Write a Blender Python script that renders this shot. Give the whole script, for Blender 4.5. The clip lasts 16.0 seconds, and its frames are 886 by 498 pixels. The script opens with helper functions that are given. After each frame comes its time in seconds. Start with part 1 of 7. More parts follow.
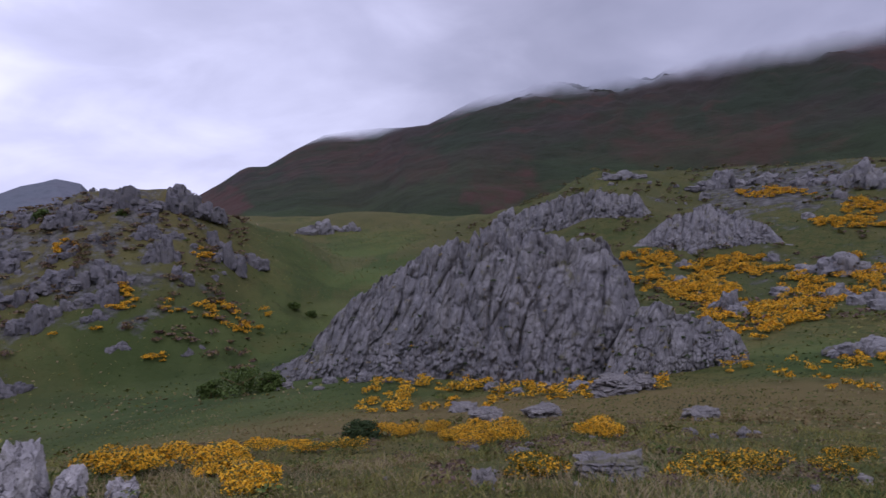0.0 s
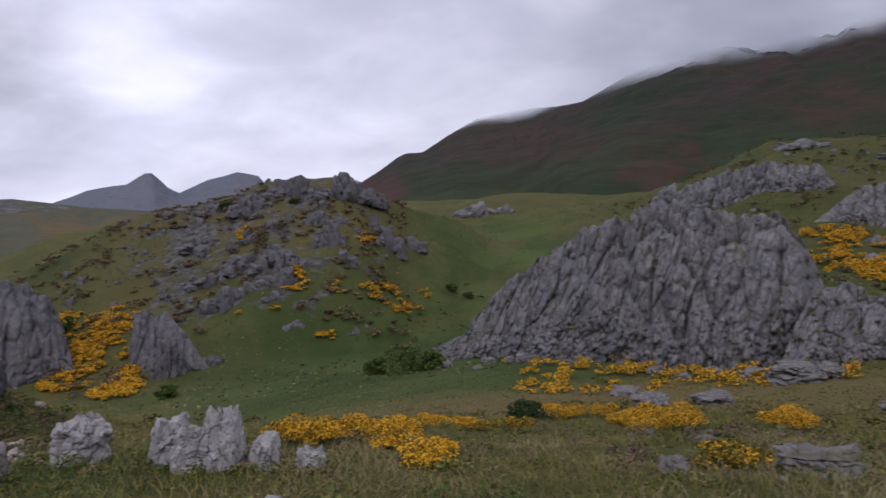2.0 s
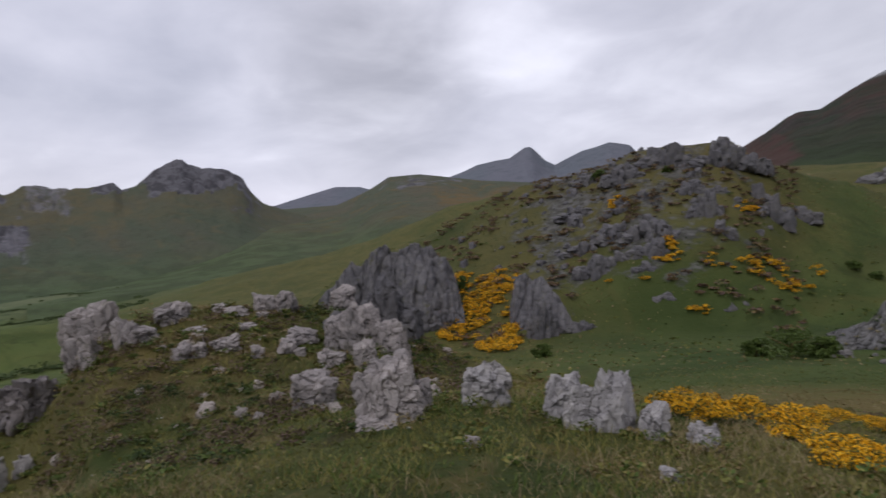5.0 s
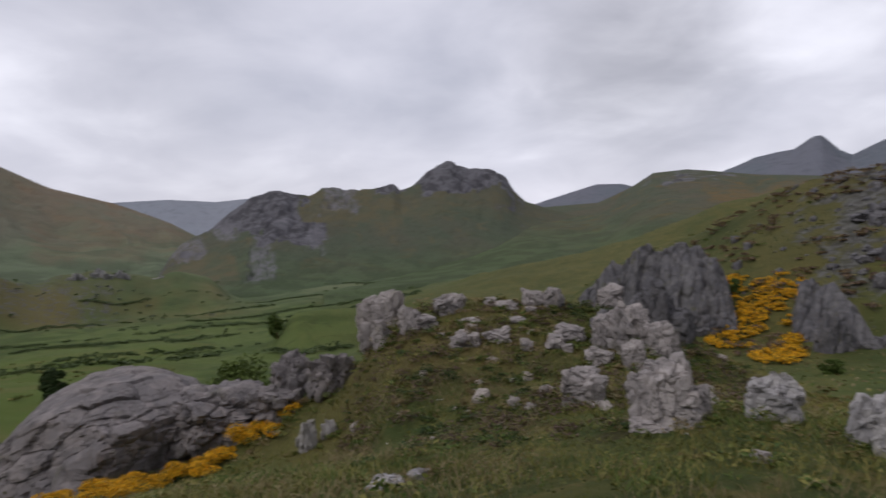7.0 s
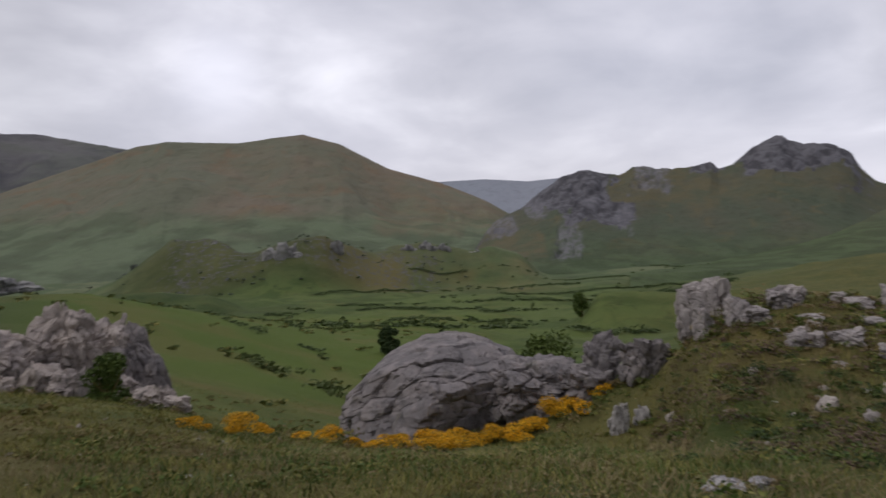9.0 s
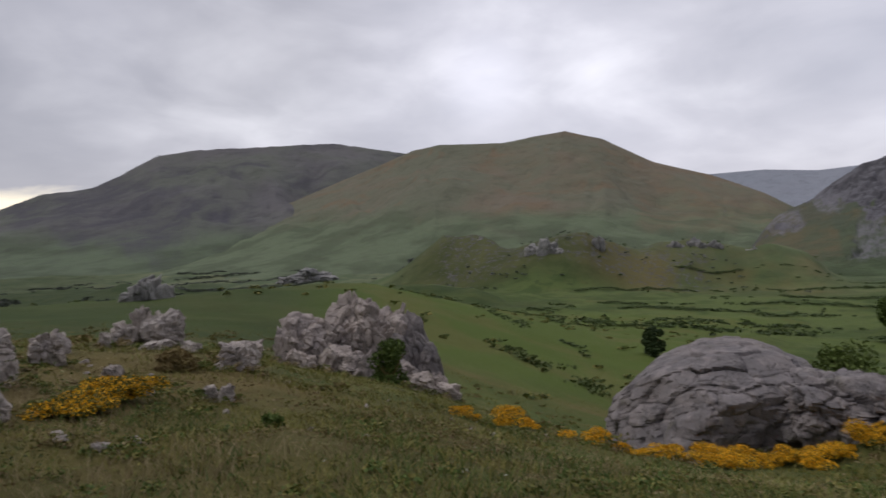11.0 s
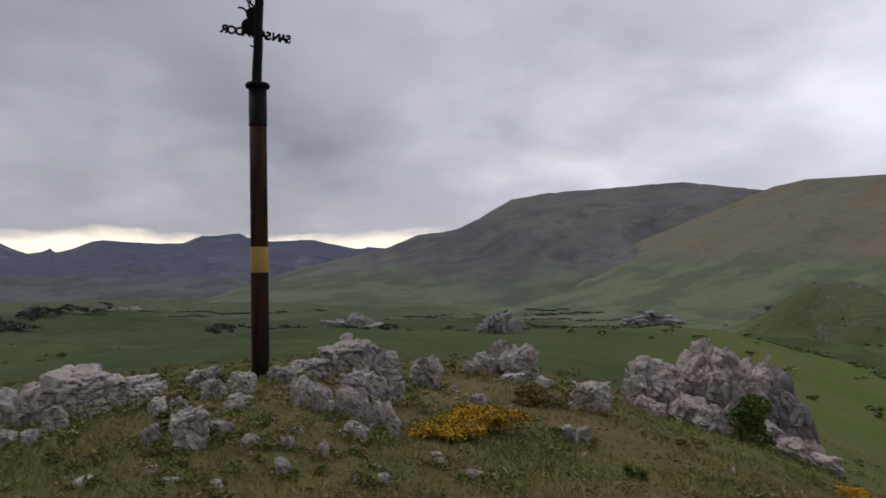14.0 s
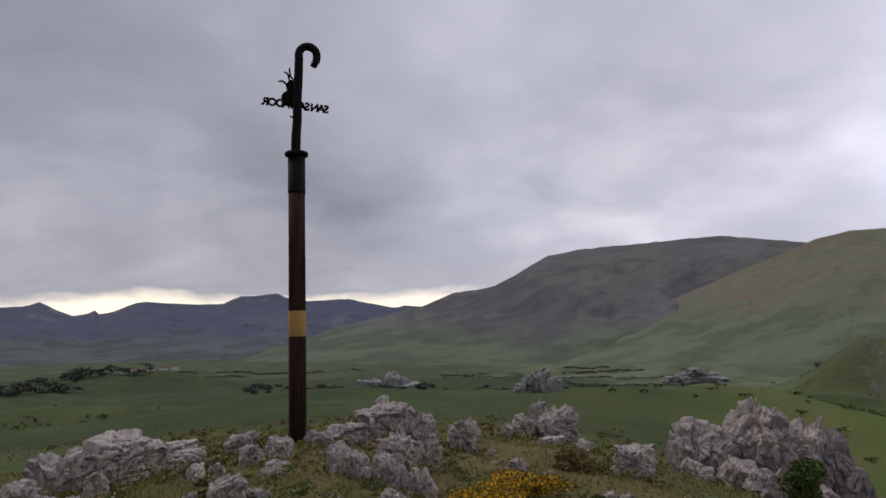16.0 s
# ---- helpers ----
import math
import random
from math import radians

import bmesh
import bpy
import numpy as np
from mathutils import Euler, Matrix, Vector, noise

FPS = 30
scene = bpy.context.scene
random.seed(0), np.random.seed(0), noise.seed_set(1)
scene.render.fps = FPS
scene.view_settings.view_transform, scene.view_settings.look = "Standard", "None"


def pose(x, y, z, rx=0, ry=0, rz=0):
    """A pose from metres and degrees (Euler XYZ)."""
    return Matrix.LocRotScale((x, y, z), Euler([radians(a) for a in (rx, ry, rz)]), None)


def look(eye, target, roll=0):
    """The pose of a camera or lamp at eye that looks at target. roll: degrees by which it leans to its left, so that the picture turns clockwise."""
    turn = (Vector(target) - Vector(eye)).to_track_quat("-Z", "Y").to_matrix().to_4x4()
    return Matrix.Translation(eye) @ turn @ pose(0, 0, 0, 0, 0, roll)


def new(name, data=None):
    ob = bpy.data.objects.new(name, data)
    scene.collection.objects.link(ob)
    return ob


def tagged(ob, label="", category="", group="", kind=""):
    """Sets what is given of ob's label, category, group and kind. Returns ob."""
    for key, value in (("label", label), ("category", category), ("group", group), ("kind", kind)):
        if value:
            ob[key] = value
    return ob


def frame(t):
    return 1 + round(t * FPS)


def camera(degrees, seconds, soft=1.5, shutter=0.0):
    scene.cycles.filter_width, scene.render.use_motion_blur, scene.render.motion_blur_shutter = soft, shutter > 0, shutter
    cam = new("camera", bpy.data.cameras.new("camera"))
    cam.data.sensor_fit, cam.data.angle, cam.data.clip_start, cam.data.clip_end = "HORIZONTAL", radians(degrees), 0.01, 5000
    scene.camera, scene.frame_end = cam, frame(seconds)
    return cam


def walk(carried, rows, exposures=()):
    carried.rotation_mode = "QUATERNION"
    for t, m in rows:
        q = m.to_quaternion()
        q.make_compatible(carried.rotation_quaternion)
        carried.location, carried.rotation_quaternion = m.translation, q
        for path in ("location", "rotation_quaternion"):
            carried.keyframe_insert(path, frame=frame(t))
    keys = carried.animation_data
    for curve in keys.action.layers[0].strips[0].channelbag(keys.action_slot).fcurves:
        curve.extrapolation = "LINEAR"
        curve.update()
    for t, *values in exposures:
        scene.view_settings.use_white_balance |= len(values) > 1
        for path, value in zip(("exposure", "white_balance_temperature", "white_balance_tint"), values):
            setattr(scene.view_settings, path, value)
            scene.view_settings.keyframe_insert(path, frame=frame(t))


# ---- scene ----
cam = camera(65.83, 16.0, 1.5, 0.5)
PATH = [
    (0.0, pose(-0.001, -0.000, 1.600, 89.04, 1.92, 17.08)),
    (0.5, pose(-0.018, -0.012, 1.587, 88.53, 2.80, 19.44)),
    (1.0, pose(-0.055, 0.023, 1.584, 88.37, 2.89, 22.52)),
    (1.5, pose(-0.141, 0.069, 1.567, 88.34, 2.60, 26.69)),
    (2.0, pose(-0.224, 0.118, 1.540, 88.08, 3.16, 29.94)),
    (2.5, pose(-0.297, 0.145, 1.513, 88.19, 3.16, 35.07)),
    (3.0, pose(-0.339, 0.148, 1.491, 87.89, 3.28, 40.68)),
    (5.5, pose(-0.394, -0.010, 1.526, 87.67, 3.07, 66.35)),
    (6.0, pose(-0.373, -0.055, 1.521, 88.07, 2.85, 72.68)),
    (6.5, pose(-0.345, -0.086, 1.524, 87.69, 2.63, 76.39)),
    (7.0, pose(-0.339, -0.126, 1.536, 88.24, 3.00, 81.80)),
    (7.5, pose(-0.320, -0.163, 1.527, 87.98, 1.87, 90.19)),
    (8.0, pose(-0.310, -0.238, 1.525, 88.05, 2.65, 95.36)),
    (8.5, pose(-0.331, -0.307, 1.542, 87.77, 3.44, 100.77)),
    (9.0, pose(-0.370, -0.333, 1.563, 87.59, 1.76, 107.14)),
    (11.5, pose(-0.656, -0.700, 1.533, 88.30, 2.39, 133.78)),
    (12.0, pose(-0.668, -0.779, 1.529, 88.49, 1.98, 139.01)),
    (12.5, pose(-0.644, -0.844, 1.531, 89.16, 1.63, 144.30)),
    (13.0, pose(-0.658, -0.902, 1.526, 90.12, 1.31, 148.93)),
    (13.5, pose(-0.614, -0.888, 1.529, 91.06, 1.31, 153.77)),
    (14.0, pose(-0.597, -0.910, 1.551, 92.11, 0.72, 156.94)),
    (14.5, pose(-0.592, -0.890, 1.571, 93.59, 1.13, 159.25)),
    (15.0, pose(-0.589, -0.874, 1.587, 94.89, 0.83, 158.94)),
    (15.5, pose(-0.594, -0.877, 1.598, 95.38, 1.51, 159.65)),
    (16.0, pose(-0.585, -0.869, 1.603, 96.99, 1.27, 159.96)),
]
walk(cam, PATH, exposures=[(0.0, 0.13, 5500, 29), (1.5, 0.13, 5800, 22), (3.0, 0.12, 6000, 18), (5.5, 0.03, 6150, 14), (9.0, 0.03, 6300, 13), (12.5, 0.06, 6300, 13), (16.0, 0.02, 6200, 16)])

# ---------------------------------------------------------------- light
EYE = 1.55
world = bpy.data.worlds.new("overcast_sky")
scene.world = world
world.use_nodes = True


def wnode(kind, **kw):
    n = world.node_tree.nodes.new(kind)
    for k, v in kw.items():
        n.inputs[k].default_value = v
    return n


def build_sky():
    nt = world.node_tree
    nt.nodes.clear()
    L = nt.links.new
    out = nt.nodes.new("ShaderNodeOutputWorld")
    bg_sky, bg_cloud, mix = wnode("ShaderNodeBackground"), wnode("ShaderNodeBackground"), wnode("ShaderNodeMixShader")
    sky = nt.nodes.new("ShaderNodeTexSky")
    sky.sky_type, sky.sun_disc = "NISHITA", False
    sky.sun_elevation, sky.sun_rotation = radians(52), radians(-215)
    bg_sky.inputs["Strength"].default_value = 0.1
    L(sky.outputs[0], bg_sky.inputs["Color"])
    tc = nt.nodes.new("ShaderNodeTexCoord")
    sep = nt.nodes.new("ShaderNodeSeparateXYZ")
    L(tc.outputs["Generated"], sep.inputs[0])

    def m(op, a, b=None, clamp=False):
        n = nt.nodes.new("ShaderNodeMath")
        n.operation, n.use_clamp = op, clamp
        for i, v in enumerate((a, b)):
            if v is None:
                continue
            if isinstance(v, (int, float)):
                n.inputs[i].default_value = v
            else:
                L(v, n.inputs[i])
        return n.outputs[0]

    z = m("MAXIMUM", sep.outputs[2], 0.0)
    zz = m("ADD", z, 0.30)
    comb = nt.nodes.new("ShaderNodeCombineXYZ")
    L(m("DIVIDE", sep.outputs[0], zz), comb.inputs[0])
    L(m("DIVIDE", sep.outputs[1], zz), comb.inputs[1])

    def cloud(scale, detail, rough, off):
        mp = nt.nodes.new("ShaderNodeMapping")
        mp.inputs["Location"].default_value = off
        L(comb.outputs[0], mp.inputs[0])
        n = nt.nodes.new("ShaderNodeTexNoise")
        n.inputs["Scale"].default_value, n.inputs["Detail"].default_value, n.inputs["Roughness"].default_value = scale, detail, rough
        n.inputs["Distortion"].default_value = 0.3
        L(mp.outputs[0], n.inputs["Vector"])
        return n.outputs[0]

    big, small = cloud(0.85, 4, 0.5, (3.1, 1.7, 0)), cloud(2.6, 5, 0.52, (0.4, 5.2, 0))
    n = m("ADD", m("MULTIPLY", big, 0.62), m("MULTIPLY", small, 0.38))
    ramp = nt.nodes.new("ShaderNodeValToRGB")
    e = ramp.color_ramp.elements
    e[0].position, e[0].color = 0.32, (0.37, 0.375, 0.42, 1)
    e[1].position, e[1].color = 0.68, (0.84, 0.83, 0.86, 1)
    mid = e.new(0.5)
    mid.color = (0.555, 0.55, 0.59, 1)
    L(n, ramp.inputs[0])
    # the veiled sun brightens the cloud on one side of the valley
    rx = m("ADD", m("MULTIPLY", sep.outputs[0], math.cos(radians(80))), m("MULTIPLY", sep.outputs[1], math.sin(radians(80))))
    ry = m("SUBTRACT", m("MULTIPLY", sep.outputs[1], math.cos(radians(80))), m("MULTIPLY", sep.outputs[0], math.sin(radians(80))))
    turn = m("ADD", m("DIVIDE", m("ARCTAN2", m("MULTIPLY", rx, -1.0), ry), 2 * math.pi), 0.5)
    veil = nt.nodes.new("ShaderNodeValToRGB")
    veil.color_ramp.interpolation = "B_SPLINE"
    stops = [(-100, 0.8), (-16, 0.80), (11, 0.74), (30, 1.0), (50, 1.32), (77, 1.55), (92, 1.08), (108, 1.26), (119, 1.42), (131, 1.27), (150, 0.98), (172, 0.70), (190, 0.58), (259, 0.7)]
    el = veil.color_ramp.elements
    for k, (az, g) in enumerate(stops):
        q = el[k] if k < 2 else el.new(0.999)
        q.position, q.color = (az + 100) / 360, (g / 1.6, g / 1.6, g / 1.6, 1)
    L(turn, veil.inputs[0])
    gain = m("MULTIPLY", veil.outputs[0], 1.6)
    # thin and thick places of the cloud deck: bearing, rise, radius, gain
    for az, el, rad, k in [(66, 13, 9, -0.36), (93, 15, 10, 0.22), (125, 11.7, 3.6, 0.3), (20, 20, 12, 0.14), (10, 14, 8, -0.12), (172, 10, 7, -0.2), (143, 15, 9, -0.18), (160, 31, 16, 0.26)]:
        spot = nt.nodes.new("ShaderNodeVectorMath")
        spot.operation = "DOT_PRODUCT"
        spot.inputs[1].default_value = (-math.sin(radians(az)) * math.cos(radians(el)), math.cos(radians(az)) * math.cos(radians(el)), math.sin(radians(el)))
        L(tc.outputs["Generated"], spot.inputs[0])
        off = m("ADD", m("SUBTRACT", 1.0, spot.outputs["Value"]), m("MULTIPLY", m("SUBTRACT", small, 0.5), 0.8 * (1 - math.cos(radians(rad)))))
        near = m("SUBTRACT", 1.0, m("DIVIDE", off, 2.2 * (1 - math.cos(radians(rad)))), True)
        gain = m("MULTIPLY", gain, m("ADD", 1.0, m("MULTIPLY", m("MULTIPLY", near, near), k)))
    # clear strip under the cloud deck towards the low light
    side = nt.nodes.new("ShaderNodeVectorMath")
    side.operation = "DOT_PRODUCT"
    side.inputs[1].default_value = (-math.sin(radians(172)), math.cos(radians(172)), 0)
    L(tc.outputs["Generated"], side.inputs[0])
    wob = m("MULTIPLY", m("SUBTRACT", small, 0.5), 0.05)
    lowz = m("ADD", sep.outputs[2], wob)
    strip = m("MULTIPLY", m("SUBTRACT", 1.0, m("DIVIDE", m("SUBTRACT", lowz, 0.046), 0.016), True), m("DIVIDE", m("SUBTRACT", side.outputs["Value"], 0.86), 0.1, True), True)
    hazeband = m("MULTIPLY", m("SUBTRACT", 1.0, m("DIVIDE", lowz, 0.17), True), 0.55)
    mixh = nt.nodes.new("ShaderNodeMixRGB")
    L(hazeband, mixh.inputs[0])
    L(ramp.outputs[0], mixh.inputs[1])
    mixh.inputs[2].default_value = (0.63, 0.61, 0.66, 1)
    mul = nt.nodes.new("ShaderNodeMixRGB")
    mul.blend_type = "MULTIPLY"
    mul.inputs[0].default_value = 1.0
    L(mixh.outputs[0], mul.inputs[1])
    cg = nt.nodes.new("ShaderNodeCombineXYZ")
    for i in range(3):
        L(gain, cg.inputs[i])
    L(cg.outputs[0], mul.inputs[2])
    mixs = nt.nodes.new("ShaderNodeMixRGB")
    L(strip, mixs.inputs[0])
    L(mul.outputs[0], mixs.inputs[1])
    mixs.inputs[2].default_value = (1.35, 1.2, 0.9, 1)
    L(mixs.outputs[0], bg_cloud.inputs["Color"])
    bg_cloud.inputs["Strength"].default_value = 0.95
    mix.inputs[0].default_value = 0.93
    L(bg_sky.outputs[0], mix.inputs[1])
    L(bg_cloud.outputs[0], mix.inputs[2])
    L(mix.outputs[0], out.inputs[0])


build_sky()
sun = new("sun", bpy.data.lights.new("sun", "SUN"))
sun.data.energy, sun.data.angle, sun.data.color = 1.0, radians(30), (1.0, 0.96, 0.9)
sun.matrix_world = look((35, -50, 78), (0, 0, 0))


# ---------------------------------------------------------------- numbers
def hash01(i, j, k, seed):
    h = (i * 374761393 + j * 668265263 + k * 2147483647 + seed * 974634777) & 0xFFFFFFFF
    h = ((h ^ (h >> 13)) * 1274126177) & 0xFFFFFFFF
    h = ((h ^ (h >> 16)) * 2246822519) & 0xFFFFFFFF
    return ((h ^ (h >> 15)) & 0xFFFFFF) / float(0xFFFFFF)


def vn3(p, seed=0):
    """Smooth value noise, -1 to 1, of points (n, 3)."""
    f = np.floor(p)
    t = p - f
    t = t * t * t * (t * (t * 6 - 15) + 10)
    i = f.astype(np.int64)
    r = 0
    for a in (0, 1):
        for b in (0, 1):
            for c in (0, 1):
                w = (t[:, 0] if a else 1 - t[:, 0]) * (t[:, 1] if b else 1 - t[:, 1]) * (t[:, 2] if c else 1 - t[:, 2])
                r = r + w * hash01(i[:, 0] + a, i[:, 1] + b, i[:, 2] + c, seed)
    return r * 2 - 1


def fbm(p, octaves=4, seed=0, gain=0.5, ridge=False):
    r, amp, tot = 0, 1.0, 0
    for o in range(octaves):
        n = vn3(p * 2.03 ** o + 17.3 * o, seed + o)
        r = r + amp * ((1 - 2 * np.abs(n)) if ridge else n)
        tot += amp
        amp *= gain
    return r / tot


def worley(p, seed=0):
    """Nearest and second nearest distance to scattered points, and a number for the nearest one's cell."""
    i = np.floor(p).astype(np.int64)
    f1, f2, cell = np.full(len(p), 9.0), np.full(len(p), 9.0), np.zeros(len(p))
    for a in (-1, 0, 1):
        for b in (-1, 0, 1):
            for c in (-1, 0, 1):
                j = i + np.array([a, b, c])
                o = np.stack([hash01(j[:, 0], j[:, 1], j[:, 2], seed + k) for k in (1, 2, 3)], 1)
                d = np.linalg.norm(j + o - p, axis=1)
                h = hash01(j[:, 0], j[:, 1], j[:, 2], seed + 7)
                near = d < f1
                f2 = np.where(near, f1, np.minimum(f2, d))
                cell = np.where(near, h, cell)
                f1 = np.where(near, d, f1)
    return f1, f2, cell


def fbm2(x, y, octaves=4, seed=0, gain=0.5, ridge=False):
    x = np.asarray(x, float)
    p = np.stack([x.ravel(), np.asarray(y, float).ravel(), np.zeros(x.size) + 0.37], 1)
    return fbm(p, octaves, seed, gain, ridge).reshape(x.shape)


def catmull(tab, u, v):
    """Smooth surface through a small table, at fractional rows u and columns v."""
    def w(t):
        return (-0.5 * t + t * t - 0.5 * t ** 3, 1 - 2.5 * t * t + 1.5 * t ** 3, 0.5 * t + 2 * t * t - 1.5 * t ** 3, -0.5 * t * t + 0.5 * t ** 3)
    n, m = tab.shape
    iu, iv = np.clip(np.floor(u).astype(int), 0, n - 2), np.clip(np.floor(v).astype(int), 0, m - 2)
    wu, wv = w(u - iu), w(v - iv)
    r = 0
    for a in range(4):
        for b in range(4):
            r = r + wu[a] * wv[b] * tab[np.clip(iu + a - 1, 0, n - 1), np.clip(iv + b - 1, 0, m - 1)]
    return r


def smax(a, b, k):
    h = np.clip(0.5 + 0.5 * (a - b) / k, 0, 1)
    return b * (1 - h) + a * h + k * h * (1 - h)


def sstep(a, b, x):
    t = np.clip((x - a) / (b - a), 0, 1)
    return t * t * (3 - 2 * t)


# ---------------------------------------------------------------- lie of the land
# heights below the eye, by bearing (rows, anticlockwise from +y) and distance (columns)
BEARINGS = [-100, -45, -10, 10, 30, 50, 70, 92, 115, 135, 155, 172, 190, 260]
REACH = [0, 4, 10, 22, 70, 150, 400, 1000]
LAND = np.array([
    [-1.6, -2.5, -4.5, -9, -12, -10, 10],
    [-1.6, -3.0, -5.5, -9, -4, 18, 60],
    [-1.6, -3.1, -5.8, -12.5, -9, 16, 60],
    [-1.6, -3.1, -6.2, -14.8, -13, 4, 40],
    [-1.6, -3.2, -6.4, -15.5, -18, 2, 20],
    [-1.6, -2.7, -6.3, -17, -20, -12, 0],
    [-1.5, -2.45, -4.6, -18, -25, -32, -40],
    [-1.55, -3.3, -7.0, -19, -30, -52, -65],
    [-1.55, -3.35, -7.2, -17, -25, -50, -70],
    [-1.5, -2.5, -4.8, -10.5, -13.6, -47, -70],
    [-1.5, -1.75, -2.9, -7.5, -13.6, -43, -68],
    [-1.4, -1.35, -2.8, -7.0, -12.6, -42, -60],
    [-1.5, -1.9, -3.4, -7.9, -17.0, -42, -55],
    [-1.5, -2.0, -4.0, -8, -14, -40, -50]])
LAND = np.concatenate([np.full((len(BEARINGS), 1), -1.55), LAND], 1)


def crest(pts, az):
    """Distance and height of a ridge's crest at each bearing, from (bearing, distance, rise in degrees)."""
    p = np.array(sorted(pts), float)
    d = np.interp(az, p[:, 0], p[:, 1])
    z = np.interp(az, p[:, 0], p[:, 1] * np.tan(np.radians(p[:, 2])))
    return d, z


def ridge_height(pts, az, d, foot, floor, bend=1.25, back=0.35):
    """Height of a ridge that climbs from foot (share of the crest's distance) to its crest and falls away behind."""
    R, Z = crest(pts, az)
    t = np.clip((d / R - foot) / (1 - foot), 0, 1)
    front = floor + (Z - floor) * t ** bend - (np.maximum(0, foot - d / R)) * R * 0.25
    return np.where(d < R, front, Z - (d - R) * back)


HILL_B = [(-60, 240, 4), (-30, 235, 5), (-16, 230, 4.5), (-12.9, 230, 4.8), (-3.3, 240, 4.6), (0.6, 230, 4.9), (4.5, 230, 4.9), (8, 240, 3.4), (13.4, 270, 1.8), (23, 290, 2.4), (34, 300, 2.2), (42, 300, 1.5), (55, 300, -6)]
HILL_D = [(14, 250, -5), (22, 225, -2.2), (27, 200, -0.6), (30, 185, 0.8), (33, 175, 1.8), (35, 165, 2.7), (37, 160, 3.6), (38.3, 160, 4.3), (41.6, 160, 4.3), (44.9, 160, 4.1), (46, 160, 3.4), (49.5, 165, 2.6), (53.8, 170, 2.0), (58, 175, 0.3), (62, 180, -1.5), (67, 190, -3.2), (74, 200, -8)]
SPUR = [(40, 400, 2.2), (50, 400, 2.3), (55.5, 400, 1.8), (60, 400, 0.6), (67.7, 400, -1.9), (72, 400, -2.8), (78, 420, -3.8), (84, 450, -5.2), (90, 450, -6.7), (97, 450, -8.5)]
MID_HILL = [(98, 760, -4.4), (100.9, 760, -2.9), (103.2, 750, -2.3), (105, 745, -2.6), (107.2, 740, -2.0), (109.2, 730, -1.6), (110.8, 720, -2.1), (112.8, 700, -2.5), (114.9, 680, -1.8), (117, 660, -0.9), (118.7, 650, -0.9), (121.4, 640, -1.8), (123.7, 660, -2.1), (125.1, 690, -1.0), (127, 710, -0.8), (128.8, 720, -0.7), (130.7, 720, -2.4), (133, 720, -3.9), (137, 720, -5.4)]
SPUR_GREEN = [(112, 330, -12), (115.1, 330, -10.7), (117.3, 330, -9.6), (120.3, 330, -8.4), (123.9, 330, -7.6), (126.2, 330, -6.9), (128.6, 330, -6.3), (131.8, 335, -5.6), (134, 340, -5.2), (138, 345, -4.8), (143.5, 350, -4.9), (147.9, 350, -5.4), (153, 350, -7)]
HEATH_RIDGE = [(116, 450, -9.5), (121.5, 450, -8.4), (122.6, 450, -7.4), (123.9, 450, -6.3), (126.2, 450, -5.3), (129.9, 455, -4.7), (134, 460, -4.8), (138, 460, -5.4), (144, 460, -7)]


SPUR_LEFT = [(173, 300, -8), (176, 300, -6.3), (178, 300, -5.5), (181.5, 300, -5.2), (185.4, 300, -4.75), (189, 300, -4.55), (192.4, 300, -4.7), (200, 300, -5.5), (208, 300, -9)]
LOW_HILLS = [(147, 850, -5.6), (151, 840, -4.0), (154, 830, -3.5), (157, 840, -4.3), (161.5, 860, -4.5), (165.6, 860, -3.4), (169, 870, -4.3), (173, 900, -3.8), (178.5, 920, -3.2), (182, 920, -2.5), (186, 920, -2.2), (190, 930, -2.5), (196, 950, -3), (206, 950, -5)]
KNOLL = [(50, 13, -17), (58, 13, -13.2), (62, 13, -11), (66, 13, -8.8), (70, 13, -7.4), (75, 13, -6.6), (80, 13, -6.5), (85, 13, -7.0), (88.5, 13, -9.0), (91.5, 14.5, -12.6), (94.5, 15, -13.5), (97, 15.2, -14.6), (100, 15.3, -15.6), (104, 15, -17), (110, 15, -18.4), (118, 15, -19.5)]


def bearing(x, y):
    a = np.degrees(np.arctan2(-x, y))
    return np.where(a < -100, a + 360, a)


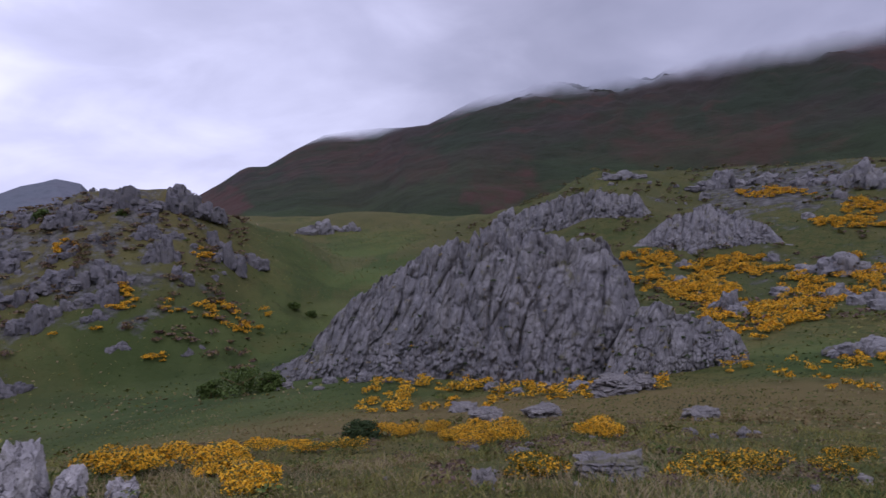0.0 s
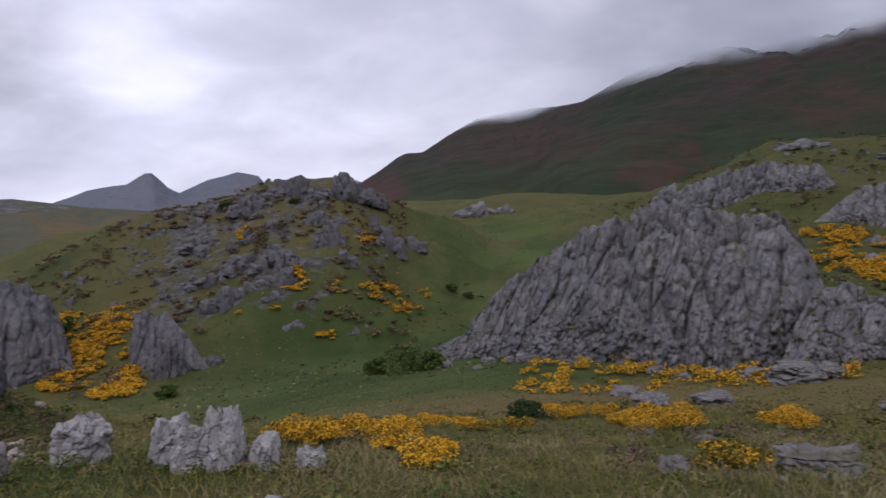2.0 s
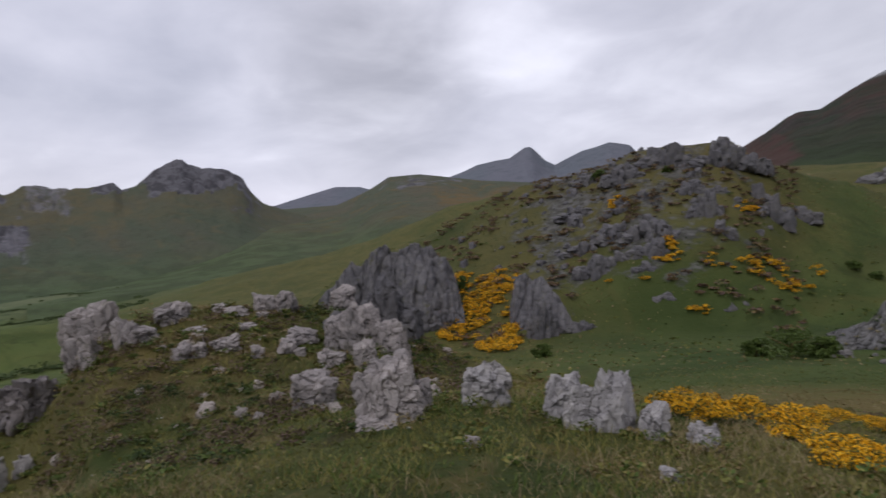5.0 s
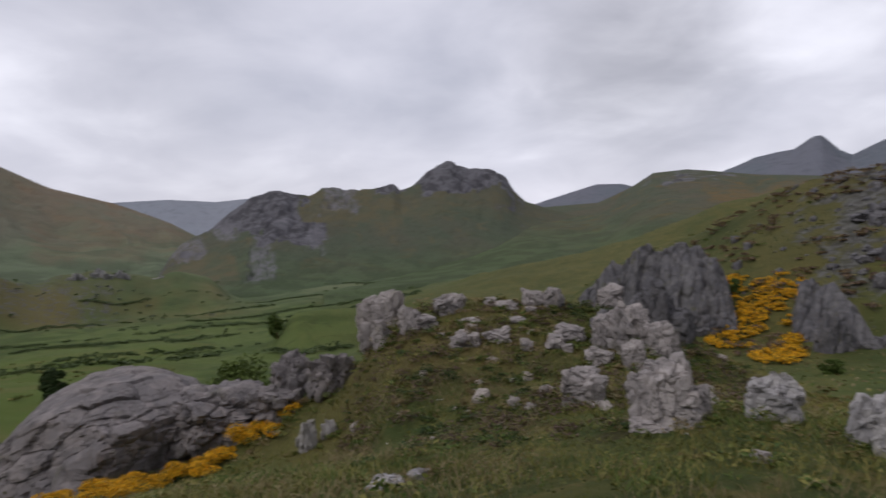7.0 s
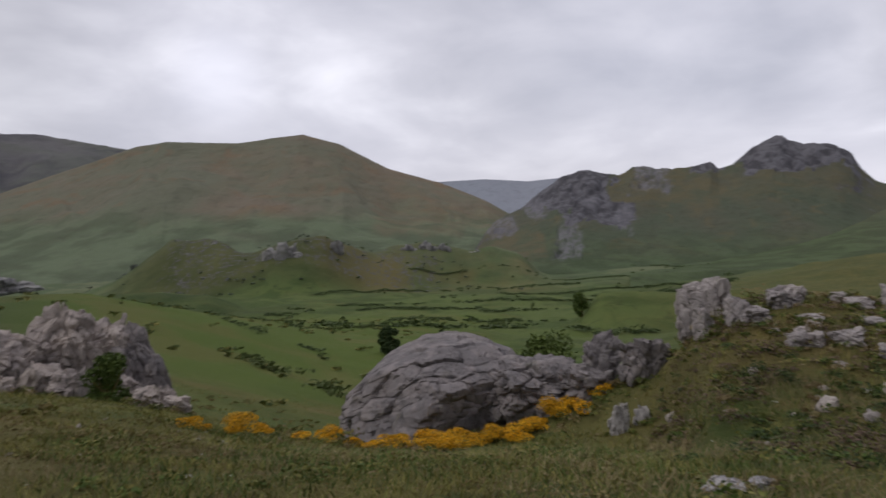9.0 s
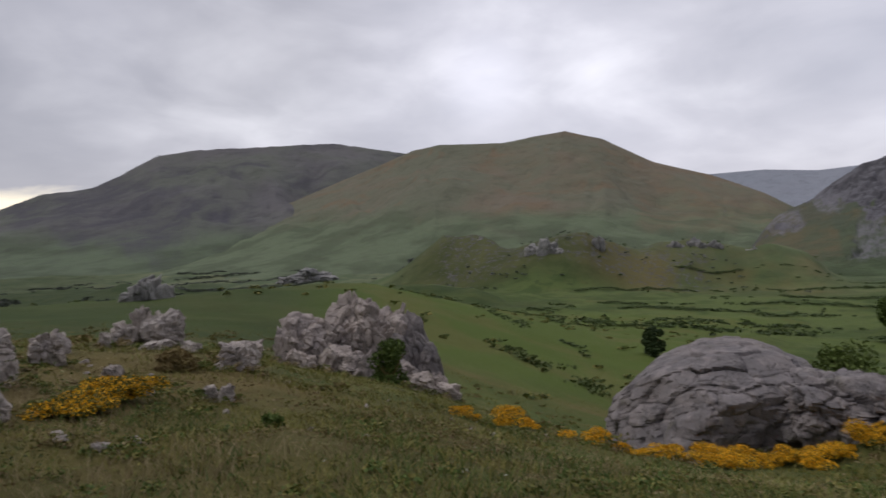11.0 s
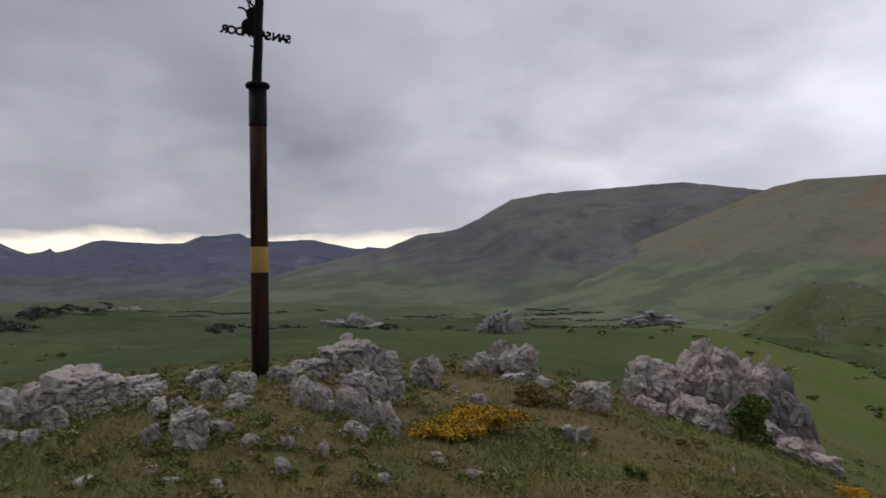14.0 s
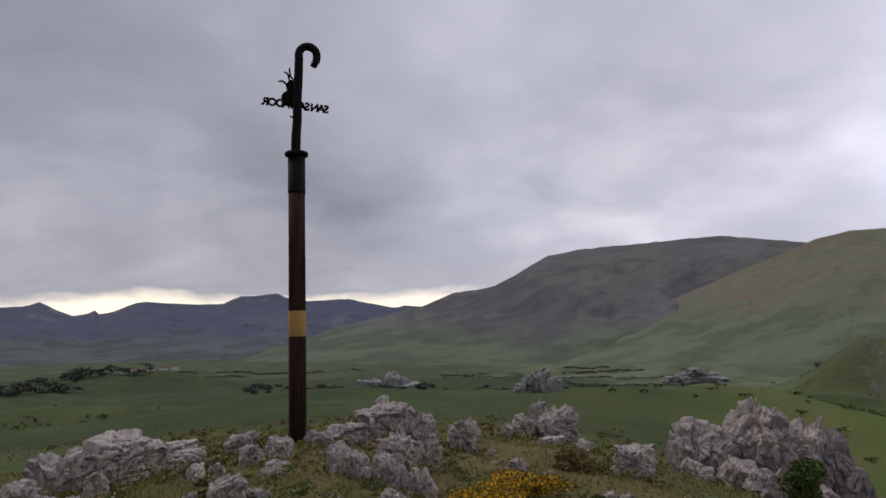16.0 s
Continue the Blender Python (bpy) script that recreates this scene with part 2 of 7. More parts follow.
def land(x, y):
    """Height of the ground."""
    x, y = np.asarray(x, float), np.asarray(y, float)
    az, d = bearing(x, y), np.hypot(x, y) + 1e-6
    u = np.interp(az, BEARINGS, range(len(BEARINGS)))
    v = np.interp(np.log(d + 3), np.log(np.array(REACH) + 3.0), range(len(REACH)))
    z = catmull(LAND, u, v)
    z = np.where(d > 1000, z - (d - 1000) * 0.012, z)
    for pts, foot, floor, k, bend in ((HILL_B, 0.5, -14, 3, 1.1), (HILL_D, 0.66, -19, 2, 0.9), (SPUR, 0.62, -30, 4, 1.0), (MID_HILL, 0.84, -62, 3, 0.85), (SPUR_GREEN, 0.75, -42, 3, 0.7), (HEATH_RIDGE, 0.86, -52, 2, 0.8), (SPUR_LEFT, 0.8, -36, 2, 0.8), (LOW_HILLS, 0.84, -62, 4, 0.8), (KNOLL, 0.66, -2.5, 0.5, 1.0)):
        inside = sstep(pts[0][0], pts[0][0] + 3, az) * (1 - sstep(pts[-1][0] - 3, pts[-1][0], az))
        near = pts is KNOLL
        low = np.minimum(floor, crest(pts, az)[1] - 0.5) if near else floor
        h = ridge_height(pts, az, d, foot, low, bend, 0.3 if near else 0.12)
        z = np.where(inside > 0, z + (smax(z, h, k) - z) * inside, z)
    amp = np.clip((d - 2) * 0.012, 0, 2.2)
    z = z + amp * fbm2(x / 28, y / 28, 4, 3) + np.clip(d * 0.02, 0, 0.14) * fbm2(x / 1.7, y / 1.7, 3, 9)
    z = z + np.clip((d - 150) * 0.006, 0, 7) * fbm2(x / 130, y / 130, 4, 21)
    knolls = sstep(480, 620, d) * (1 - sstep(1300, 1700, d)) * sstep(98, 108, az)
    z = z + knolls * (7.0 * np.maximum(fbm2(x / 75 + 9, y / 75, 3, 27), -0.15) + 2.2 * fbm2(x / 24, y / 24, 3, 29, 0.6))
    return z + EYE


def land1(x, y):
    return float(land(np.array([x]), np.array([y]))[0])


def polar(az, d):
    return -math.sin(radians(az)) * d, math.cos(radians(az)) * d


# ---------------------------------------------------------------- materials
def material(name, rough=0.9, spec=0.3):
    mat = bpy.data.materials.new(name)
    mat.use_nodes = True
    nt = mat.node_tree
    b = nt.nodes["Principled BSDF"]
    b.inputs["Roughness"].default_value = rough
    b.inputs["Specular IOR Level"].default_value = spec
    return mat, nt, b


class Nodes:
    """Short hand for node graphs."""

    def __init__(self, nt):
        self.nt = nt
        self.geo = nt.nodes.new("ShaderNodeNewGeometry")

    def put(self, sock, v):
        if isinstance(v, bpy.types.NodeSocket):
            self.nt.links.new(v, sock)
        elif isinstance(v, (tuple, list)) and len(v) == 3 and len(sock.default_value) == 4:
            sock.default_value = (*v, 1)
        else:
            sock.default_value = v

    def noise(self, scale, detail=4, rough=0.55, vec=None, dist=0.0):
        n = self.nt.nodes.new("ShaderNodeTexNoise")
        n.inputs["Scale"].default_value, n.inputs["Detail"].default_value, n.inputs["Roughness"].default_value = scale, detail, rough
        n.inputs["Distortion"].default_value = dist
        self.nt.links.new(vec or self.geo.outputs["Position"], n.inputs["Vector"])
        return n.outputs[0]

    def voronoi(self, scale, feature="DISTANCE_TO_EDGE", vec=None):
        n = self.nt.nodes.new("ShaderNodeTexVoronoi")
        n.feature = feature
        n.inputs["Scale"].default_value = scale
        self.nt.links.new(vec or self.geo.outputs["Position"], n.inputs["Vector"])
        return n.outputs["Distance"]

    def squeeze(self, sx, sy, sz):
        n = self.nt.nodes.new("ShaderNodeMapping")
        n.inputs["Scale"].default_value = (sx, sy, sz)
        self.nt.links.new(self.geo.outputs["Position"], n.inputs[0])
        return n.outputs[0]

    def step(self, v, a, b):
        n = self.nt.nodes.new("ShaderNodeMapRange")
        n.inputs["From Min"].default_value, n.inputs["From Max"].default_value = a, b
        n.interpolation_type = "SMOOTHSTEP"
        self.nt.links.new(v, n.inputs["Value"])
        return n.outputs[0]

    def mix(self, f, a, b, kind="MIX"):
        n = self.nt.nodes.new("ShaderNodeMixRGB")
        n.blend_type = kind
        for s, v in zip(n.inputs, (f, a, b)):
            self.put(s, v)
        return n.outputs[0]

    def math(self, op, a, b=0.0):
        n = self.nt.nodes.new("ShaderNodeMath")
        n.operation = op
        self.put(n.inputs[0], a)
        self.put(n.inputs[1], b)
        return n.outputs[0]

    def bump(self, b, h, strength, dist):
        n = self.nt.nodes.new("ShaderNodeBump")
        n.inputs["Strength"].default_value, n.inputs["Distance"].default_value = strength, dist
        self.nt.links.new(h, n.inputs["Height"])
        self.nt.links.new(n.outputs[0], b.inputs["Normal"])

    def attr(self, name):
        n = self.nt.nodes.new("ShaderNodeAttribute")
        n.attribute_name = name
        sep = self.nt.nodes.new("ShaderNodeSeparateColor")
        self.nt.links.new(n.outputs["Color"], sep.inputs[0])
        return sep.outputs


def limestone(name, tone=(0.30, 0.29, 0.30), warm=(0.36, 0.32, 0.30), scale=1.0, moss=0.3):
    mat, nt, b = material(name, 0.92, 0.2)
    g = Nodes(nt)
    dark, pale = tuple(v * 0.5 for v in tone), tuple(min(0.7, v * 1.22) for v in warm)
    c = g.mix(g.step(g.noise(0.5 * scale, 5), 0.42, 0.62), tone, warm)
    c = g.mix(g.math("MULTIPLY", g.step(g.noise(1.4 * scale, 8, 0.66), 0.47, 0.64), 0.8), c, pale)
    c = g.mix(g.math("MULTIPLY", g.step(g.noise(1.2 * scale, 7, 0.62, g.squeeze(1.9, 1.9, 0.3)), 0.54, 0.70), 0.65), c, dark)
    c = g.mix(g.math("MULTIPLY", g.step(g.noise(9 * scale, 6, 0.7), 0.54, 0.72), 0.45), c, dark)
    wav = g.nt.nodes.new("ShaderNodeVectorMath")
    wav.operation = "ADD"
    nt.links.new(g.squeeze(1.0, 1.0, 0.5), wav.inputs[0])
    tex = nt.nodes.new("ShaderNodeTexNoise")
    tex.inputs["Scale"].default_value, tex.inputs["Detail"].default_value = 1.3 * scale, 5
    nt.links.new(g.geo.outputs["Position"], tex.inputs["Vector"])
    nt.links.new(tex.outputs["Color"], wav.inputs[1])
    crack = g.step(g.voronoi(1.1 * scale, vec=wav.outputs[0]), 0.0, 0.03)
    c = g.mix(g.math("MULTIPLY", g.math("SUBTRACT", 1.0, crack), 0.55), c, (0.06, 0.055, 0.05))
    pits = g.step(g.noise(24 * scale, 4, 0.6), 0.58, 0.68)
    c = g.mix(g.math("MULTIPLY", pits, 0.45), c, tuple(v * 0.42 for v in tone))
    joint = g.step(g.voronoi(3.1 * scale, vec=wav.outputs[0]), 0.0, 0.045)
    c = g.mix(g.math("MULTIPLY", g.math("SUBTRACT", 1.0, joint), 0.14), c, (0.07, 0.065, 0.06))
    if moss:
        c = g.mix(g.math("MULTIPLY", g.step(g.noise(0.9 * scale, 7, 0.68), 0.57, 0.68), moss), c, (0.12, 0.115, 0.05))
    g.put(b.inputs["Base Color"], c)
    h = g.math("ADD", g.math("ADD", g.math("MULTIPLY", g.noise(7 * scale, 9, 0.7), 0.7), g.math("ADD", g.math("MULTIPLY", crack, 0.6), g.math("MULTIPLY", joint, 0.12))), g.math("MULTIPLY", g.noise(1.6 * scale, 6, 0.62, g.squeeze(1.0, 1.0, 0.5)), 1.1))
    g.bump(b, h, 0.75, 0.085 / scale)
    return mat


def hillside(name, green, brown, rock, heath, size=60.0, rockiness=0.62, cloud=None, meadow=None):
    """Far slopes: grass, heath, scree and bare rock in patches; cloud: heights between which the cloud swallows them;
    meadow: colour at the foot, of pastures and on DUSK of painted haze, and the height up to which it climbs."""
    mat, nt, b = material(name, 0.95, 0.1)
    g = Nodes(nt)
    s = 1.0 / size
    pos = nt.nodes.new("ShaderNodeSeparateXYZ")
    nt.links.new(g.geo.outputs["Position"], pos.inputs[0])
    c = g.mix(g.step(g.noise(0.9 * s, 5, 0.55, dist=0.4), 0.40, 0.62), green, brown)
    c = g.mix(g.math("MULTIPLY", g.step(g.noise(2.3 * s, 6, 0.6, dist=0.6), 0.52, 0.68), 0.8), c, heath)
    if meadow:
        up = g.math("ADD", pos.outputs[2], g.math("MULTIPLY", g.math("SUBTRACT", g.noise(1.1 * s, 5, 0.6), 0.5), meadow[2]))
        field = g.mix(g.step(g.noise(2.6 * s, 3, 0.5), 0.42, 0.58), meadow[0], tuple(v * 0.72 for v in meadow[0]))
        c = g.mix(g.step(up, meadow[1] + 40, meadow[1] - 40), c, field)
    c = g.mix(g.math("MULTIPLY", g.step(g.noise(8 * s, 6, 0.65), 0.48, 0.72), 0.4), c, tuple(v * 0.5 for v in green))
    sep = nt.nodes.new("ShaderNodeSeparateXYZ")
    nt.links.new(g.geo.outputs["Normal"], sep.inputs[0])
    steep = g.math("SUBTRACT", 1.0, sep.outputs[2])
    cover = g.attr("bare")
    c = g.mix(g.math("MULTIPLY", cover[2], g.math("ADD", 0.35, g.step(g.noise(3.1 * s, 7, 0.66, dist=0.6), 0.38, 0.6))), c, heath)
    bare = g.math("MULTIPLY", cover[0], 0.42)
    rk = g.step(g.math("ADD", g.math("ADD", bare, g.math("MULTIPLY", steep, 0.6)), g.noise(1.7 * s, 8, 0.62)), rockiness, rockiness + 0.1)
    c = g.mix(rk, c, g.mix(g.step(g.noise(3.2 * s, 8, 0.68, g.squeeze(1.6, 1.6, 0.6), 0.5), 0.42, 0.60), rock, tuple(v * 0.5 for v in rock)))
    chute = g.math("MULTIPLY", g.math("MULTIPLY", cover[1], 0.6), g.math("ADD", 0.3, g.step(g.noise(6 * s, 7, 0.68, g.squeeze(1.5, 1.5, 0.4)), 0.36, 0.6)))
    c = g.mix(chute, c, tuple(min(0.5, v * 1.35) for v in rock))
    g.put(b.inputs["Base Color"], c)
    g.bump(b, g.math("ADD", g.noise(5 * s, 8, 0.62), g.math("MULTIPLY", g.noise(1.6 * s, 5, 0.6), 2.0)), 0.6, 0.08 * size)
    if cloud:
        wisps = g.math("MULTIPLY", g.math("SUBTRACT", g.noise(1.1 * s, 4, 0.5, dist=0.5), 0.5), cloud[2])
        veil = g.step(g.math("ADD", pos.outputs[2], wisps), cloud[0], cloud[1])
        clear, mx = nt.nodes.new("ShaderNodeBsdfTransparent"), nt.nodes.new("ShaderNodeMixShader")
        nt.links.new(veil, mx.inputs[0])
        nt.links.new(b.outputs[0], mx.inputs[1])
        nt.links.new(clear.outputs[0], mx.inputs[2])
        nt.links.new(mx.outputs[0], nt.nodes["Material Output"].inputs["Surface"])
    return mat


def turf():
    mat, nt, b = material("turf", 0.95, 0.15)
    g = Nodes(nt)
    rock, dry, lush = g.attr("cover")[:3]
    far, gloom, bright = g.attr("pasture")[:3]
    olive, straw, green = (0.128, 0.116, 0.034), (0.196, 0.150, 0.058), (0.043, 0.070, 0.016)
    c = g.mix(g.step(g.noise(0.16, 5, 0.6), 0.4, 0.62), olive, (0.080, 0.092, 0.025))
    c = g.mix(g.math("MULTIPLY", g.step(g.noise(0.55, 6, 0.65, dist=0.6), 0.5, 0.60), 0.8), c, (0.052, 0.072, 0.018))
    c = g.mix(g.math("MULTIPLY", g.step(g.noise(1.1, 7, 0.7, dist=0.5), 0.52, 0.66), 0.8), c, (0.165, 0.132, 0.048))
    c = g.mix(g.math("MULTIPLY", g.step(g.noise(0.85, 6, 0.66, dist=0.8), 0.57, 0.66), 0.7), c, (0.058, 0.046, 0.020))
    fields = g.mix(g.step(g.noise(0.022, 6, 0.62, g.squeeze(1.0, 1.0, 3.0), 1.2), 0.42, 0.56), tuple(1.2 * v for v in green), (0.098, 0.135, 0.036))
    fields = g.mix(g.math("MULTIPLY", g.step(g.noise(0.05, 6, 0.66, dist=0.8), 0.54, 0.66), 0.7), fields, (0.105, 0.105, 0.030))
    fields = g.mix(g.math("MULTIPLY", g.step(g.noise(0.11, 7, 0.7, dist=0.6), 0.56, 0.66), 0.7), fields, (0.026, 0.044, 0.012))
    c = g.mix(g.math("MULTIPLY", lush, 0.9), c, fields)
    # bright: sunlight on the spur put into its green
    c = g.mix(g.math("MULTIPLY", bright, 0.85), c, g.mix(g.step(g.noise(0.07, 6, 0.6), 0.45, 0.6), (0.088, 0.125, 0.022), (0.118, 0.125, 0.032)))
    # distant meadows paled and greyed: haze put into the colour
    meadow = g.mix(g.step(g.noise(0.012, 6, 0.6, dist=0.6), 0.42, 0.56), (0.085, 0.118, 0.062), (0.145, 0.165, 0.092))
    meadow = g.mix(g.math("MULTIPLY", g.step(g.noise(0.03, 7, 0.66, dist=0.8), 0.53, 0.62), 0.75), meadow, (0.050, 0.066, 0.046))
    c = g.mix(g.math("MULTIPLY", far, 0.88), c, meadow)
    c = g.mix(g.math("MULTIPLY", dry, 0.8), c, g.mix(g.noise(0.3, 5), straw, (0.137, 0.099, 0.041)))
    # gloom: hillside shade and dark scrub, both put into the turf colour
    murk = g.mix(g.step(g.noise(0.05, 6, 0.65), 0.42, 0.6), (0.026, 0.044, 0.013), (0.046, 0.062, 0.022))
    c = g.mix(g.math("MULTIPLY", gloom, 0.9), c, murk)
    c = g.mix(g.math("MULTIPLY", g.step(g.noise(7, 8, 0.75), 0.5, 0.75), 0.5), c, (0.045, 0.052, 0.014))
    stone = g.mix(g.step(g.noise(0.6, 7, 0.7), 0.4, 0.65), (0.06, 0.058, 0.055), (0.17, 0.165, 0.165))
    rk = g.step(g.math("ADD", rock, g.math("MULTIPLY", g.math("SUBTRACT", g.noise(0.16, 10, 0.72), 0.5), 2.0)), 0.52, 0.74)
    c = g.mix(g.math("MULTIPLY", g.math("MULTIPLY", rk, g.step(rock, 0.02, 0.2)), 0.85), c, stone)
    g.put(b.inputs["Base Color"], c)
    g.bump(b, g.math("ADD", g.noise(9, 8, 0.75), g.math("MULTIPLY", g.noise(1.5, 5), 2.0)), 0.7, 0.12)
    return mat


def leafy(name, a, b_col, rough=0.75):
    mat, nt, b = material(name, rough, 0.25)
    g = Nodes(nt)
    isl = g.geo.outputs["Random Per Island"]
    c = g.mix(isl, a, b_col)
    c = g.mix(g.math("MULTIPLY", g.step(g.noise(0.9, 4), 0.4, 0.65), 0.5), c, tuple(v * 0.6 for v in a))
    g.put(b.inputs["Base Color"], c)
    return mat


M_TURF = turf()
M_ROCK = limestone("limestone", (0.36, 0.343, 0.346), (0.43, 0.405, 0.39), 2.2, 0.35)
M_ROCK_WARM = limestone("weathered_limestone", (0.375, 0.335, 0.312), (0.45, 0.395, 0.352), 2.4, 0.35)
M_ROCK_KNOLL = limestone("pinkish_grey_limestone", (0.315, 0.285, 0.275), (0.39, 0.35, 0.33), 2.2, 0.45)
M_TURF_ROCK = limestone("lichened_limestone", (0.165, 0.155, 0.150), (0.235, 0.220, 0.205), 2.6, 0.8)
M_BOULDER = limestone("dark_limestone", (0.195, 0.178, 0.178), (0.25, 0.222, 0.215), 2.0, 0.35)
M_JAG = limestone("pinkish_limestone", (0.35, 0.305, 0.287), (0.43, 0.37, 0.33), 1.3, 0.35)
M_CRAG = limestone("fluted_limestone", (0.182, 0.176, 0.180), (0.232, 0.224, 0.220), 0.6, 0.75)
M_CRAG_DARK = limestone("dark_fluted_limestone", (0.132, 0.127, 0.136), (0.168, 0.160, 0.162), 0.6, 0.6)
M_FAR_ROCK = limestone("distant_limestone", (0.24, 0.235, 0.235), (0.30, 0.29, 0.275), 0.12, 0.5)
M_GORSE = leafy("gorse_flower", (0.78, 0.40, 0.008), (0.88, 0.50, 0.02))
M_GORSE_LEAF = leafy("gorse_green", (0.090, 0.105, 0.020), (0.170, 0.155, 0.034))
M_HEATH = leafy("heath_twig", (0.180, 0.125, 0.054), (0.212, 0.170, 0.065))
M_LEAF = leafy("leaf_green", (0.064, 0.100, 0.020), (0.106, 0.150, 0.031))
M_DARK_LEAF = leafy("leaf_dark", (0.032, 0.055, 0.018), (0.053, 0.080, 0.024))
M_BLADE = leafy("grass_blade", (0.150, 0.168, 0.036), (0.285, 0.240, 0.075))
M_STRAW = leafy("dry_grass", (0.26, 0.20, 0.10), (0.33, 0.27, 0.15))
M_PETAL = leafy("petal_white", (0.6, 0.6, 0.55), (0.75, 0.75, 0.7))


# ---------------------------------------------------------------- mesh tools
def mesh_of(name, verts, quads, mats=(), index=None, smooth=True):
    """A mesh from arrays of vertices (n, 3) and faces (m, 3 or 4)."""
    me = bpy.data.meshes.new(name)
    verts, quads = np.asarray(verts, np.float32), np.asarray(quads, np.int32)
    k = quads.shape[1]
    me.vertices.add(len(verts))
    me.vertices.foreach_set("co", verts.ravel())
    me.loops.add(quads.size)
    me.loops.foreach_set("vertex_index", quads.ravel())
    me.polygons.add(len(quads))
    me.polygons.foreach_set("loop_start", np.arange(0, quads.size, k, dtype=np.int32))
    me.polygons.foreach_set("loop_total", np.full(len(quads), k, np.int32))
    me.polygons.foreach_set("use_smooth", np.full(len(quads), smooth))
    for mt in mats:
        me.materials.append(mt)
    if index is not None:
        me.polygons.foreach_set("material_index", np.asarray(index, np.int32))
    me.update(calc_edges=True)
    me.validate()
    return me


def sheet_quads(n, m):
    i, j = np.meshgrid(np.arange(n - 1), np.arange(m - 1), indexing="ij")
    a = (i * m + j).ravel()
    return np.stack([a, a + 1, a + m + 1, a + m], 1)


def polar_sheet(name, azs, ds, height, mats):
    A, D = np.meshgrid(np.radians(azs), ds, indexing="ij")
    X, Y = -np.sin(A) * D, np.cos(A) * D
    Z = height(X, Y)
    q = sheet_quads(len(azs), len(ds))[:, ::-1]
    return mesh_of(name, np.stack([X.ravel(), Y.ravel(), Z.ravel()], 1), q, mats), X, Y, Z


# ---------------------------------------------------------------- ground
def build_ground():
    azs = np.concatenate([np.arange(-100, -22, 3.0), np.arange(-22, 198, 0.36), np.arange(198, 261, 3.0)])
    azs = azs[azs < 260]
    azs = np.append(azs, 260.0)
    ds = np.concatenate([[0.02], 0.6 * 1.030 ** np.arange(0, 306)])
    me, X, Y, Z = polar_sheet("ground", azs, ds, land, [M_TURF])
    az, d = bearing(X, Y), np.hypot(X, Y)
    n1, n2 = fbm2(X / 22, Y / 22, 4, 31), fbm2(X / 6, Y / 6, 4, 41)

    def blob(a0, a1, d0, d1, soft=0.25):
        wa, wd = (a1 - a0) * soft, (d1 - d0) * soft
        return sstep(a0 - wa, a0 + wa, az) * (1 - sstep(a1 - wa, a1 + wa, az)) * sstep(d0 - wd, d0 + wd, d) * (1 - sstep(d1 - wd, d1 + wd, d))

    rock = 0.62 * blob(34, 57, 112, 178) + 0.4 * blob(-14, 12, 180, 240) + 0.42 * blob(-18, -4, 110, 240, 0.15) + 0.55 * blob(106, 131, 590, 735, 0.12)
    rock = np.clip(rock, 0, 1)
    lush = 0.7 * blob(-30, 20, 1.5, 15, 0.3) * np.clip(0.7 + n2, 0, 1) + blob(20, 52, 55, 130) + blob(-30, -6, 55, 85) + blob(18, 32, 120, 240, 0.4) + blob(85, 200, 40, 900, 0.1) + blob(150, 200, 30, 220, 0.1) * 0.5
    lush = np.clip(lush + 0.35 * n1, 0, 1)
    dry = 0.85 * blob(-24, 36, 30, 58, 0.2) * np.clip(0.8 + n1, 0, 1) + 0.3 * blob(-22, 50, 15, 56, 0.3) + 0.55 * blob(-30, 45, 150, 330) * (n1 > 0) + 0.9 * np.clip(n2 * 1.6, 0, 1) * (d < 60) + 0.7 * blob(34, 58, 108, 178) + 0.9 * blob(110.5, 117.5, 585, 690, 0.2) + 0.75 * blob(98, 112, 560, 740, 0.2) * np.clip(0.4 + n1, 0, 1) + 0.5 * blob(117, 132, 590, 720, 0.15) + 0.12 * blob(55, 90, 160, 420) + 0.8 * blob(118, 215, 1, 13, 0.15) * np.clip(0.75 + n2, 0, 1)
    dry = np.clip(dry * (1 - 0.7 * blob(20, 52, 55, 130)), 0, 1)
    col = np.stack([rock.ravel(), dry.ravel(), lush.ravel(), np.ones(rock.size)], 1).astype(np.float32)
    at = me.color_attributes.new("cover", "FLOAT_COLOR", "POINT")
    at.data.foreach_set("color", col.ravel())
    # far: where the turf takes on its painted haze
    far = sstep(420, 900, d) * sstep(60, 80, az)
    # heathy knolls of the valley floor; shade painted on the hill behind the post, sun on the spur
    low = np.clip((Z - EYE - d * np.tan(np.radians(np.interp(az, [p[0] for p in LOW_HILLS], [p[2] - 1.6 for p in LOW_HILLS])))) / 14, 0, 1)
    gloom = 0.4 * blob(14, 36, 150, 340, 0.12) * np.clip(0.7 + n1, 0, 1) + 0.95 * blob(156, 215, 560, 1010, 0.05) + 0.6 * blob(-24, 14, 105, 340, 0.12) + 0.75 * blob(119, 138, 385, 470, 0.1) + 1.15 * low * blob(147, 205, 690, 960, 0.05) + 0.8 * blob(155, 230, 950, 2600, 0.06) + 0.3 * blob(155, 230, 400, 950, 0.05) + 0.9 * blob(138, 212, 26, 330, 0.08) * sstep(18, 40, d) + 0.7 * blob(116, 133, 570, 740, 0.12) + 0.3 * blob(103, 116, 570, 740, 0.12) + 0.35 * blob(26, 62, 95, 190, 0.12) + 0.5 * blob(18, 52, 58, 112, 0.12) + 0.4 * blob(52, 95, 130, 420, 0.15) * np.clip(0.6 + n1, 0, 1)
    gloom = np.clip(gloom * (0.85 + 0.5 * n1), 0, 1)
